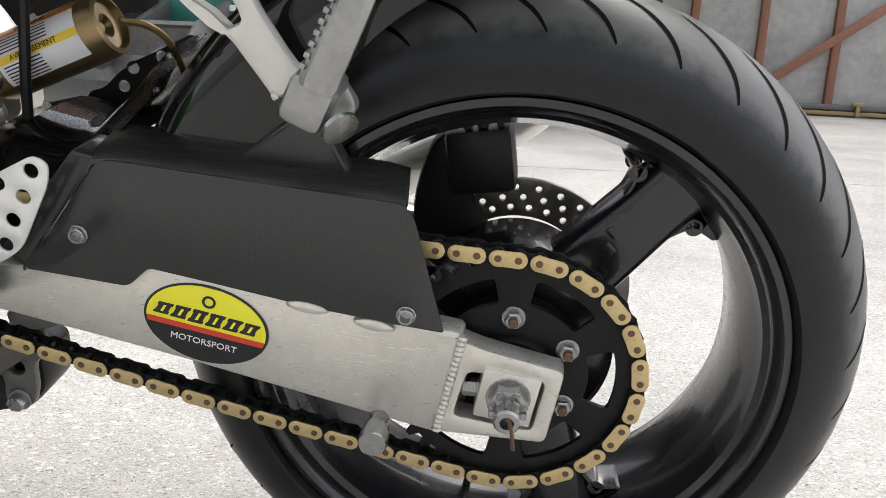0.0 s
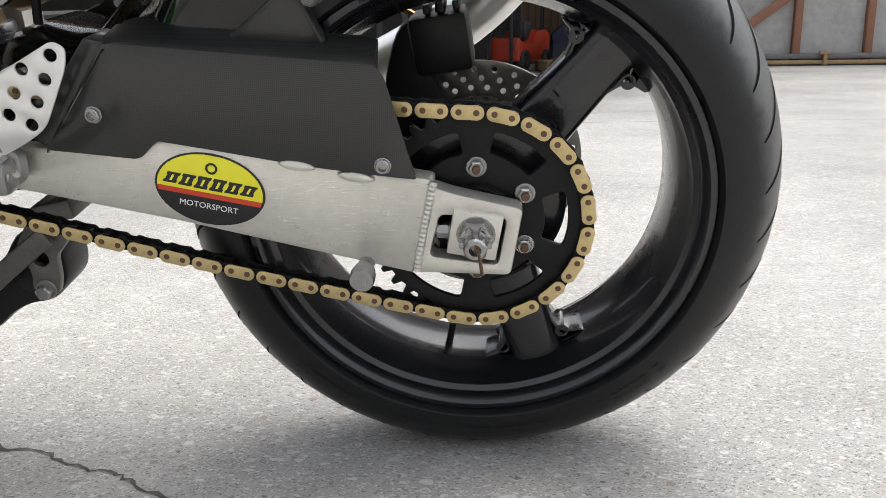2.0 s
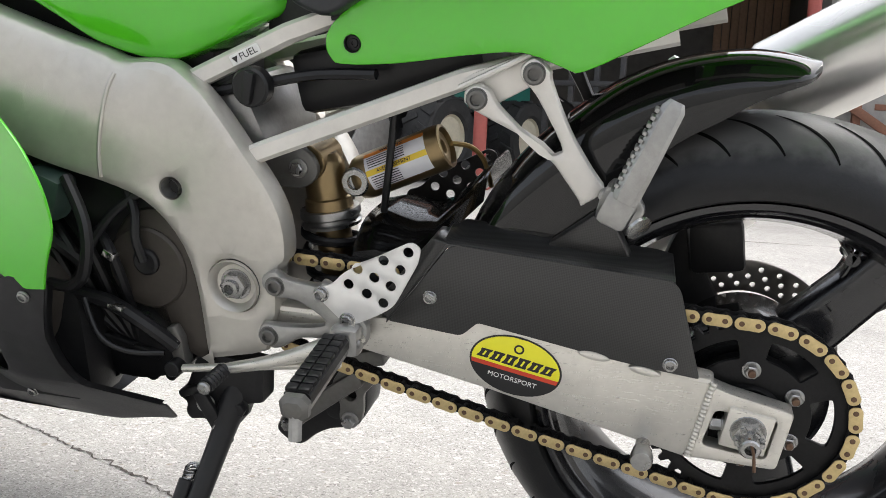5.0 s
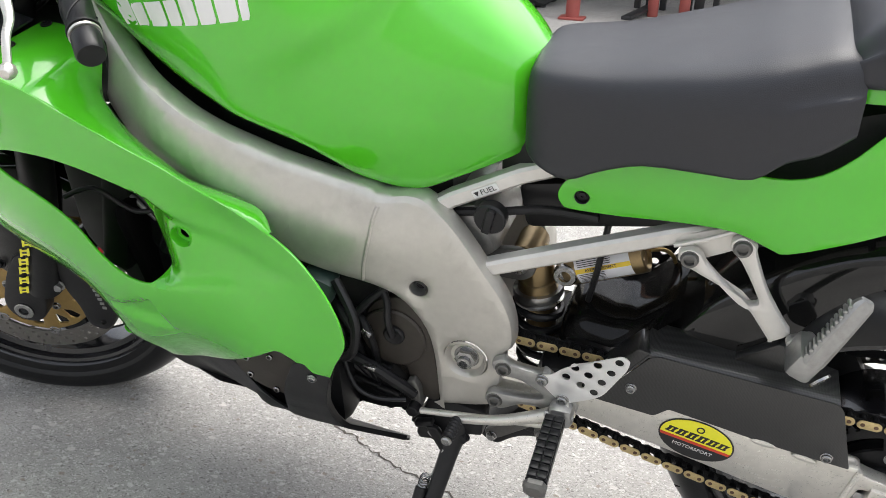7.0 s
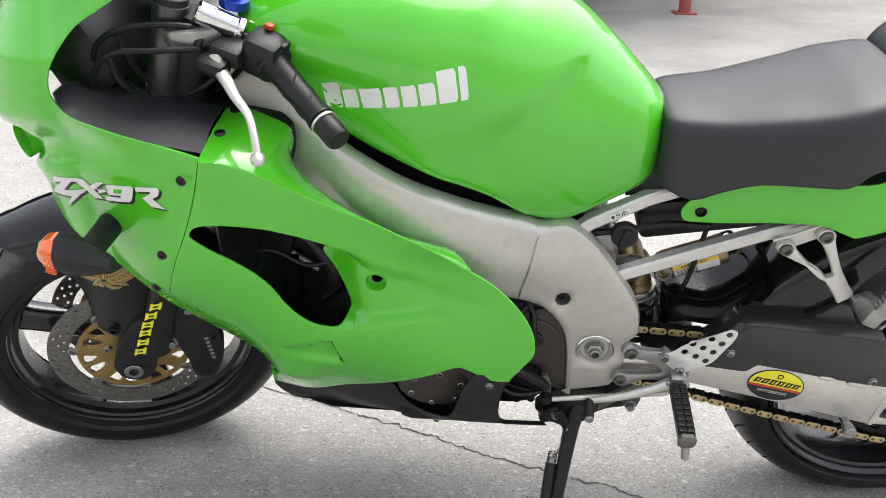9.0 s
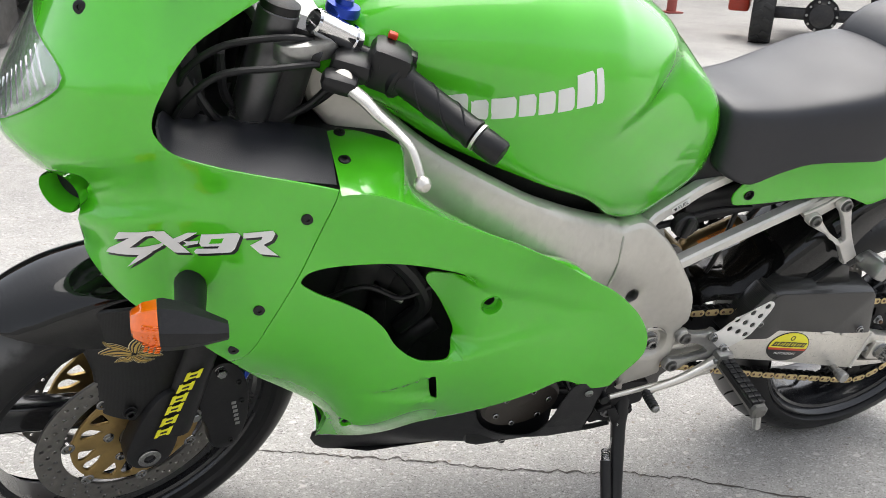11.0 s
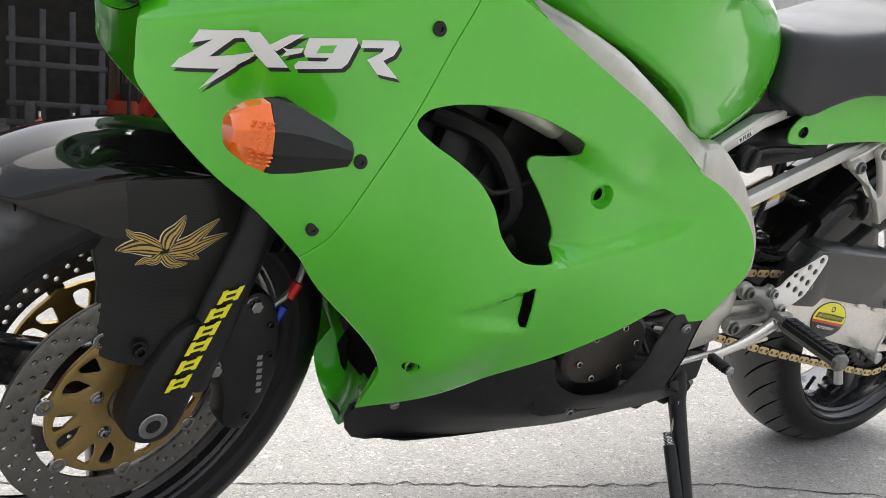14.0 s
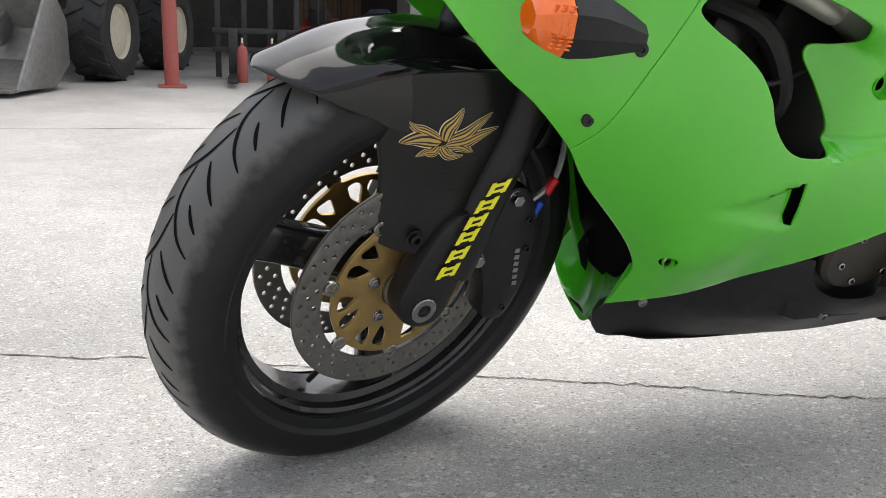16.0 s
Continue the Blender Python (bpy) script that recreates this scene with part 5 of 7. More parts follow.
part("far_side_panel", flipped(slab(SIDE, 0.0, 0.004, 0.0009, [smooth_line(VENT, 3, True)], side_face, 0.025)), GREEN, side_panel, sharp=50)
INNER_EDGE = [(-1.150, -0.128, 0.853), (-1.12, -0.126, 0.853), (-1.086, -0.140, 0.849), (-1.050, -0.150, 0.834), (-1.054, -0.155, 0.800), (-1.043, -0.17, 0.784), (-1.009, -0.190, 0.761), (-0.972, -0.200, 0.736), (-0.932, -0.205, 0.713), (-0.900, -0.208, 0.696), (-0.839, -0.205, 0.680), (-0.802, -0.210, 0.669), (-0.778, -0.232, 0.652)]
ra, rb = smooth_line(RIDGE, 6), smooth_line(INNER_EDGE, 5)
flange_rows = []
for i in range(61):
    f = i / 60
    p, q = ra[min(int(f * (len(ra) - 1) + 0.5), len(ra) - 1)], rb[min(int(f * (len(rb) - 1) + 0.5), len(rb) - 1)]
    drop = np.array((0, 0.004, -0.012))
    flange_rows.append([p + np.array((0, 0.0, -0.001))] + [p + (q - p) * t + np.array((0, 0, 0.004 * math.sin(math.pi * t))) for t in (0.08, 0.3, 0.6, 0.9, 1.0)] + [q + drop])
fl = loft(flange_rows, False, False)
part("fairing_flange", fl, GREEN, side_panel, sharp=60)
for (x, z), r, dp, mm in ((GH, 0.0165, 0.013, GREEN), ((-1.1145, 0.3705), 0.0092, 0.008, GREEN)):
    part("screw_well", lathe([(r, -0.002), (r - 0.001, 0.0005), (r - 0.0022, -0.002), (r - 0.003, -dp), (r * 0.5, -dp)], 24, None, (x, side_relief(x, z), z), LEFT), mm, side_panel)
    if r < 0.012:
        part("well_screw", lathe([(r * 0.72, -dp - 0.001), (r * 0.6, -dp + 0.003), (r * 0.3, -dp + 0.003), (r * 0.25, -dp), (0, -dp)], 16, None, (x, side_relief(x, z), z), LEFT), BLACKPLASTIC, side_panel)

NOSE_X = -1.36


def nose_half(z):
    return -side_face(NOSE_X, min(max(z, 0.56), 0.92)) - 0.55 * max(0, z - 0.95)


def nose_reach(z):
    return float(np.interp(z, [0.5, 0.72, 0.78, 0.82, 0.865, 0.90, 0.943, 0.98, 1.04, 1.10], [0.13, 0.125, 0.142, 0.178, 0.188, 0.172, 0.148, 0.128, 0.10, 0.06]))


def channel(s, z):
    """Depth of the hollow that runs back from the air intake above its shelf."""
    k = min(1.0, max(0.0, (-1.19 - s) / 0.24))
    shelf = float(np.interp(s, [-1.5, -1.45, -1.33, -1.2], [0.758, 0.770, 0.792, 0.797]))
    return 0.024 * k * k * (3 - 2 * k) * float(np.interp((z - shelf) / 0.095, [-0.06, 0, 0.08, 0.18, 0.30, 0.45, 0.65, 0.85, 1.0], [0, 0.10, 0.45, 0.85, 1.0, 0.92, 0.55, 0.18, 0]))


def cowl_face(s, z):
    """Bends the unrolled upper cowl round the nose: s runs along the side, then round to the front."""
    if s >= NOSE_X:
        return s, side_face(s, z) + channel(s, z) if z < 0.92 else side_face(s, 0.92) + 0.55 * (z - 0.95 if z > 0.95 else 0)
    a, b = nose_reach(z), nose_half(z)
    f = min(1.0, (NOSE_X - s) / (0.75 * (a + b)))
    ang = f * math.pi / 2
    d = channel(s, z)
    return NOSE_X - (a - d) * math.sin(ang), -(b - d) * math.cos(ang) ** 0.85 if f < 1 else 0.0


COWL = outline([(x - 0.0006, z + 0.0002) for x, z in SEAM], [(-1.157, 0.834), (-1.233, 0.849), (-1.327, 0.873), (-1.354, 0.893), (-1.360, 0.917), (-1.345, 0.955), (-1.311, 0.998), (-1.270, 1.025), (-1.22, 1.06), (-1.25, 1.10), (-1.36, 1.10), (-1.50, 1.09), (-1.69, 1.06)],
               [(-1.69, 1.06), (-1.70, 0.95), (-1.695, 0.83)], [(-1.695, 0.822), (-1.585, 0.818), (-1.55, 0.818), (-1.515, 0.825), (-1.483, 0.833), (-1.459, 0.832), (-1.455, 0.818), (-1.476, 0.796), (-1.500, 0.776), (-1.487, 0.763), (-1.489, 0.735), (-1.489, 0.705), (-1.472, 0.686), (-1.445, 0.664), (-1.388, 0.618), (-1.335, 0.578), (-1.2857, 0.528)])
HEADL = [(-1.475, 0.955), (-1.535, 0.982), (-1.64, 0.995), (-1.645, 0.87), (-1.60, 0.868), (-1.53, 0.905)]
cowl = part("upper_cowl", slab(COWL, 0.0, 0.004, 0.0009, [], cowl_face, 0.009), GREEN, BIKE, "glossy lime green upper cowl", sharp=50)
part("far_cowl", flipped(slab(COWL, 0.0, 0.004, 0.0009, [], cowl_face, 0.02)), GREEN, cowl, sharp=50)
SCREW = mat("black_screw", (0.01, 0.01, 0.011), 0.35, 0.3, 0.1, 60)
for x, z in ((-1.192, 0.791), (-1.25, 0.65), (-1.282, 0.568)):
    part("fairing_screw", lathe([(0.0078, 0), (0.0075, 0.0015), (0.006, 0.0024), (0.0028, 0.0024), (0.0024, 0.0008), (0, 0.0008)], 20, None, (x, side_face(x, z) - 0.0004, z), (0.05, -1, 0.05)), SCREW, side_panel)
for c in ((-1.140, -0.199, 0.8475), (-1.134, -0.136, 0.8545)):
    part("fairing_screw", lathe([(0.0078, 0), (0.0075, 0.0015), (0.006, 0.0024), (0.0028, 0.0024), (0.0024, 0.0008), (0, 0.0008)], 20, None, c, (0.05, -0.25, 1)), SCREW, side_panel)
part("fairing_screw", lathe([(0.0078, 0), (0.0075, 0.0015), (0.006, 0.0024), (0.0028, 0.0024), (0.0024, 0.0008), (0, 0.0008)], 20, None, (*cowl_face(-1.445, 1.022), 1.022), (-0.4, -1, 0.3)), SCREW, cowl)

# ---- front end, in the steered axes of the front axle ----
F_R, F_W, F_B = 0.310, 0.131, 0.227
front_wheel = part("front_wheel", rim_mesh(F_B, 0.05), BLACKRIM, BIKE, "gloss black three-spoke front wheel", STEER @ Matrix.Translation((-0.008, 0, 0.006)) @ Matrix.Rotation(radians(5), 4, AXIS))
part("tyre", lathe(tyre_profile(F_R, F_W, F_B, 0.34, 1.0), 144), tyre_rubber("front_tyre_rubber", F_W * 0.5, 0.272), front_wheel, "worn black front tyre")
part("tread_groove", tread(F_R, F_W, F_B, 17, [[(16.0, -0.08), (23.6, 0.02), (29.6, 0.33), (32.8, 0.64)], [(13.5, 0.15), (17.0, 0.38), (20.2, 0.62)], [(22.8, 0.31), (25.2, 0.46), (27.2, 0.61)]], 0.0045, 0.34, 1.0), RECESSBLACK, front_wheel)
for a in (155, 275, 35):
    part("spoke", spoke_mesh(a, 0.035, 0.203, 0.062, 0.050, 0.036, 0.042), BLACKRIM, front_wheel)
part("hub", lathe([(0, -0.05), (0.034, -0.05), (0.036, -0.03), (0.04, 0), (0.036, 0.03), (0.034, 0.05), (0, 0.05)], 36), BLACKRIM, front_wheel)
for y in (-0.0565, 0.0515):
    disc = part("brake_disc", disc_mesh(0.1165, 0.155, y, y + 0.005, 3, 32, 0.0033), DISC, front_wheel, "drilled steel brake disc")
    holes = [ring(0, 0, 0.030, n=28)]
    for k in range(7):
        a = 360 / 7 * k + 115
        holes.append(rounded(polar(((0.064, a + 13), (0.092, a + 8), (0.096, a + 22), (0.084, a + 24))), 0.0055, 3))
        holes.append(rounded(polar(((0.060, a + 30), (0.088, a + 29), (0.096, a + 34), (0.094, a + 43), (0.074, a + 42))), 0.0055, 3))
    s = -1 if y < 0 else 1
    edge = [(0.1035 + 0.0045 * max(0, math.cos(radians(7 * (d - 115)))) ** 6, d) for d in np.linspace(0, 355, 72)]
    part("disc_carrier", slab(polar(edge), y - 0.003 if y < 0 else y + 0.002, y + 0.003 if y < 0 else y + 0.008, 0.0014, holes), GOLDDISC, disc, "gold anodised disc carrier")
    for k in range(5):
        a = radians(72 * k + 158)
        part("carrier_bolt", bolt((0.049 * math.cos(a), y + (-0.003 if s < 0 else 0.008), 0.049 * math.sin(a)), (0, s, 0), 0.0068, 0.004, True, 1.25), STEEL, disc)
    part("bearing_seat", lathe([(0.020, 0.0), (0.0275, 0.0), (0.029, 0.004), (0.029, 0.016), (0.027, 0.018), (0.020, 0.018)], 36, None, (0, y + (0.002 if s < 0 else 0.003), 0), (0, s, 0), True), CAST, disc)
    for k in range(7):
        a = radians(360 / 7 * k + 115)
        part("bobbin", lathe([(0, 0), (0.0105, 0), (0.0105, 0.0038), (0.0095, 0.0046), (0.0060, 0.0046), (0.0052, 0.0020), (0, 0.0020)], 20, None, (0.1085 * math.cos(a), y + (0.0 if s < 0 else 0.005), 0.1085 * math.sin(a)), (0, s, 0)), STEEL, disc)

part("valve", rod((0.0, -0.004, -0.197), (0.0, -0.012, -0.168), 0.0042), BLACKPLASTIC, front_wheel, m=pose(0, 0, 0, 0, 28, 0))
fork = part("front_fork", tube([(0.045, -0.088, 0.04), (0.115, -0.09, 0.26), (0.235, -0.098, 0.70)], [0.030, 0.028, 0.027], 20, 1), DARKCAST, BIKE, "black front fork legs", STEER)
part("far_leg", tube([(0.045, 0.088, 0.04), (0.115, 0.09, 0.26), (0.235, 0.098, 0.70)], [0.030, 0.028, 0.027], 20, 1), DARKCAST, fork)
part("axle_clamp", slab(smooth_line([(-0.03, 0.03), (-0.028, -0.012), (0.0, -0.03), (0.03, -0.02), (0.05, 0.03), (0.06, 0.12), (0.02, 0.12)], 4, True), -0.108, -0.07, 0.006), DARKCAST, fork)
part("axle_end", lathe([(0.0175, 0), (0.0175, 0.004), (0.016, 0.005), (0.009, 0.005), (0.008, -0.004), (0, -0.004)], 28, None, (0, -0.108, 0), LEFT), STEEL, fork)
COVER = [(-0.056, 0.095), (-0.042, 0.078), (0.0, 0.072), (0.045, 0.085), (0.085, 0.150), (0.125, 0.252), (0.10, 0.30), (0.0, 0.31), (-0.070, 0.285), (-0.068, 0.235), (-0.056, 0.17)]
cover_face = lambda x, z: -0.094 + 0.035 * ((x - 0.035) / 0.09) ** 2 - 0.009 * min(1, max(0, (z - 0.16) / 0.07))
cover = part("fork_cover", slab(smooth_line(COVER, 3, True), -0.004, 0.004, 0.002, [], cover_face, 0.015), CARBON, fork, "carbon fibre fork cover")
part("cover_bolt", bolt((-0.017, -0.092, 0.098), LEFT, 0.0075, 0.006, True, 1.5), SCREW, cover)
# flame decal of gold petals
GOLDP = mat("gold_print", (0.55, 0.38, 0.10), 0.4, 0.2, 0.15, 200)
PALEP = mat("pale_gold_print", (0.8, 0.68, 0.4), 0.4, 0.1, 0.1, 200)
FL = (0.009, 0.236)
TONGUES = (((-25, -8), (-55, 6), (-70, 10), (-84, 22), 19), ((-18, -12), (-14, 12), (-2, 30), (8, 53), 29), ((-8, -8), (22, 2), (46, 22), (73, 40), 27), ((-14, -20), (24, -14), (58, 0), (96, 7), 26),
           ((-5, -24), (14, -24), (30, -30), (43, -37), 20), ((-26, -22), (-34, -36), (-46, -38), (-60, -49), 20), ((-24, -14), (-50, -10), (-70, -14), (-90, -24), 36), ((-22, -22), (-8, -40), (6, -44), (24, -42), 20))
for i, (p0, p1, p2, p3, wide) in enumerate(TONGUES):
    for grow, mm, lift in ((1.0, PALEP, 0.0050), (0.88, BLACKP, 0.0053), (0.64, GOLDP, 0.0056), (0.42, BLACKP, 0.0059), (0.20, GOLDP, 0.0062)):
        mid = smooth_line([np.array(q, float) for q in (p0, p1, p2, p3)], 6)
        mid = [mid[0] + (q - mid[0]) * (0.86 + 0.14 * grow) for q in mid]
        up, down = [], []
        for k, q in enumerate(mid):
            d = mid[min(k + 1, len(mid) - 1)] - mid[max(k - 1, 0)]
            n = np.array((-d[1], d[0])) / max(1e-6, math.hypot(*d))
            f = k / (len(mid) - 1)
            h = wide * 0.5 * grow * math.sin(math.pi * f ** 0.6) ** 0.8 if 0 < f < 1 else 0.0
            up.append(q + n * h)
            down.append(q - n * h)
        pts = up + down[-2:0:-1]
        part("flame_petal", slab([np.array((FL[0] + 0.00062 * u, FL[1] + 0.00062 * v)) for u, v in pts], -lift - i * 3e-5, -lift + 0.0004, 0, [], cover_face, 0.02), mm, cover)
# maker's name down the fork leg, as plain yellow blocks
for k, (x, z) in enumerate(((0.0735, 0.1680), (0.0610, 0.1460), (0.0505, 0.1245), (0.0425, 0.1040), (0.0335, 0.0800), (0.0240, 0.0565))):
    for name, mm, lift, pts in (("yellow_block", YELLOW, 0.0, ((-1, -1), (-0.55, -1), (-0.5, -0.7), (0.5, -0.7), (0.55, -1), (1, -1), (1, 1), (0.55, 1), (0.5, 0.7), (-0.5, 0.7), (-0.55, 1), (-1, 1))), ("block_cut", BLACKP, 0.0004, ((-0.45, -0.22), (0.45, -0.22), (0.45, 0.22), (-0.45, 0.22)))):
        lean = [np.array((x + 0.0112 * u + 0.0030 * v, z + 0.0088 * v + 0.0035 * u)) for u, v in pts]
        part(name, slab(lean, -0.0012 - lift, 0.0, 0, [], lambda px, pz, yy=-0.1185 + 0.0008 * k, xx=x: yy - 0.25 * (px - xx)), mm, cover)
# caliper
cal = part("front_caliper", slab(smooth_line([(0.088, 0.112), (0.118, 0.150), (0.150, 0.135), (0.168, 0.08), (0.166, 0.0), (0.140, -0.055), (0.105, -0.045), (0.098, 0.0), (0.085, 0.05)], 4, True), -0.098, -0.058, 0.008), DARKCAST, BIKE, "black four-piston brake caliper", STEER)
for x, z in ((0.122, 0.134), (0.078, 0.052)):
    part("caliper_bolt", bolt((x, -0.096, z), LEFT, 0.0085, 0.009, False, 1.3), STEEL, cal)
for x, z in ((0.150, 0.10), (0.155, 0.055), (0.135, -0.035)):
    part("caliper_screw", bolt((x, -0.097, z), LEFT, 0.005, 0.003, True, 0), DARKCAST, cal)
for k in range(6):
    part("maker_bar", box((0.1415 + 0.0012 * k, -0.0985, 0.054 - 0.0105 * k), (0.0075, 0.0008, 0.0062), 0, (0, 8, 0)), CAST, cal)
part("brake_hose", tube([(0.155, -0.085, 0.118), (0.19, -0.085, 0.15), (0.20, -0.075, 0.22), (0.20, -0.06, 0.34), (0.22, -0.05, 0.46)], 0.0045, 8), CAST, BIKE, "braided steel brake hose", STEER)
fit_a = mat("red_anodised", (0.5, 0.02, 0.02), 0.3, 0.6, 0.05)
fit_b = mat("blue_anodised", (0.02, 0.06, 0.4), 0.3, 0.6, 0.05)
part("hose_fitting", rod((0.178, -0.086, 0.128), (0.190, -0.086, 0.148), 0.0075, 12), fit_a, cal)
part("banjo", rod((0.160, -0.088, 0.096), (0.172, -0.088, 0.118), 0.007, 12), fit_b, cal)
# fender: gloss carbon, drawn down to the fork covers
rows = []
FA = [(123, 0.349, 0.348, 0.003), (121, 0.346, 0.338, 0.035), (118, 0.343, 0.321, 0.057), (113.5, 0.340, 0.293, 0.072), (108, 0.338, 0.268, 0.077), (104, 0.337, 0.250, 0.079), (98, 0.335, 0.236, 0.080), (90, 0.333, 0.230, 0.080), (80, 0.330, 0.230, 0.080), (68, 0.326, 0.230, 0.079), (56, 0.323, 0.235, 0.08), (46, 0.321, 0.255, 0.072), (38, 0.320, 0.28, 0.066)]
for a, top, lip, half in smooth_line(FA, 3):
    a = radians(a)
    row = []
    for k in range(-12, 13):
        v = k / 12
        if abs(v) < 0.72:
            r, y = top - (top - max(lip, top - 0.035)) * (abs(v) / 0.72) ** 2.4 * 0.7, half * v / 0.72 * 0.93
        else:
            g = (abs(v) - 0.72) / 0.28
            r0 = top - (top - max(lip, top - 0.035)) * 0.7
            r, y = r0 + (lip - r0) * g, math.copysign(half * (0.93 + 0.07 * math.sin(math.pi / 2 * g)), v)
        row.append((r * math.cos(a), y, r * math.sin(a)))
    rows.append(row)
fb = loft(rows, False, False)
bmesh.ops.recalc_face_normals(fb, faces=fb.faces)
bmesh.ops.solidify(fb, geom=fb.faces[:], thickness=0.0025)
part("front_fender", fb, GLOSSCARBON, BIKE, "gloss carbon fibre front fender", STEER @ Matrix.Translation((-0.006, 0, 0.002)) @ Matrix.Rotation(radians(2), 4, AXIS), sharp=60)
# head lamp, ram-air duct, cockpit pad
GLASS = mat("clear_lens", (0.9, 0.92, 0.93), 0.03, 0.0, 0.01, 40, coat=1.0)
GLASS.node_tree.nodes["Principled BSDF"].inputs["Transmission Weight"].default_value = 0.85
CHROME = mat("chrome", (0.75, 0.75, 0.75), 0.12, 1.0, 0.03, 40)
DUCT_AT = (-1.474, -0.134, 0.790)
headlamp = part("headlamp", slab(smooth_line(HEADL, 4, True), -0.006, -0.002, 0.001, [], cowl_face, 0.015), GLASS, BIKE, "clear headlamp lens in the nose")
for k in range(9):
    s0, z0 = -1.500 - 0.011 * k, 0.940 - 0.0085 * k
    p0, p1 = cowl_face(s0, z0), cowl_face(s0 - 0.03, z0 + 0.03)
    part("reflector_rib", tube([(p0[0], p0[1] - 0.002, z0), ((p0[0] + p1[0]) / 2, (p0[1] + p1[1]) / 2 - 0.003, z0 + 0.015), (p1[0], p1[1] - 0.002, z0 + 0.03)], 0.0022, 6, 2), CHROME, headlamp)
rows, inner_rows = [], []
for f in (0.0, 0.08, 0.3, 0.6, 1.0):
    c = Vector(DUCT_AT) + Vector((0.055, 0.075, 0.008)) * f
    g = 1 - 0.12 * f
    q = [c + Vector((0.024 * math.cos(a) * g, -0.021 * math.cos(a) * g, (0.028 if math.sin(a) < 0 else 0.025) * math.sin(a) * g)) for a in (2 * math.pi * k / 28 for k in range(28))]
    rows.append(q)
    inner_rows.append([c + (p - c) * (0.92 if f > 0.01 else 0.96) for p in q])
duct = part("ram_air_duct", loft(rows + inner_rows[::-1], cap=False), GREEN, BIKE, "lime green ram-air intake lip", sharp=60)
# black liner over the green bore paints the shade deep in the duct
part("duct_shade", loft([[c + (p - c) * 0.985 for p in r] for r, c in ((inner_rows[2], Vector(DUCT_AT) + Vector((0.0165, 0.0225, 0.0024))), (inner_rows[4], Vector(DUCT_AT) + Vector((0.055, 0.075, 0.008))))]), MATTBLACK, duct)
outer_edge = smooth_line([(-1.157, -0.234, 0.831), (-1.233, -0.236, 0.846), (-1.327, -0.226, 0.870), (-1.352, -0.222, 0.888), (-1.357, -0.221, 0.91)], 5)
inner_edge = smooth_line([(-1.152, -0.138, 0.858), (-1.23, -0.125, 0.868), (-1.31, -0.12, 0.876), (-1.34, -0.13, 0.885), (-1.35, -0.16, 0.90)], 5)
pad_rows = [[tuple(a + (b - a) * t + np.array((0, 0, 0.006 * math.sin(math.pi * t)))) for t in np.linspace(0, 1, 8)] for a, b in zip(outer_edge, inner_edge)]
pb = loft(pad_rows, False, False)
bmesh.ops.recalc_face_normals(pb, faces=pb.faces)
bmesh.ops.solidify(pb, geom=pb.faces[:], thickness=0.003)
part("inner_panel", pb, VINYL, BIKE, "black padded inner fairing panel", sharp=60)
part("cockpit_tray", box((-1.21, 0, 0.795), (0.34, 0.30, 0.10), 0.03), BLACKPLASTIC, BIKE)
part("steering_head", rod((-1.235, 0, 0.76), (-1.19, 0, 0.95), 0.045, 24), DARKCAST, BIKE)
for k, pts in enumerate(([(-1.33, -0.11, 0.96), (-1.30, -0.14, 0.90), (-1.27, -0.12, 0.86), (-1.22, -0.10, 0.845)], [(-1.34, -0.08, 0.94), (-1.31, -0.10, 0.88), (-1.25, -0.13, 0.862), (-1.19, -0.12, 0.85)], [(-1.28, -0.15, 0.97), (-1.275, -0.13, 0.91), (-1.25, -0.105, 0.87), (-1.20, -0.08, 0.85)], [(-1.24, -0.13, 0.95), (-1.245, -0.12, 0.90), (-1.225, -0.09, 0.86)])):
    part("wiring_loom", tube(pts, 0.006 - 0.001 * (k % 2), 8), BLACKPLASTIC, BIKE)
part("instrument_housing", box((-1.36, 0, 0.93), (0.10, 0.30, 0.14), 0.03, (0, -25, 0)), BLACKPLASTIC, BIKE, "black instrument housing behind the screen")
scr = []
for i in range(7):
    z = 1.07 + 0.028 * i
    w, xx = 0.15 - 0.012 * i, -1.42 + 0.035 * i
    scr.append([(xx + 0.12 * (abs(v) ** 2), w * v, z) for v in np.linspace(-1, 1, 13)])
sb = loft(scr, False, False)
bmesh.ops.solidify(sb, geom=sb.faces[:], thickness=0.003)
part("windscreen", sb, BLACKPLASTIC, BIKE, "dark tinted windscreen", sharp=60)

BOTTLE = mat("milky_green_plastic", (0.035, 0.06, 0.05), 0.35, 0.0, 0.1, 30)
# inside the fairing: engine, radiator, headers
engine = part("engine", box((-0.80, 0, 0.455), (0.40, 0.24, 0.26), 0.03), DARKCAST, BIKE, "black four-cylinder engine")
part("cylinder_block", box((-0.95, 0, 0.57), (0.20, 0.25, 0.22), 0.02, (0, 25, 0)), DARKCAST, engine)
part("radiator", box((-1.10, 0, 0.60), (0.05, 0.28, 0.28), 0.01, (0, 15, 0)), DARKCAST, engine, "black radiator")
for k in range(4):
    y = -0.12 + 0.08 * k
    part("header_pipe", tube([(-0.97, y, 0.52), (-1.02, y, 0.48), (-1.03, y * 0.8, 0.38), (-0.98, y * 0.5, 0.28), (-0.8, y * 0.4, 0.265)], 0.019, 12), DARKCAST, engine)
part("oil_cooler_hose", tube([(-1.13, -0.14, 0.69), (-1.05, -0.155, 0.66), (-1.0, -0.15, 0.58), (-1.03, -0.13, 0.52)], 0.014, 10), BLACKPLASTIC, engine)
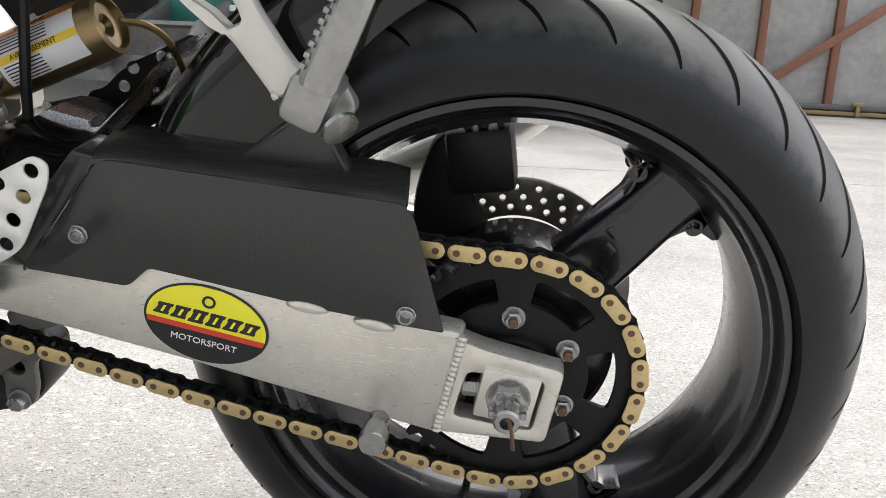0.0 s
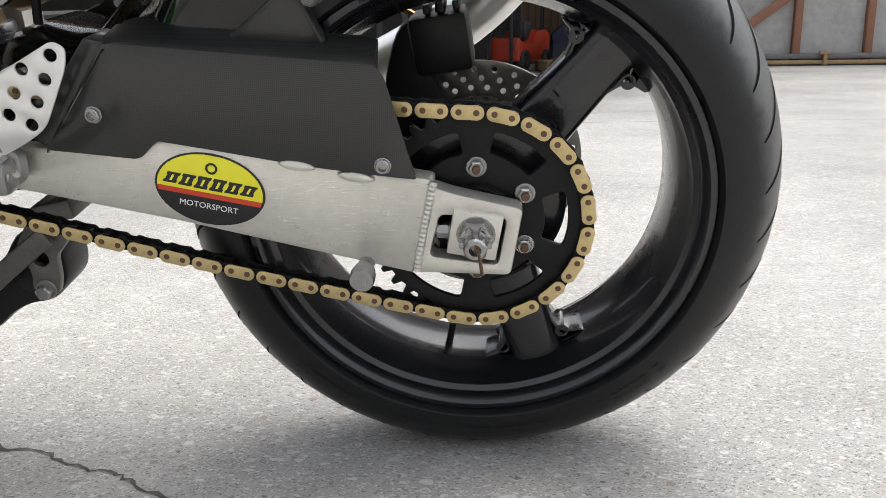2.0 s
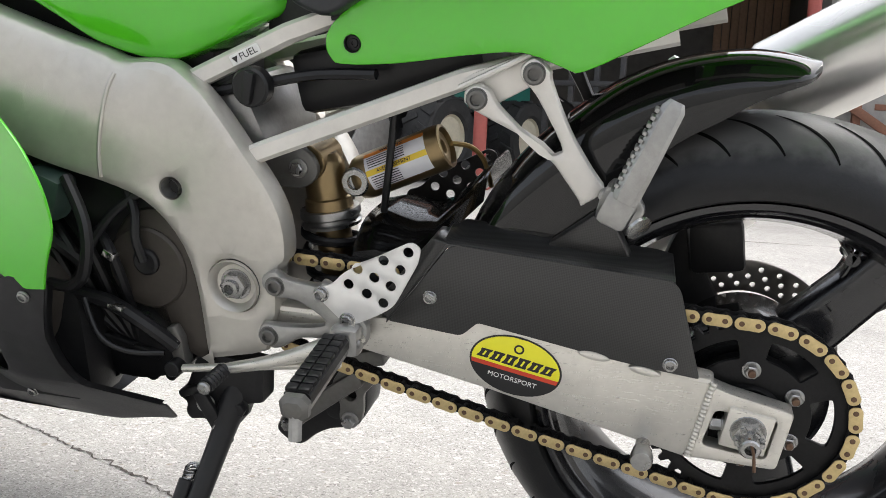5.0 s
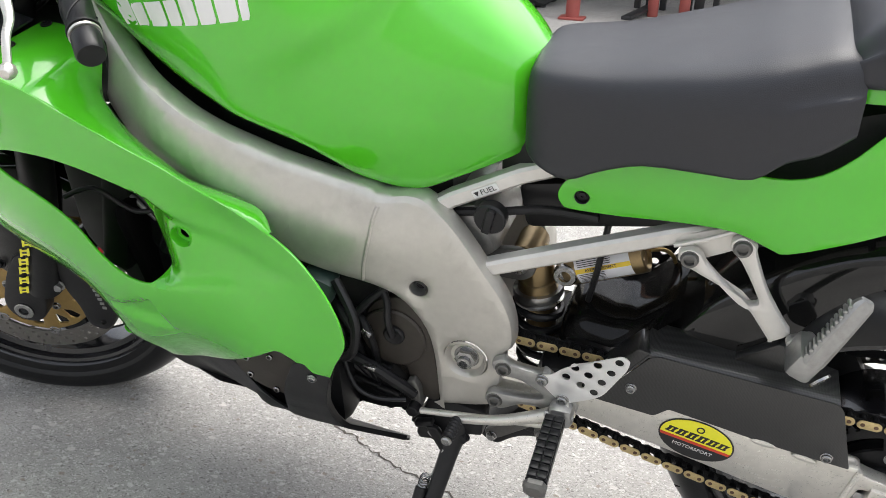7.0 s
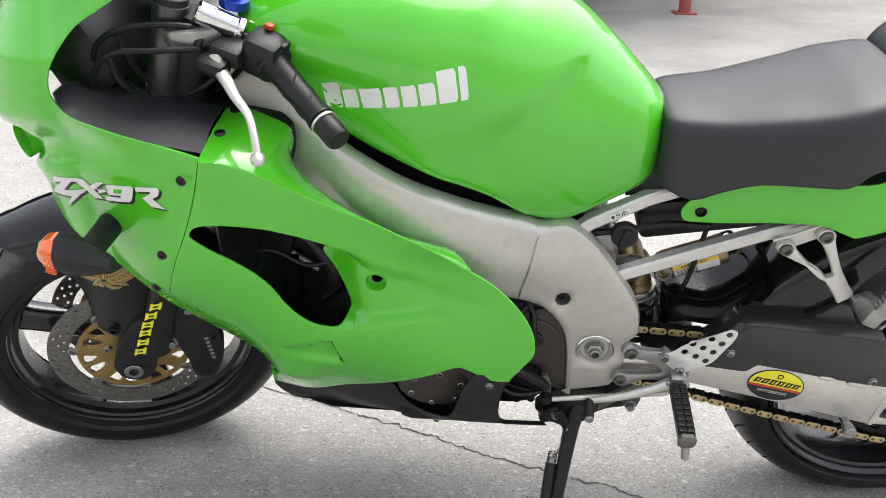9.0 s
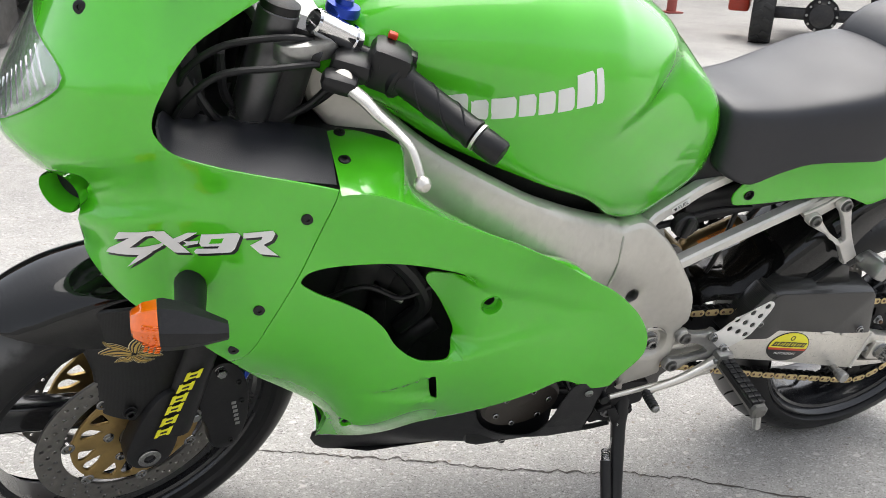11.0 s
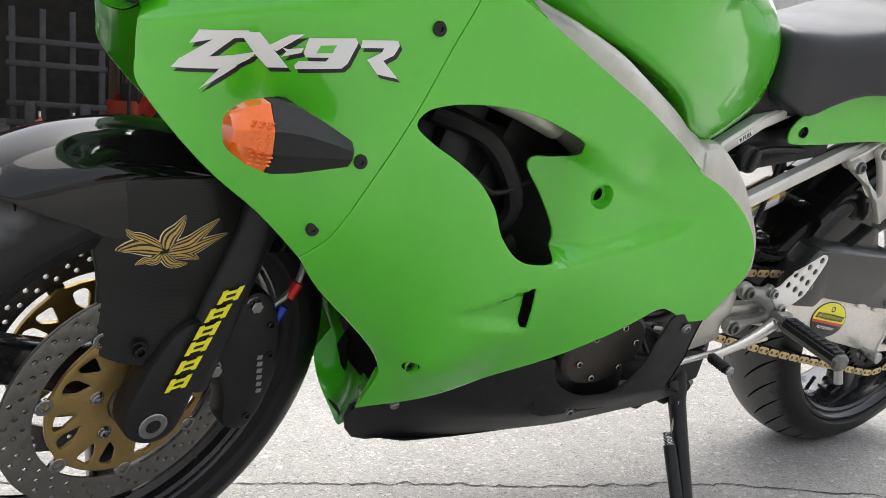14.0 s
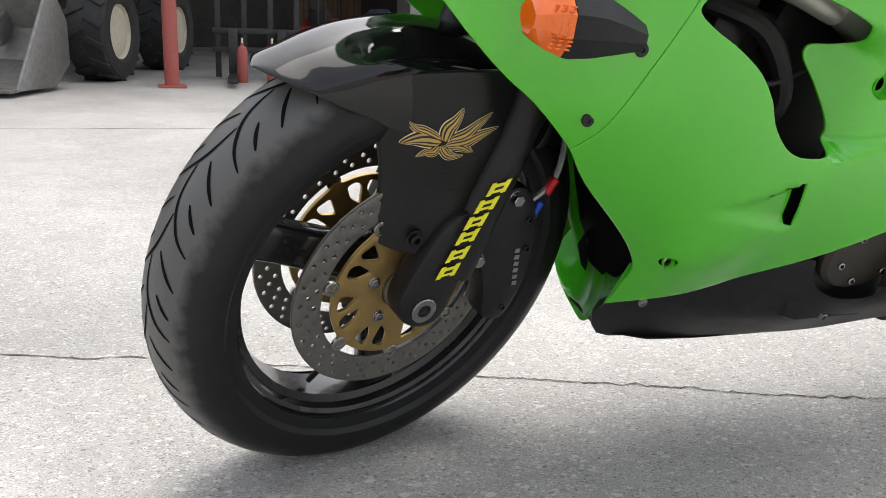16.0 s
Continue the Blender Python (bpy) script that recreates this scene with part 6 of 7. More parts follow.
part("inner_bracket", rod((-1.075, -0.13, 0.60), (-1.03, -0.14, 0.575), 0.005), CAST, engine)
part("cable", tube([(-1.17, -0.16, 0.60), (-1.10, -0.17, 0.63), (-1.04, -0.165, 0.60), (-0.98, -0.16, 0.62)], 0.004, 8), BLACKPLASTIC, engine)
part("frame_casting", tube([(-1.12, -0.15, 0.735), (-1.04, -0.165, 0.715), (-0.97, -0.17, 0.685)], [0.018, 0.02, 0.015], 12), SILVER, engine)
part("backing_panel", slab(rounded([(-1.20, 0.50), (-1.20, 0.72), (-0.97, 0.66), (-0.85, 0.58), (-0.82, 0.42), (-1.06, 0.36)], 0.03), -0.118, -0.105, 0.004), MATTBLACK, engine)
part("engine_cover", slab(smooth_line([(-0.722, 0.425), (-0.712, 0.470), (-0.685, 0.498), (-0.645, 0.503), (-0.622, 0.475), (-0.610, 0.410), (-0.606, 0.325), (-0.64, 0.33), (-0.675, 0.372), (-0.708, 0.392)], 4, True), -0.128, -0.09, 0.008), BRONZECOVER, engine, "bronze sprocket cover")
part("cover_dome", lathe([(0.05, 0), (0.050, 0.003), (0.047, 0.006), (0.0, 0.008)], 40, None, (-0.672, -0.127, 0.432), LEFT), BRONZECOVER, engine)
part("cover_plug", lathe([(0.016, 0), (0.016, 0.004), (0.013, 0.006), (0.0, 0.004)], 24, None, (-0.668, -0.134, 0.442), LEFT), BLACKPLASTIC, engine)
part("cover_cable", tube([(-0.668, -0.142, 0.445), (-0.672, -0.145, 0.475), (-0.676, -0.135, 0.505), (-0.70, -0.12, 0.54)], 0.0055, 8), BLACKPLASTIC, engine)
part("generator_cover", lathe([(0.067, -0.05), (0.067, 0.008), (0.062, 0.014), (0.03, 0.017), (0, 0.018)], 44, None, (-0.832, -0.190, 0.390), (0, -1, -0.3)), BRONZECOVER, engine, "bronze generator cover")
for a in range(6):
    c = (-0.832 + 0.045 * math.cos(radians(60 * a + 20)), -0.204 - 0.013 * math.sin(radians(60 * a + 20)), 0.385 + 0.045 * math.sin(radians(60 * a + 20)))
    part("cover_screw", bolt(c, LEFT, 0.005, 0.004, True, 0), STEEL, engine)
part("starter_hose", tube([(-0.84, -0.13, 0.52), (-0.78, -0.15, 0.47), (-0.75, -0.14, 0.43), (-0.80, -0.13, 0.38)], 0.009, 10), BLACKPLASTIC, engine)
part("coolant_bottle", box((-0.765, -0.160, 0.525), (0.05, 0.04, 0.055), 0.012, (0, 20, 0)), BOTTLE, engine, "translucent coolant bottle")
for k in range(4):
    part("engine_hose", tube([(-0.86 + 0.04 * k, -0.12, 0.53 - 0.02 * k), (-0.79 + 0.03 * k, -0.145 - 0.003 * k, 0.46), (-0.76 + 0.02 * k, -0.13, 0.38), (-0.70, -0.12, 0.32)], 0.006, 8), BLACKPLASTIC, engine)
for pts, r in (([(-0.735, -0.165, 0.545), (-0.70, -0.19, 0.50), (-0.705, -0.195, 0.45), (-0.735, -0.185, 0.425), (-0.78, -0.17, 0.42)], 0.007), ([(-0.66, -0.12, 0.53), (-0.70, -0.14, 0.50), (-0.73, -0.15, 0.46)], 0.0055), ([(-0.78, -0.15, 0.40), (-0.72, -0.15, 0.395), (-0.67, -0.15, 0.37), (-0.64, -0.14, 0.34)], 0.009), ([(-0.74, -0.16, 0.40), (-0.72, -0.17, 0.36), (-0.69, -0.165, 0.34), (-0.65, -0.15, 0.335)], 0.0035)):
    part("engine_hose", tube(pts, r, 9), BLACKPLASTIC, engine)
part("hose_clip", box((-0.70, -0.155, 0.455), (0.016, 0.012, 0.010), 0.002, (0, 30, 0)), STEEL, engine)
part("hose_clip", box((-0.70, -0.158, 0.392), (0.020, 0.010, 0.007), 0.002, (0, 10, 0)), STEEL, engine)
lower_case = part("lower_case", slab(rounded([(-0.80, 0.42), (-0.80, 0.305), (-0.745, 0.297), (-0.738, 0.284), (-0.70, 0.282), (-0.665, 0.290), (-0.648, 0.305), (-0.640, 0.34), (-0.652, 0.40)], 0.010), -0.128, -0.03, 0.006), DARKCAST, engine, "black cast lower engine case")
for x, w in ((-0.745, 0.020), (-0.716, 0.014), (-0.690, 0.016), (-0.664, 0.012)):
    part("case_foot", rod((x, -0.124, 0.290), (x, -0.06, 0.290), w * 0.6), DARKCAST, lower_case)
for x, z in ((-0.722, 0.355), (-0.690, 0.345), (-0.70, 0.395)):
    part("case_rib", slab(rounded([(x - 0.022, z - 0.022), (x + 0.020, z - 0.030), (x + 0.024, z - 0.020), (x - 0.018, z - 0.010)], 0.003), -0.136, -0.126, 0.003), DARKCAST, lower_case)
part("shift_shaft", rod((-0.640, -0.10, 0.317), (-0.640, -0.156, 0.317), 0.0095), BLACKPLASTIC, engine)
part("sump", box((-0.90, 0, 0.29), (0.20, 0.16, 0.08), 0.02), DARKCAST, engine)
part("shift_bracket", slab(rounded([(-0.652, 0.362), (-0.640, 0.366), (-0.632, 0.350), (-0.630, 0.312), (-0.646, 0.308), (-0.649, 0.340)], 0.004), -0.140, -0.120, 0.003), GREYCAST, engine)
part("bracket_bolt", bolt((-0.641, -0.141, 0.344), LEFT, 0.0055, 0.004, True, 1.2), STEEL, engine)
part("crankcase_side", box((-0.825, -0.125, 0.335), (0.17, 0.09, 0.16), 0.03), DARKCAST, engine)
part("collector", box((-0.83, 0.07, 0.285), (0.36, 0.09, 0.08), 0.03), DARKCAST, engine, "dark exhaust collector box")

# belly pan and the green chin scoop
PAN = [(-1.150, 0.272), (-1.065, 0.300), (-0.985, 0.338), (-0.925, 0.368), (-0.905, 0.372), (-0.897, 0.350), (-0.88, 0.325), (-0.845, 0.312), (-0.812, 0.328), (-0.800, 0.362), (-0.789, 0.411), (-0.778, 0.436), (-0.768, 0.455), (-0.735, 0.460), (-0.713, 0.452), (-0.721, 0.42), (-0.725, 0.391), (-0.724, 0.352), (-0.714, 0.322), (-0.676, 0.303), (-0.642, 0.288), (-0.639, 0.285), (-0.637, 0.281), (-0.652, 0.245), (-0.656, 0.240), (-0.662, 0.236), (-0.70, 0.225), (-0.80, 0.190), (-0.957, 0.174), (-1.046, 0.187), (-1.125, 0.199)]


def pan_face(x, z):
    f, g = bell((x + 1.14) / 0.30), bell((x + 0.92) / 0.14)
    rear = float(np.interp(z, [0.16, 0.20, 0.263, 0.321, 0.352, 0.39, 0.46], [-0.045, -0.095, -0.159, -0.218, -0.233, -0.246, -0.248]))
    back = g * rear + (1 - g) * (-0.157 - (0.38 if z > 0.265 else 1.12) * (z - 0.265))
    return (1 - f) * (-0.055 - 0.42 * (z - 0.20)) + f * back


pan = part("belly_pan", slab(smooth_line(PAN, 3, True), 0.0, 0.004, 0.0015, [rounded([(-0.845, 0.262), (-0.822, 0.265), (-0.822, 0.272), (-0.845, 0.269)], 0.003, 2)], pan_face, 0.02), MATTBLACK, BIKE, "scuffed black belly pan")
part("pan_floor", loft([[(x, y * w, z) for y in (-1, -0.5, 0, 0.5, 1)] for x, w, z in ((-1.12, 0.052, 0.200), (-1.046, 0.068, 0.189), (-0.957, 0.058, 0.177), (-0.84, 0.060, 0.176))], False, False), MATTBLACK, pan)
part("pan_panel", flipped(slab(smooth_line([(-1.10, 0.272), (-1.0, 0.335), (-0.91, 0.345), (-0.88, 0.25)] + PAN[-3:-1], 3, True), 0.0, 0.004, 0.0015, [], pan_face, 0.04)), MATTBLACK, pan)
for x, z in ((-1.085, 0.268), (-0.834, 0.267), (-0.742, 0.437)):
    part("pan_screw", bolt((x, pan_face(x, z) - 0.0005, z), (0, -1, -0.3), 0.006, 0.003, True, 1.2), STEEL, pan)
edge = smooth_line([(-0.713, 0.450), (-0.721, 0.42), (-0.725, 0.391), (-0.724, 0.352), (-0.714, 0.322), (-0.676, 0.303), (-0.645, 0.2895), (-0.640, 0.287)], 5)
lb = loft([[(x, pan_face(x, z) - 0.001, z), (x, pan_face(x, z) + 0.008, z + 0.001), (x - 0.001, pan_face(x, z) + 0.013, z - 0.003)] for x, z in edge], False, False)
bmesh.ops.solidify(lb, geom=lb.faces[:], thickness=0.0025)
part("pan_lip", lb, BLACKPLASTIC, pan, "gloss black rolled edge")
# the far half of the chin: a trough sweeping under the radiator to the other side
lip = smooth_line([(-1.140, -0.122, 0.350), (-1.146, -0.086, 0.266), (-1.135, -0.03, 0.206), (-1.122, 0.03, 0.192), (-1.126, 0.09, 0.222), (-1.130, 0.118, 0.280), (-1.130, 0.135, 0.350)], 6)
back = smooth_line([(-1.130, -0.118, 0.348), (-1.128, -0.10, 0.328), (-1.108, -0.05, 0.288), (-1.082, 0.02, 0.258), (-1.074, 0.065, 0.258), (-1.088, 0.10, 0.292), (-1.110, 0.128, 0.356)], 6)
cb = loft([[tuple(a + (b - a) * t + np.array((0.008 * math.sin(math.pi * t), 0, -0.006 * math.sin(math.pi * t)))) for t in np.linspace(0, 1, 7)] for a, b in zip(lip, back)], False, False)
bmesh.ops.solidify(cb, geom=cb.faces[:], thickness=0.003)
chin = part("chin_scoop", cb, GREEN, BIKE, "lime green chin scoop under the radiator", sharp=60)
# near-black sheet across the chin hollow, its shade put into the colour
part("chin_shade_sheet", slab(rounded([(-0.05, 0.245), (0.13, 0.245), (0.20, 0.36), (0.22, 0.60), (-0.17, 0.60), (-0.13, 0.38), (-0.10, 0.30)], 0.02), 0.0, 0.02, 0.004), RECESSBLACK, chin, m=Matrix.Translation((-1.062, 0, 0)) @ Matrix.Rotation(radians(90), 4, "Z"))

# indicator
ind_rows = []
for x, yc, zc, w, h in ((-1.372, -0.283, 0.687, 0.030, 0.031), (-1.366, -0.284, 0.687, 0.031, 0.032), (-1.345, -0.288, 0.686, 0.028, 0.029), (-1.320, -0.291, 0.682, 0.021, 0.021), (-1.296, -0.293, 0.677, 0.012, 0.0125), (-1.294, -0.293, 0.677, 0.010, 0.011)):
    ind_rows.append([(x, yc + w * a, zc + h * b) for a, b in ((-0.35, 1), (0.35, 1), (0.95, 0.5), (1, -0.2), (0.5, -1), (-0.3, -1), (-0.95, -0.3), (-1, 0.35))])
indicator = part("indicator", loft(ind_rows), MATTBLACK, BIKE, "black front indicator with amber lens", sharp=25)
lens_rows = [[(x, yc + w * a, zc + h * b) for a, b in ((-0.35, 1), (0.35, 1), (0.95, 0.5), (1, -0.2), (0.5, -1), (-0.3, -1), (-0.95, -0.3), (-1, 0.35))] for x, yc, zc, w, h in ((-1.3725, -0.283, 0.687, 0.0295, 0.0305), (-1.388, -0.281, 0.688, 0.027, 0.026), (-1.401, -0.278, 0.688, 0.020, 0.017), (-1.403, -0.277, 0.688, 0.017, 0.014))]
lens = part("amber_lens", loft(lens_rows), ORANGE, indicator, "amber lens", sharp=25)
for k in range(11):
    z = 0.667 + 0.0037 * k
    for x, y, w in ((-1.3765, -0.3106, 0.0065), (-1.3835, -0.3081, 0.0055), (-1.3895, -0.3052, 0.0045)):
        part("lens_flute", box((x + 0.001 * (k % 3), y + 0.00035 * abs(k - 6), z), (w, 0.0022, 0.0021), 0.0006, (0, 8, 14)), ORANGE, lens)
part("stalk", tube([(-1.332, -0.20, 0.686), (-1.334, -0.24, 0.685), (-1.338, -0.28, 0.685)], [0.020, 0.019, 0.018], 14), MATTBLACK, indicator)

# model name on the cowl and maker's name on the tank: plain white slanted shapes, the former with a dark edge
def on_cowl(poly, lift, name, mm, parent):
    return part(name, slab([np.array(p) for p in poly], -lift, -lift + 0.0005, 0, [], cowl_face, 0.012), mm, parent)


def emblem_at(u, v):
    """Places a point of the drawn emblem (a sheet 1568 wide) on the unrolled cowl."""
    du, dv = u - 862, v - 150
    return -1.3235 + 0.0002620 * du + 0.0000341 * dv, 0.7345 + 0.0000346 * du - 0.0002994 * dv


EMBLEM = [[(510, 28), (705, 32), (690, 55), (590, 54), (470, 70)], [(575, 52), (650, 52), (545, 112), (430, 118)], [(430, 116), (640, 108), (735, 100), (720, 118), (650, 142), (585, 150), (390, 148)], [(600, 140), (660, 142), (560, 190), (505, 216)],
          [(665, 34), (745, 38), (838, 146), (770, 148), (700, 75)], [(770, 80), (845, 42), (890, 40), (800, 95)], [(818, 84), (840, 88), (888, 82), (880, 98), (815, 112), (832, 96)],
          [(905, 50), (1065, 50), (1075, 65), (1040, 130), (1020, 146), (862, 150), (858, 138), (872, 124), (965, 124), (975, 112), (895, 112), (888, 98)], [(1090, 55), (1222, 58), (1230, 75), (1210, 105), (1170, 122), (1228, 182), (1150, 166), (1110, 118), (1165, 95), (1172, 82), (1085, 80)]]
for i, poly in enumerate(EMBLEM):
    on_cowl([emblem_at(u + 11, v + 13) for u, v in poly], 0.0006 + 0.00004 * i, "emblem_edge", BLACKP, cowl)
    on_cowl([emblem_at(u, v) for u, v in poly], 0.0012 + 0.00004 * i, "emblem", WHITE, cowl)
on_cowl([emblem_at(u, v) for u, v in ((945, 74), (1000, 72), (985, 97), (930, 98))], 0.0017, "emblem_counter", GREEN, cowl)


def tank_side(x, z):
    """The tank's left surface at a place, for what is stuck on it."""
    p = min(tank_line, key=lambda q: abs(q[0] - x))
    row = tank_row(*p)
    half = row[:len(row) // 2 + 1]
    return float(np.interp(z, [q[2] for q in half], [q[1] for q in half]))


KA, KB = np.array((-0.998, 0.889)), np.array((-0.785, 0.931))
kd = (KB - KA) / np.linalg.norm(KB - KA)
kn = np.array((-kd[1], kd[0]))
klen, xs0 = np.linalg.norm(KB - KA), 0.0
for wd, high in ((0.125, 1.0), (0.105, 0.42), (0.150, 0.42), (0.105, 0.42), (0.105, 0.42), (0.110, 0.42), (0.125, 1.0), (0.055, 1.0)):
    q = [KA + kd * klen * (xs0 + u + 0.006 * v) + kn * v * (0.0195 + 0.004 * (xs0 + u)) for u, v in ((0.006, -1), (wd - 0.012, -1), (wd, -0.78), (wd, high - 0.22), (wd - 0.012, high), (0.006, high))]
    part("name_block", slab(q, -0.0012, -0.0004, 0, [], tank_side, 0.01), WHITE, tank)
    xs0 += wd + 0.012

# ---- behind the engine: hanger, peg, shift lever, stand, shock ----
HG = [(-0.518, 0.442), (-0.503, 0.449), (-0.490, 0.441), (-0.455, 0.437), (-0.443, 0.441), (-0.405, 0.405), (-0.398, 0.392), (-0.402, 0.372), (-0.42, 0.366), (-0.44, 0.372), (-0.475, 0.372), (-0.50, 0.358), (-0.515, 0.356), (-0.530, 0.368), (-0.522, 0.385), (-0.50, 0.385), (-0.462, 0.388), (-0.447, 0.396), (-0.478, 0.416), (-0.505, 0.418), (-0.519, 0.430)]
hanger = part("foot_hanger", slab(smooth_line(HG, 3, True), -0.148, -0.132, 0.005), CAST, BIKE, "cast alloy rider foot hanger")
for x, z in ((-0.503, 0.432), (-0.515, 0.371)):
    part("hanger_bolt", bolt((x, -0.1465, z), LEFT, 0.0095, 0.005, True, 1.25), GREYCAST, hanger)
for x, z in ((-0.448, 0.430), (-0.419, 0.402)):
    part("plate_bolt", bolt((x, -0.1505, z), LEFT, 0.0075, 0.005, True, 1.2), STEEL, hanger)
PL = [(-0.435, 0.442), (-0.420, 0.458), (-0.346, 0.497), (-0.335, 0.491), (-0.338, 0.475), (-0.366, 0.423), (-0.384, 0.411), (-0.412, 0.397), (-0.426, 0.400), (-0.455, 0.428), (-0.452, 0.437)]
HOLES = [(-0.376, 0.474), (-0.349, 0.485), (-0.416, 0.444), (-0.387, 0.454), (-0.358, 0.465), (-0.396, 0.435), (-0.369, 0.446), (-0.378, 0.426), (-0.405, 0.462)]
part("heel_plate", slab(rounded(PL, 0.012), -0.1505, -0.148, 0.0008, [ring(x, z, 0.0056, n=14) for x, z in HOLES]), POLISHED, hanger, "drilled alloy heel plate")
part("far_heel_plate", flipped(slab(rounded([(x + 0.032, z + 0.048) for x, z in PL], 0.012), -0.083, -0.080, 0.0008, [ring(x + 0.032, z + 0.048, 0.0056, n=14) for x, z in HOLES])), MATTBLACK, hanger, "drilled black heel plate")
peg = part("rider_footpeg", loft([[(-0.4225 + 0.0135 * a * w, y, 0.384 + dz + 0.010 * b * h) for a, b in ((-1, 0.4), (-0.6, 1), (0.6, 1), (1, 0.4), (0.9, -0.8), (0, -1.5), (-0.9, -0.8))] for y, dz, w, h in ((-0.165, 0.0, 0.8, 0.8), (-0.175, -0.001, 1.0, 1), (-0.278, -0.012, 1.02, 1), (-0.280, -0.0125, 1.16, 1.2), (-0.286, -0.013, 1.14, 1.15), (-0.290, -0.0135, 0.7, 0.7))]), GREYCAST, hanger, "folding alloy footpeg with rubber pad")
part("rubber_pad", loft([[(-0.4225 + 0.0140 * a, y, 0.384 + 0.110 * (y + 0.165) + 0.0108 * b) for a, b in ((-1.02, 0.0), (-0.98, 0.8), (-0.6, 1.15), (0.6, 1.15), (0.98, 0.8), (1.02, 0.0))] for y in (-0.176, -0.21, -0.245, -0.2775)]), BLACKPLASTIC, peg, "worn black rubber pad")
for k in range(9):
    y = -0.1815 - 0.0113 * k
    for x in (-0.4290, -0.4160):
        part("rubber_block", box((x, y, 0.3965 + (y + 0.165) * 0.110), (0.0122, 0.0100, 0.005), 0.0012, (6, 0, 0)), BLACKPLASTIC, peg)
part("peg_feeler", rod((-0.4225, -0.282, 0.366), (-0.4215, -0.291, 0.338), 0.0068, 8), CAST, peg)
part("peg_clevis", box((-0.418, -0.158, 0.383), (0.034, 0.026, 0.034), 0.008), CAST, hanger)
part("peg_pin", rod((-0.440, -0.163, 0.383), (-0.400, -0.163, 0.383), 0.005), STEEL, hanger)
lever = part("shift_lever", tube([(-0.405, -0.152, 0.391), (-0.44, -0.158, 0.374), (-0.50, -0.162, 0.350), (-0.566, -0.161, 0.331)], [0.013, 0.010, 0.008, 0.006], 12), BRUSHED, BIKE, "polished gear shift lever")
part("shift_rubber", lathe([(0.005, 0)] + [(0.0078 + (0.0014 if k % 2 else 0), 0.003 + 0.003 * k) for k in range(13)] + [(0.0085, 0.042), (0, 0.043)], 18, None, (-0.566, -0.160, 0.331), (-0.05, -1, -0.05)), BLACKPLASTIC, lever)
part("shift_cap", lathe([(0.0075, 0.0), (0.0078, 0.003), (0.006, 0.005), (0, 0.0055)], 16, None, (-0.568, -0.203, 0.329), (-0.05, -1, -0.05)), STEEL, lever)
part("shift_rod", rod((-0.629, -0.148, 0.317), (-0.43, -0.150, 0.348), 0.0048), BRUSHED, BIKE, "thin alloy shift rod")
rocker = part("link_rocker", slab(smooth_line([(-0.452, 0.255), (-0.447, 0.237), (-0.450, 0.211), (-0.470, 0.190), (-0.50, 0.182), (-0.522, 0.170), (-0.545, 0.152), (-0.568, 0.160), (-0.578, 0.177), (-0.555, 0.205), (-0.52, 0.235), (-0.49, 0.27)], 4, True), -0.028, 0.030, 0.006), DARKCAST, BIKE, "black cast suspension rocker")
part("rocker_web", slab(smooth_line([(-0.470, 0.237), (-0.463, 0.218), (-0.475, 0.203), (-0.50, 0.205), (-0.50, 0.225)], 3, True), -0.033, -0.026, 0.003), DARKCAST, rocker)
link = part("link_plate", slab(rounded([(-0.470, 0.290), (-0.432, 0.290), (-0.430, 0.268), (-0.446, 0.250), (-0.447, 0.225), (-0.452, 0.206), (-0.468, 0.200), (-0.481, 0.210), (-0.478, 0.230), (-0.488, 0.262)], 0.006), -0.044, -0.034, 0.002, [ring(-0.464, 0.247, 0.0085, n=16)]), GREYCAST, BIKE, "grey cast suspension linkage plate")
part("tie_arm", slab(rounded([(-0.452, 0.288), (-0.440, 0.270), (-0.535, 0.196), (-0.552, 0.192), (-0.560, 0.206)], 0.006), -0.056, -0.045, 0.003), GREYCAST, link)
part("link_bolt", bolt((-0.465, -0.0445, 0.212), LEFT, 0.0085, 0.010, False, 1.35), STEEL, link)
part("tie_bolt", bolt((-0.546, -0.0565, 0.201), LEFT, 0.0075, 0.006, False, 1.2), STEEL, link)
part("link_stay", box((-0.440, -0.02, 0.300), (0.045, 0.05, 0.022), 0.004, (0, -12, 0)), GREYCAST, link)

# side stand
stand = part("side_stand", tube([(-0.578, -0.112, 0.282), (-0.583, -0.128, 0.258), (-0.588, -0.143, 0.235), (-0.601, -0.190, 0.172), (-0.616, -0.245, 0.100), (-0.625, -0.282, 0.068)], [0.018, 0.017, 0.0145, 0.0125, 0.0115, 0.012], 12), BLACKPLASTIC, BIKE, "black steel side stand, lowered")
part("stand_foot", box((-0.628, -0.288, 0.062), (0.05, 0.032, 0.008), 0.003, (-11, 0, 0)), BLACKPLASTIC, stand)
part("stand_spur", rod((-0.616, -0.245, 0.100), (-0.588, -0.262, 0.096), 0.005), BLACKPLASTIC, stand)
part("stand_bracket", slab(rounded([(-0.657, 0.268), (-0.643, 0.258), (-0.648, 0.246), (-0.642, 0.234), (-0.622, 0.238), (-0.600, 0.226), (-0.575, 0.236), (-0.562, 0.266), (-0.540, 0.270), (-0.535, 0.320), (-0.60, 0.330), (-0.625, 0.320), (-0.640, 0.285)], 0.006), -0.128, -0.095, 0.005), DARKCAST, stand)
part("stand_cheek", slab(rounded([(-0.624, 0.283), (-0.606, 0.285), (-0.575, 0.222), (-0.590, 0.214)], 0.006), -0.146, -0.138, 0.002), BLACKPLASTIC, stand)
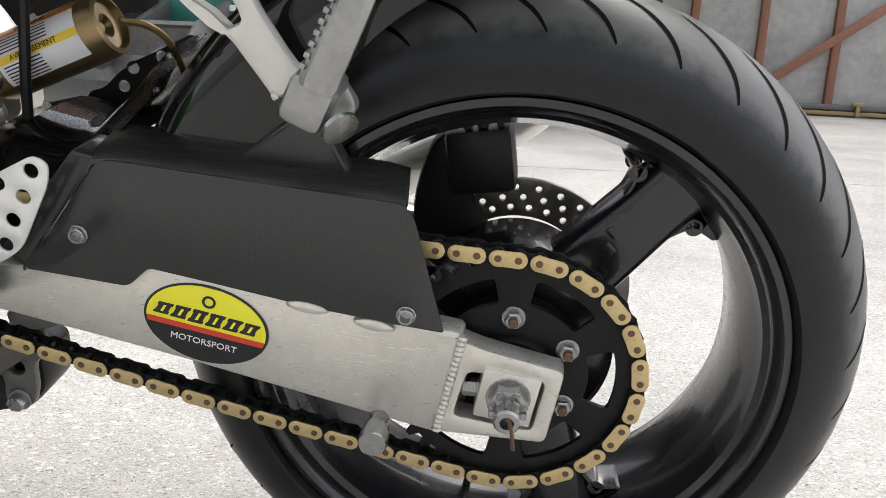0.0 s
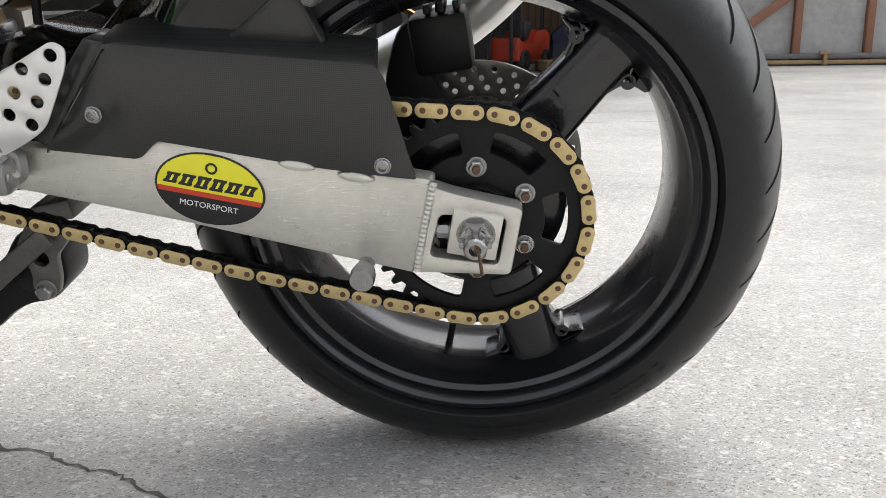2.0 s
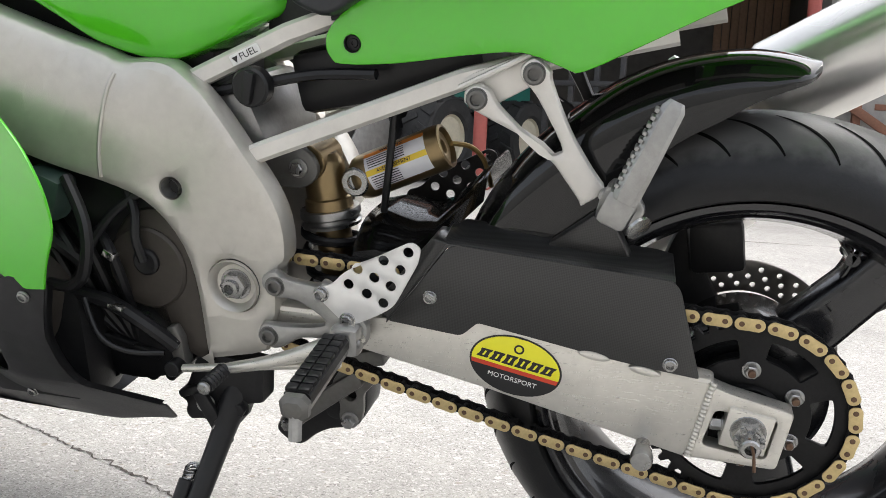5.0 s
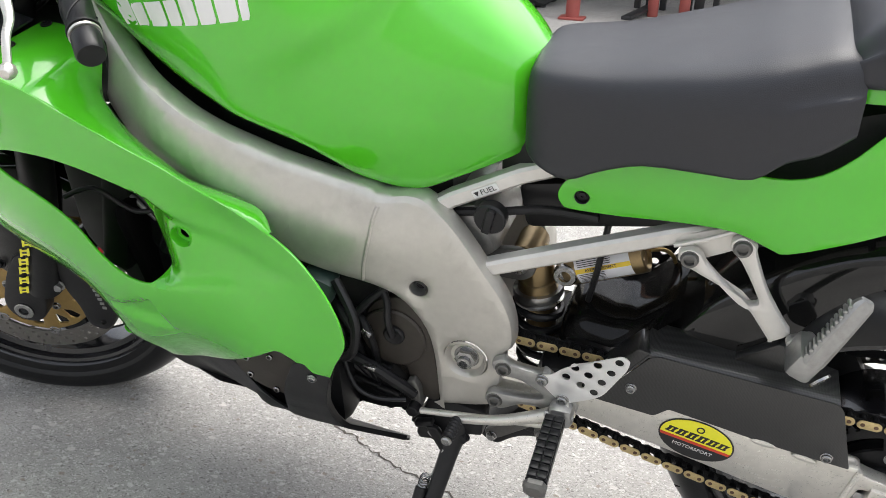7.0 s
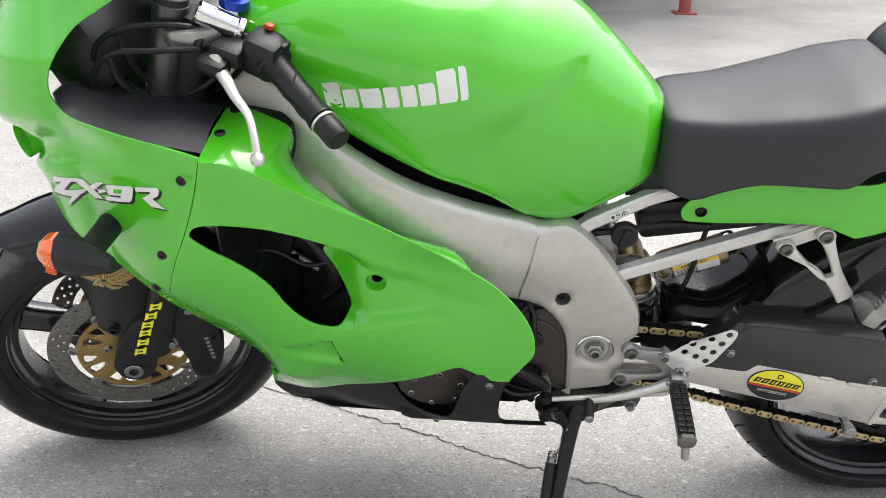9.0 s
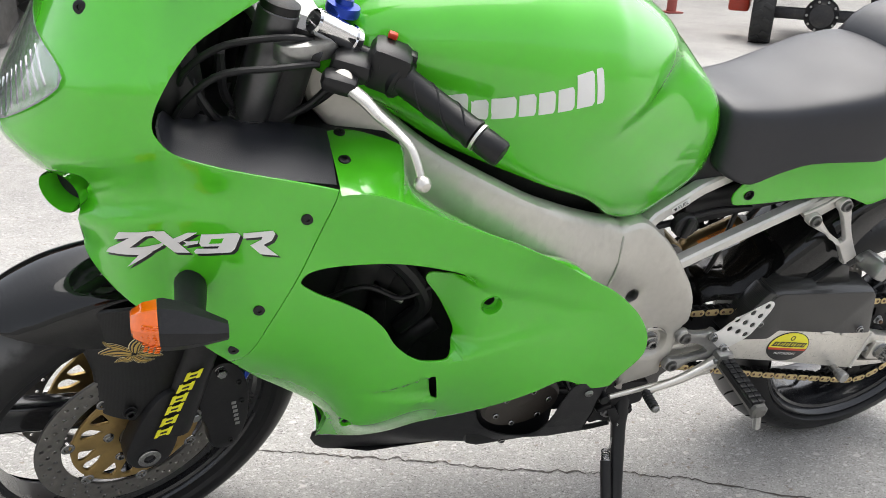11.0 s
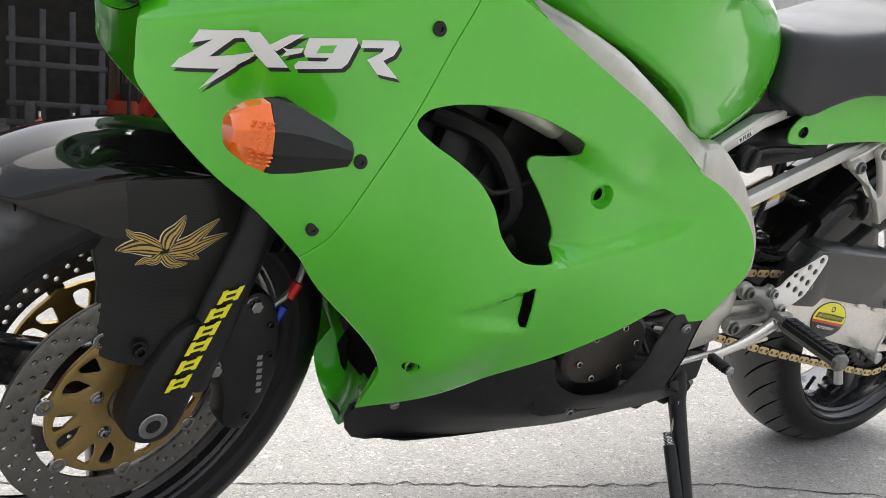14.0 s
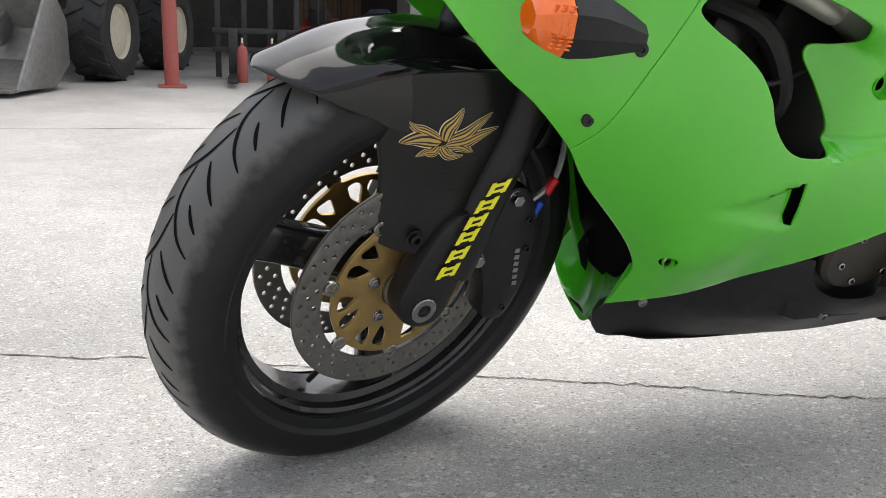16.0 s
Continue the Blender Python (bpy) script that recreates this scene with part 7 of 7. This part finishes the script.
part("stand_bolt", bolt((-0.614, -0.131, 0.264), LEFT, 0.0095, 0.006, True, 1.25), STEEL, stand)
part("stand_pivot", bolt((-0.570, -0.128, 0.262), LEFT, 0.009, 0.008, False, 1.25), DARKCAST, stand)

part("stand_switch", box((-0.628, -0.137, 0.283), (0.030, 0.014, 0.010), 0.003, (0, -20, 0)), BLACKPLASTIC, stand)
part("spring_rod", tube([(-0.594, -0.149, 0.246), (-0.603, -0.157, 0.221), (-0.611, -0.166, 0.199), (-0.618, -0.168, 0.199)], 0.0019, 8), STEEL, stand)
coil = [(-0.6185 - 0.002 * f + 0.0075 * math.cos(a), -0.168 - 0.010 * f + 0.0075 * math.sin(a), 0.199 - 0.014 * f) for f in np.linspace(0, 1, 33) for a in (f * 4 * 2 * math.pi,)]
part("stand_spring", tube(coil, 0.0017, 6, 1), STEEL, stand)
part("spring_sleeve", rod((-0.6205, -0.178, 0.186), (-0.630, -0.228, 0.122), 0.0105), BLACKPLASTIC, stand, "black rubber spring sleeve")

# rear shock and its reservoir
BRONZE = mat("bronze_anodised", (0.30, 0.22, 0.115), 0.34, 0.85, 0.08, 40, dirt=0.15)
shock = part("rear_shock", lathe([(0, 0.072), (0.018, 0.072), (0.022, 0.066), (0.025, 0.06), (0.0255, 0.02), (0.028, 0.018), (0.030, 0.0), (0.026, -0.004), (0.022, -0.008), (0.022, -0.10), (0, -0.10)], 36, None, (-0.488, -0.017, 0.480), (-0.10, 0, 1)), BRONZE, BIKE, "bronze rear shock absorber")
part("preload_collar", lathe([(0.026, 0.006), (0.036, 0.006), (0.037, 0.002), (0.037, -0.003), (0.034, -0.005), (0.034, -0.009), (0.037, -0.011), (0.036, -0.015), (0.026, -0.015)], 28, None, (-0.488, -0.017, 0.480), (-0.10, 0, 1), True), STEEL, shock)
coil = [(-0.4875 + 0.010 * f + 0.033 * math.cos(a), -0.017 + 0.033 * math.sin(a), 0.462 - 0.13 * f) for f in np.linspace(0, 1, 91) for a in (f * 5.5 * 2 * math.pi + 2.2,)]
part("spring", tube(coil, 0.0058, 8, 1), BLACKPLASTIC, shock)
part("shock_head", rod((-0.503, -0.045, 0.545), (-0.503, 0.015, 0.545), 0.022), BRONZE, shock)
part("shock_mount", slab(smooth_line([(-0.58, 0.550), (-0.52, 0.569), (-0.494, 0.561), (-0.484, 0.539), (-0.499, 0.521), (-0.53, 0.519), (-0.585, 0.525)], 4, True), -0.059, -0.048, 0.002), GREYCAST, BIKE, "grey upper shock bracket")
part("mount_bolt", bolt((-0.506, -0.061, 0.543), LEFT, 0.008, 0.007, False, 1.4), STEEL, BIKE)
RA, RB = Vector((-0.458, -0.012, 0.518)), Vector((-0.346, -0.012, 0.566))
rd = (RB - RA).normalized()
res = part("shock_reservoir", lathe([(0, 0), (0.016, 0), (0.025, 0.01), (0.0268, 0.018), (0.0268, 0.118), (0.0258, 0.124), (0.022, 0.125), (0.019, 0.120), (0.010, 0.1195), (0.004, 0.115), (0, 0.115)], 36, None, RA, rd), BRONZE, BIKE, "bronze shock reservoir with warning sticker")
LBL = mat("grey_label", (0.72, 0.73, 0.76), 0.4, 0.0, 0.03, 60)
AMBERP = mat("amber_yellow_print", (0.80, 0.58, 0.04), 0.4, 0.0, 0.03, 60)
ORP = mat("orange_print", (0.65, 0.22, 0.03), 0.4, 0.0, 0.03, 60)


def on_reservoir(a0, a1, h0, h1, lift, name, mm):
    """A patch wrapped on the reservoir: angles round it from its upper side, heights along it."""
    up = Vector((0, -0.75, 0.66))
    u = (up - rd * up.dot(rd)).normalized()
    v = rd.cross(u)
    rows = [[RA + rd * h + (0.0268 + lift) * (math.cos(radians(a)) * u + math.sin(radians(a)) * v) for a in np.linspace(a0, a1, 10)] for h in (h0, (h0 + h1) / 2, h1)]
    return part(name, loft(rows, False, False), mm, res, recalc=True)


SGN = 1 if rd.cross(Vector((0, -0.75, 0.66))).z < 0 else -1
on_reservoir(SGN * -26, SGN * 76, 0.030, 0.108, 0.0003, "warning_label", LBL)
on_reservoir(SGN * -26, SGN * -13, 0.030, 0.108, 0.0006, "orange_band", ORP)
on_reservoir(SGN * 22, SGN * 36, 0.030, 0.108, 0.0006, "yellow_band", AMBERP)
for a in (-8, -2, 4, 10, 16, 41, 47, 53, 59, 65, 71):
    on_reservoir(SGN * (a - 1.1), SGN * (a + 1.1), 0.034, 0.094 - 0.012 * ((a * 7) % 3), 0.0006, "text_bar", BLACKP)
up = Vector((0, -0.75, 0.66))
u = (up - rd * up.dot(rd)).normalized()
v = rd.cross(u) * SGN
for word, a in (("AVERTISSEMENT", 29), ("WARNING", -19.5)):
    n = math.cos(radians(a)) * u + math.sin(radians(a)) * v
    yv = n.cross(rd)
    m = Matrix((rd, yv, n)).transposed().to_4x4()
    m.translation = RA + rd * 0.066 + n * 0.0279
    lettering(word, 0.0062, BLACKP, res, m, "warning_word")
part("reservoir_bolt", lathe([(0.017, -0.006), (0.017, 0.004), (0.015, 0.006), (0.009, 0.006), (0.008, 0.001), (0, 0.001)], 20, None, (-0.447, -0.034, 0.524), LEFT), STEEL, res)
part("brass_hose", tube([(-0.340, -0.005, 0.568), (-0.322, 0.01, 0.562), (-0.308, 0.02, 0.545), (-0.30, 0.03, 0.51)], 0.003, 8), GOLDDISC, res)
part("breather_hose", tube([(-0.392, -0.045, 0.628), (-0.398, -0.045, 0.58), (-0.405, -0.045, 0.53), (-0.412, -0.040, 0.492)], 0.0045, 8), BLACKPLASTIC, BIKE)
part("air_box_shell", box((-0.60, 0.0, 0.585), (0.12, 0.16, 0.09), 0.02, (0, -22, 0)), CAST, BIKE)
part("battery_box", box((-0.40, 0.02, 0.655), (0.22, 0.15, 0.07), 0.012, (0, -10, 0)), BLACKPLASTIC, BIKE)
part("wiring", tube([(-0.62, -0.08, 0.625), (-0.54, -0.085, 0.64), (-0.47, -0.08, 0.652), (-0.40, -0.085, 0.655)], 0.006, 8), BLACKPLASTIC, BIKE)
tap = part("fuel_tap", lathe([(0.0215, 0), (0.0215, 0.014), (0.019, 0.017), (0.006, 0.017), (0.005, 0.010), (0, 0.010)], 28, None, (-0.536, -0.090, 0.640), LEFT), BLACKPLASTIC, BIKE, "black plastic fuel tap knob")
part("tap_grip", box((-0.536, -0.108, 0.640), (0.012, 0.012, 0.036), 0.003, (0, 15, 0)), BLACKPLASTIC, tap)
LABEL_AT = pose(-0.546, -0.0895, 0.6725, 0, -25, 8)
label = part("fuel_label", slab(rounded([(-0.018, -0.006), (0.018, -0.006), (0.018, 0.006), (-0.018, 0.006)], 0.002, 2), -0.0006, 0.0004, 0.0002), WHITE, BIKE, "small white fuel label on the rail", LABEL_AT)
lettering("FUEL", 0.0105, BLACKP, label, pose(0.004, -0.0009, 0, 90, 0, 0), "fuel_word", squeeze=0.95)
part("fuel_arrow", slab([np.array(q) for q in ((-0.0155, 0.003), (-0.0085, 0.003), (-0.012, -0.004))], -0.001, -0.0006, 0), BLACKP, label)

# passenger hanger and folded peg
HQ = [(-0.0136, 0.0026), (-0.006, -0.0106), (0.062, -0.0465), (0.1017, -0.0956), (0.107, -0.101), (0.127, -0.085), (0.115, -0.0654), (0.092, -0.0276), (0.073, 0.0178), (0.0714, 0.029), (0.056, 0.041), (0.043, 0.033), (0.0438, 0.0197), (0.058, 0.0045), (0.083, -0.041), (0.081, -0.050), (0.066, -0.048), (0.0223, -0.0068), (0.0128, 0.0083), (0.0, 0.014), (-0.010, 0.010)]
HQ = [(x - 0.285, z + 0.639) for x, z in HQ]
ph = part("passenger_hanger", slab(smooth_line(HQ, 3, True), -0.120, -0.104, 0.005), LITSILVER, BIKE, "silver cast passenger peg hanger")
part("far_hanger", flipped(slab(smooth_line(HQ, 3, True), -0.120, -0.104, 0.005)), DARKCAST, ph)
for x, z in ((-0.285, 0.639), (-0.229, 0.665)):
    part("hanger_bolt", bolt((x, -0.1185, z), LEFT, 0.0098, 0.005, True, 1.15), GREYCAST, ph)


def peg_bar(s):
    rows = []
    for f, w, t in ((0, 0.9, 0.9), (0.06, 1, 1), (0.5, 0.95, 0.95), (0.93, 0.85, 0.85), (1.0, 0.55, 0.55)):
        c = Vector((-0.136, s * -0.172, 0.560)) + Vector((0.040, s * 0.012, 0.090)) * f
        d = Vector((0.040, s * 0.012, 0.090)).normalized()
        a = Vector((d.z, 0, -d.x)).normalized()
        b = d.cross(a)
        rows.append([c + a * 0.0125 * w * p + b * 0.0085 * t * q for p, q in ((-1, -0.5), (-0.6, -1), (0.6, -1), (1, -0.5), (1, 0.5), (0.6, 1), (-0.6, 1), (-1, 0.5))])
    return loft(rows)


pp = part("passenger_peg", peg_bar(1), CAST, ph, "worn alloy passenger footpeg, folded up")
for k in range(11):
    f = 0.12 + 0.075 * k
    part("peg_tooth", box((-0.136 + 0.040 * f - 0.0115, -0.172 + 0.012 * f, 0.560 + 0.090 * f + 0.005), (0.004, 0.015, 0.004), 0.0008, (0, 24, 0)), CAST, pp)
part("peg_knuckle", box((-0.142, -0.150, 0.551), (0.032, 0.055, 0.036), 0.008, (0, 24, 0)), CAST, ph)
part("peg_clevis", slab(rounded([(-0.165, 0.555), (-0.135, 0.570), (-0.115, 0.540), (-0.13, 0.522), (-0.15, 0.53)], 0.008), -0.135, -0.120, 0.003), CAST, ph)
part("peg_spring_plate", lathe([(0.013, 0), (0.013, 0.003), (0.006, 0.004), (0, 0.004)], 18, None, (-0.122, -0.168, 0.536), (0.6, -0.6, -0.5)), STEEL, ph)
part("far_peg", peg_bar(-1), CAST, ph)

# carbon hugger
HR = [(83.5, 0.357, 0.347, 0.020), (85, 0.358, 0.340, 0.040), (88, 0.361, 0.334, 0.056), (94, 0.365, 0.322, 0.068), (100, 0.366, 0.308, 0.075), (108, 0.366, 0.296, 0.080), (116, 0.364, 0.282, 0.085), (124, 0.360, 0.262, 0.088), (132, 0.358, 0.240, 0.090), (142, 0.356, 0.225, 0.090), (152, 0.353, 0.222, 0.088), (162, 0.35, 0.222, 0.086)]
rows = []
for a, top, lipr, half in smooth_line(HR, 3):
    a = radians(a)
    row = []
    for k in range(-12, 13):
        v = k / 12
        sh = top - min(0.022, (top - lipr) * 0.6)
        if abs(v) < 0.7:
            r, y = top - (top - sh) * (abs(v) / 0.7) ** 2.6, half * 0.95 * v / 0.7
        else:
            g = (abs(v) - 0.7) / 0.3
            r, y = sh + (lipr - sh) * g, math.copysign(half * (0.95 + 0.05 * math.sin(math.pi / 2 * min(1, g * 2))), v)
        row.append((r * math.cos(a), y, 0.315 + r * math.sin(a)))
    rows.append(row)
hb = loft(rows, False, False)
bmesh.ops.recalc_face_normals(hb, faces=hb.faces)
bmesh.ops.solidify(hb, geom=hb.faces[:], thickness=0.0025)
HB = [[(x, y, z - 0.03 * (abs(y) / w) ** 4) for y in np.linspace(-w, w, 13)] for x, z, w in ((-0.440, 0.415, 0.075), (-0.443, 0.466, 0.082), (-0.434, 0.486, 0.085), (-0.408, 0.492, 0.088), (-0.37, 0.486, 0.088), (-0.345, 0.494, 0.088), (-0.31, 0.53, 0.086), (-0.285, 0.555, 0.084))]
front_b = loft(HB, False, False)
bmesh.ops.solidify(front_b, geom=front_b.faces[:], thickness=0.003)
hug = part("rear_hugger", hb, GLOSSCARBON, BIKE, "gloss carbon fibre rear hugger", sharp=60)
part("hugger_front", front_b, GLOSSCARBON, hug, sharp=60)
part("hugger_gusset", slab(rounded([(-0.215, 0.488), (-0.165, 0.527), (-0.148, 0.522), (-0.128, 0.482), (-0.15, 0.479)], 0.004), -0.105, -0.085, 0.004), SATINCARBON, hug)

# rear caliper, exhaust
rc = part("rear_caliper", box((-0.038, 0.06, 0.452), (0.062, 0.055, 0.062), 0.008, (0, -8, 0)), DARKCAST, BIKE, "black rear brake caliper")
for k in range(3):
    part("caliper_fin", box((-0.052 + 0.015 * k, 0.058, 0.487 + 0.002 * k), (0.007, 0.05, 0.010), 0.002, (0, -8, 0)), DARKCAST, rc)
part("caliper_arm", slab(smooth_line([(-0.10, 0.40), (-0.085, 0.46), (-0.065, 0.47), (-0.05, 0.42), (-0.02, 0.36), (-0.05, 0.33), (-0.09, 0.35)], 4, True), 0.05, 0.075, 0.005), DARKCAST, rc)
part("bleed_nipple", rod((-0.04, 0.05, 0.482), (-0.04, 0.05, 0.505), 0.004), DARKCAST, rc)
part("rear_brake_line", tube([(-0.065, 0.07, 0.475), (-0.10, 0.08, 0.487), (-0.15, 0.09, 0.478), (-0.22, 0.10, 0.45)], 0.004, 8), GOLDDISC, rc)
TI = mat("titanium_silencer", (0.74, 0.73, 0.71), 0.32, 0.9, 0.08, 10, dirt=0.1)
ex = part("exhaust", lathe([(0, 0), (0.035, 0), (0.052, 0.03), (0.062, 0.05), (0.063, 0.42), (0.056, 0.44), (0.03, 0.445), (0.025, 0.40), (0, 0.40)], 48, None, (-0.02, 0.20, 0.585), (0.87, 0.02, 0.50)), TI, BIKE, "brushed titanium exhaust silencer and pipe")
part("link_pipe", tube([(-0.25, 0.155, 0.345), (-0.20, 0.17, 0.36), (-0.15, 0.19, 0.38), (-0.02, 0.20, 0.45), (0.05, 0.20, 0.53), (0.03, 0.20, 0.605)], [0.024, 0.028, 0.031, 0.033, 0.034, 0.034], 20), TI, ex)

# ---- handlebar and cockpit, in the steered axes ----
bar = part("handlebar", tube([(0.262, -0.105, 0.680), (0.317, -0.141, 0.661), (0.409, -0.300, 0.605)], 0.0115, 14, 1), BLACKPLASTIC, BIKE, "clip-on handlebar with rubber grip", STEER)
G0, G1 = Vector((0.346, -0.191, 0.643)), Vector((0.398, -0.282, 0.611))
gd = (G1 - G0).normalized()
part("grip", lathe([(0.012, -0.022), (0.0225, -0.022), (0.0235, -0.014), (0.0225, -0.006), (0.0188, 0.000), (0.0182, 0.098), (0.020, 0.102), (0.020, 0.107), (0.012, 0.108)], 28, None, G0 - gd * 0.012, gd), BLACKPLASTIC, bar, "black rubber grip")
for ph0 in (0, 2.1, 4.2):
    gx, gy, gz = frame_at(gd)
    part("grip_groove", tube([G0 + gd * (-0.004 + 0.085 * f) + 0.0185 * (math.cos(ph0 + 4.5 * f) * gx + math.sin(ph0 + 4.5 * f) * gy) for f in np.linspace(0, 1, 22)], 0.0013, 5, 1), MATTBLACK, bar)
part("grip_ring", lathe([(0.012, 0), (0.0190, 0), (0.0190, 0.004), (0.012, 0.004)], 24, None, G0 + gd * 0.098, gd), BRUSHED, bar)
part("bar_end", lathe([(0.012, 0), (0.0172, 0.001), (0.0176, 0.004), (0.0176, 0.030), (0.0155, 0.034), (0, 0.034)], 28, None, G0 + gd * 0.103, gd), BLACKPLASTIC, bar)
part("switch_housing", box((0.323, -0.157, 0.661), (0.054, 0.056, 0.058), 0.012, (0, 15, -30)), BLACKPLASTIC, bar, "black switch housing")
part("switch_flange", lathe([(0.012, 0), (0.028, 0), (0.029, 0.006), (0.026, 0.010), (0.012, 0.010)], 24, None, G0 - gd * 0.028, gd), BLACKPLASTIC, bar)
part("red_button", box((0.333, -0.145, 0.695), (0.012, 0.010, 0.008), 0.002, (0, 15, -30)), REDP, bar)
part("rocker_switch", box((0.351, -0.169, 0.675), (0.010, 0.018, 0.012), 0.003, (0, 15, -30)), BLACKPLASTIC, bar)
part("switch_hole", lathe([(0.007, 0), (0.0065, 0.0008), (0.005, 0.0), (0, -0.001)], 16, None, (0.298, -0.171, 0.671), (-0.87, -0.5, 0.0)), MATTBLACK, bar)
perch = part("clutch_perch", box((0.276, -0.150, 0.664), (0.050, 0.046, 0.030), 0.010, (0, 10, -30)), BLACKPLASTIC, bar)
part("perch_cap", lathe([(0, -0.01), (0.0125, -0.01), (0.0125, 0.008), (0.0112, 0.0105), (0, 0.011)], 26, None, (0.255, -0.172, 0.656), (-0.30, -0.45, 0.84)), SILVER, perch)
part("perch_body", box((0.252, -0.170, 0.655), (0.045, 0.035, 0.024), 0.010, (0, 10, -30)), BLACKPLASTIC, perch)
part("clutch_lever", tube([(0.258, -0.175, 0.652), (0.269, -0.202, 0.646), (0.279, -0.225, 0.635), (0.293, -0.252, 0.624), (0.299, -0.279, 0.614), (0.302, -0.301, 0.588)], [0.0105, 0.0095, 0.0075, 0.0062, 0.0055, 0.0055], 12, flat=0.75), BRUSHED, bar, "polished alloy clutch lever")
part("lever_ball", lathe([(0, -0.0105), (0.006, -0.009), (0.0098, -0.004), (0.0105, 0.0), (0.0098, 0.004), (0.006, 0.009), (0, 0.0105)], 20, None, (0.302, -0.304, 0.584), (0, 1, 0)), BRUSHED, bar)
part("adjuster_wheel", lathe([(0, 0), (0.009, 0), (0.010, 0.003), (0.010, 0.010), (0.008, 0.012), (0.005, 0.02), (0, 0.02)], 16, None, (0.240, -0.140, 0.672), (-0.6, 0.4, 0.2)), BLACKPLASTIC, bar)
FORKTUBE = mat("dark_grey_fork_tube", (0.10, 0.10, 0.105), 0.3, 0.8, 0.1, 40, dirt=0.2)
clamp = part("fork_clamp", slab(smooth_line([(0.20, -0.14), (0.27, -0.13), (0.30, -0.05), (0.30, 0.05), (0.27, 0.13), (0.20, 0.14), (0.185, 0.1), (0.20, 0.0), (0.185, -0.1)], 4, True), -0.012, 0.012, 0.004), CAST, BIKE, "grey top fork clamp", STEER @ Matrix.Translation((0, 0, 0.680)) @ pose(0, 0, 0, 90, 0, 0) @ pose(0, 0, 0, 0, 0, 0))
for s in (-1, 1):
    fk = part("fork_tube", rod((0.128, s * 0.096, 0.44), (0.203, s * 0.098, 0.72), 0.0255, 28), FORKTUBE, clamp, m=(STEER @ Matrix.Translation((0, 0, 0.680)) @ pose(0, 0, 0, 90, 0, 0)).inverted() @ STEER)
    part("fork_cap", lathe([(0, 0), (0.024, 0), (0.024, 0.010), (0.016, 0.014), (0, 0.016)], 6 * 4, None, (0.203, s * 0.098, 0.720), (0.25, 0, 0.96)), DARKCAST, clamp, m=(STEER @ Matrix.Translation((0, 0, 0.680)) @ pose(0, 0, 0, 90, 0, 0)).inverted() @ STEER)
part("master_cylinder", lathe([(0, 0), (0.014, 0), (0.0165, 0.003), (0.0165, 0.056), (0.0185, 0.058), (0.0185, 0.066), (0.0165, 0.068), (0, 0.068)], 28, None, (0.236, -0.122, 0.714), (0.85, 0.0, -0.50)), CHROME, BIKE, "polished fluid cylinder", STEER)
part("blue_cap", lathe([(0, 0), (0.021, 0), (0.022, 0.004), (0.021, 0.012), (0.012, 0.013), (0.011, 0.02), (0, 0.02)], 24, None, (0.286, -0.095, 0.706), (0.2, 0, 1)), fit_b, BIKE, "blue anodised cap", STEER)
part("cap_post", rod((0.288, -0.095, 0.718), (0.292, -0.095, 0.745), 0.009), BRUSHED, BIKE, m=STEER)
part("key", box((0.250, -0.012, 0.700), (0.026, 0.004, 0.022), 0.003, (0, 0, 25)), BLACKPLASTIC, BIKE, "ignition key", STEER)
part("key_blade", rod((0.252, -0.012, 0.690), (0.256, -0.012, 0.66), 0.004), BRUSHED, BIKE, m=STEER)
for pts in ([(0.235, -0.125, 0.690), (0.19, -0.13, 0.700), (0.12, -0.12, 0.690), (0.08, -0.10, 0.64), (0.10, -0.085, 0.56)], [(0.235, -0.145, 0.668), (0.18, -0.15, 0.672), (0.11, -0.14, 0.665), (0.07, -0.11, 0.60), (0.09, -0.10, 0.53)],
            [(0.27, -0.13, 0.64), (0.23, -0.125, 0.60), (0.17, -0.11, 0.57), (0.11, -0.09, 0.53)], [(0.30, -0.12, 0.64), (0.26, -0.10, 0.59), (0.20, -0.08, 0.55), (0.14, -0.06, 0.52)]):
    part("control_cable", tube(pts, 0.0045, 8), BLACKPLASTIC, BIKE, "black control cable", STEER)
mirror = part("mirror", lathe([(0, -0.04), (0.05, -0.036), (0.075, -0.02), (0.08, 0.0), (0.078, 0.006), (0, 0.008)], 36, None, (-1.17, -0.33, 1.165), (0.7, 0.1, 0.35)), BLACKPLASTIC, BIKE, "black mirror on its stalk")
part("mirror_stalk", tube([(-1.18, -0.31, 1.15), (-1.23, -0.27, 1.135), (-1.29, -0.22, 1.10), (-1.33, -0.19, 1.06)], 0.010, 10), BLACKPLASTIC, mirror)
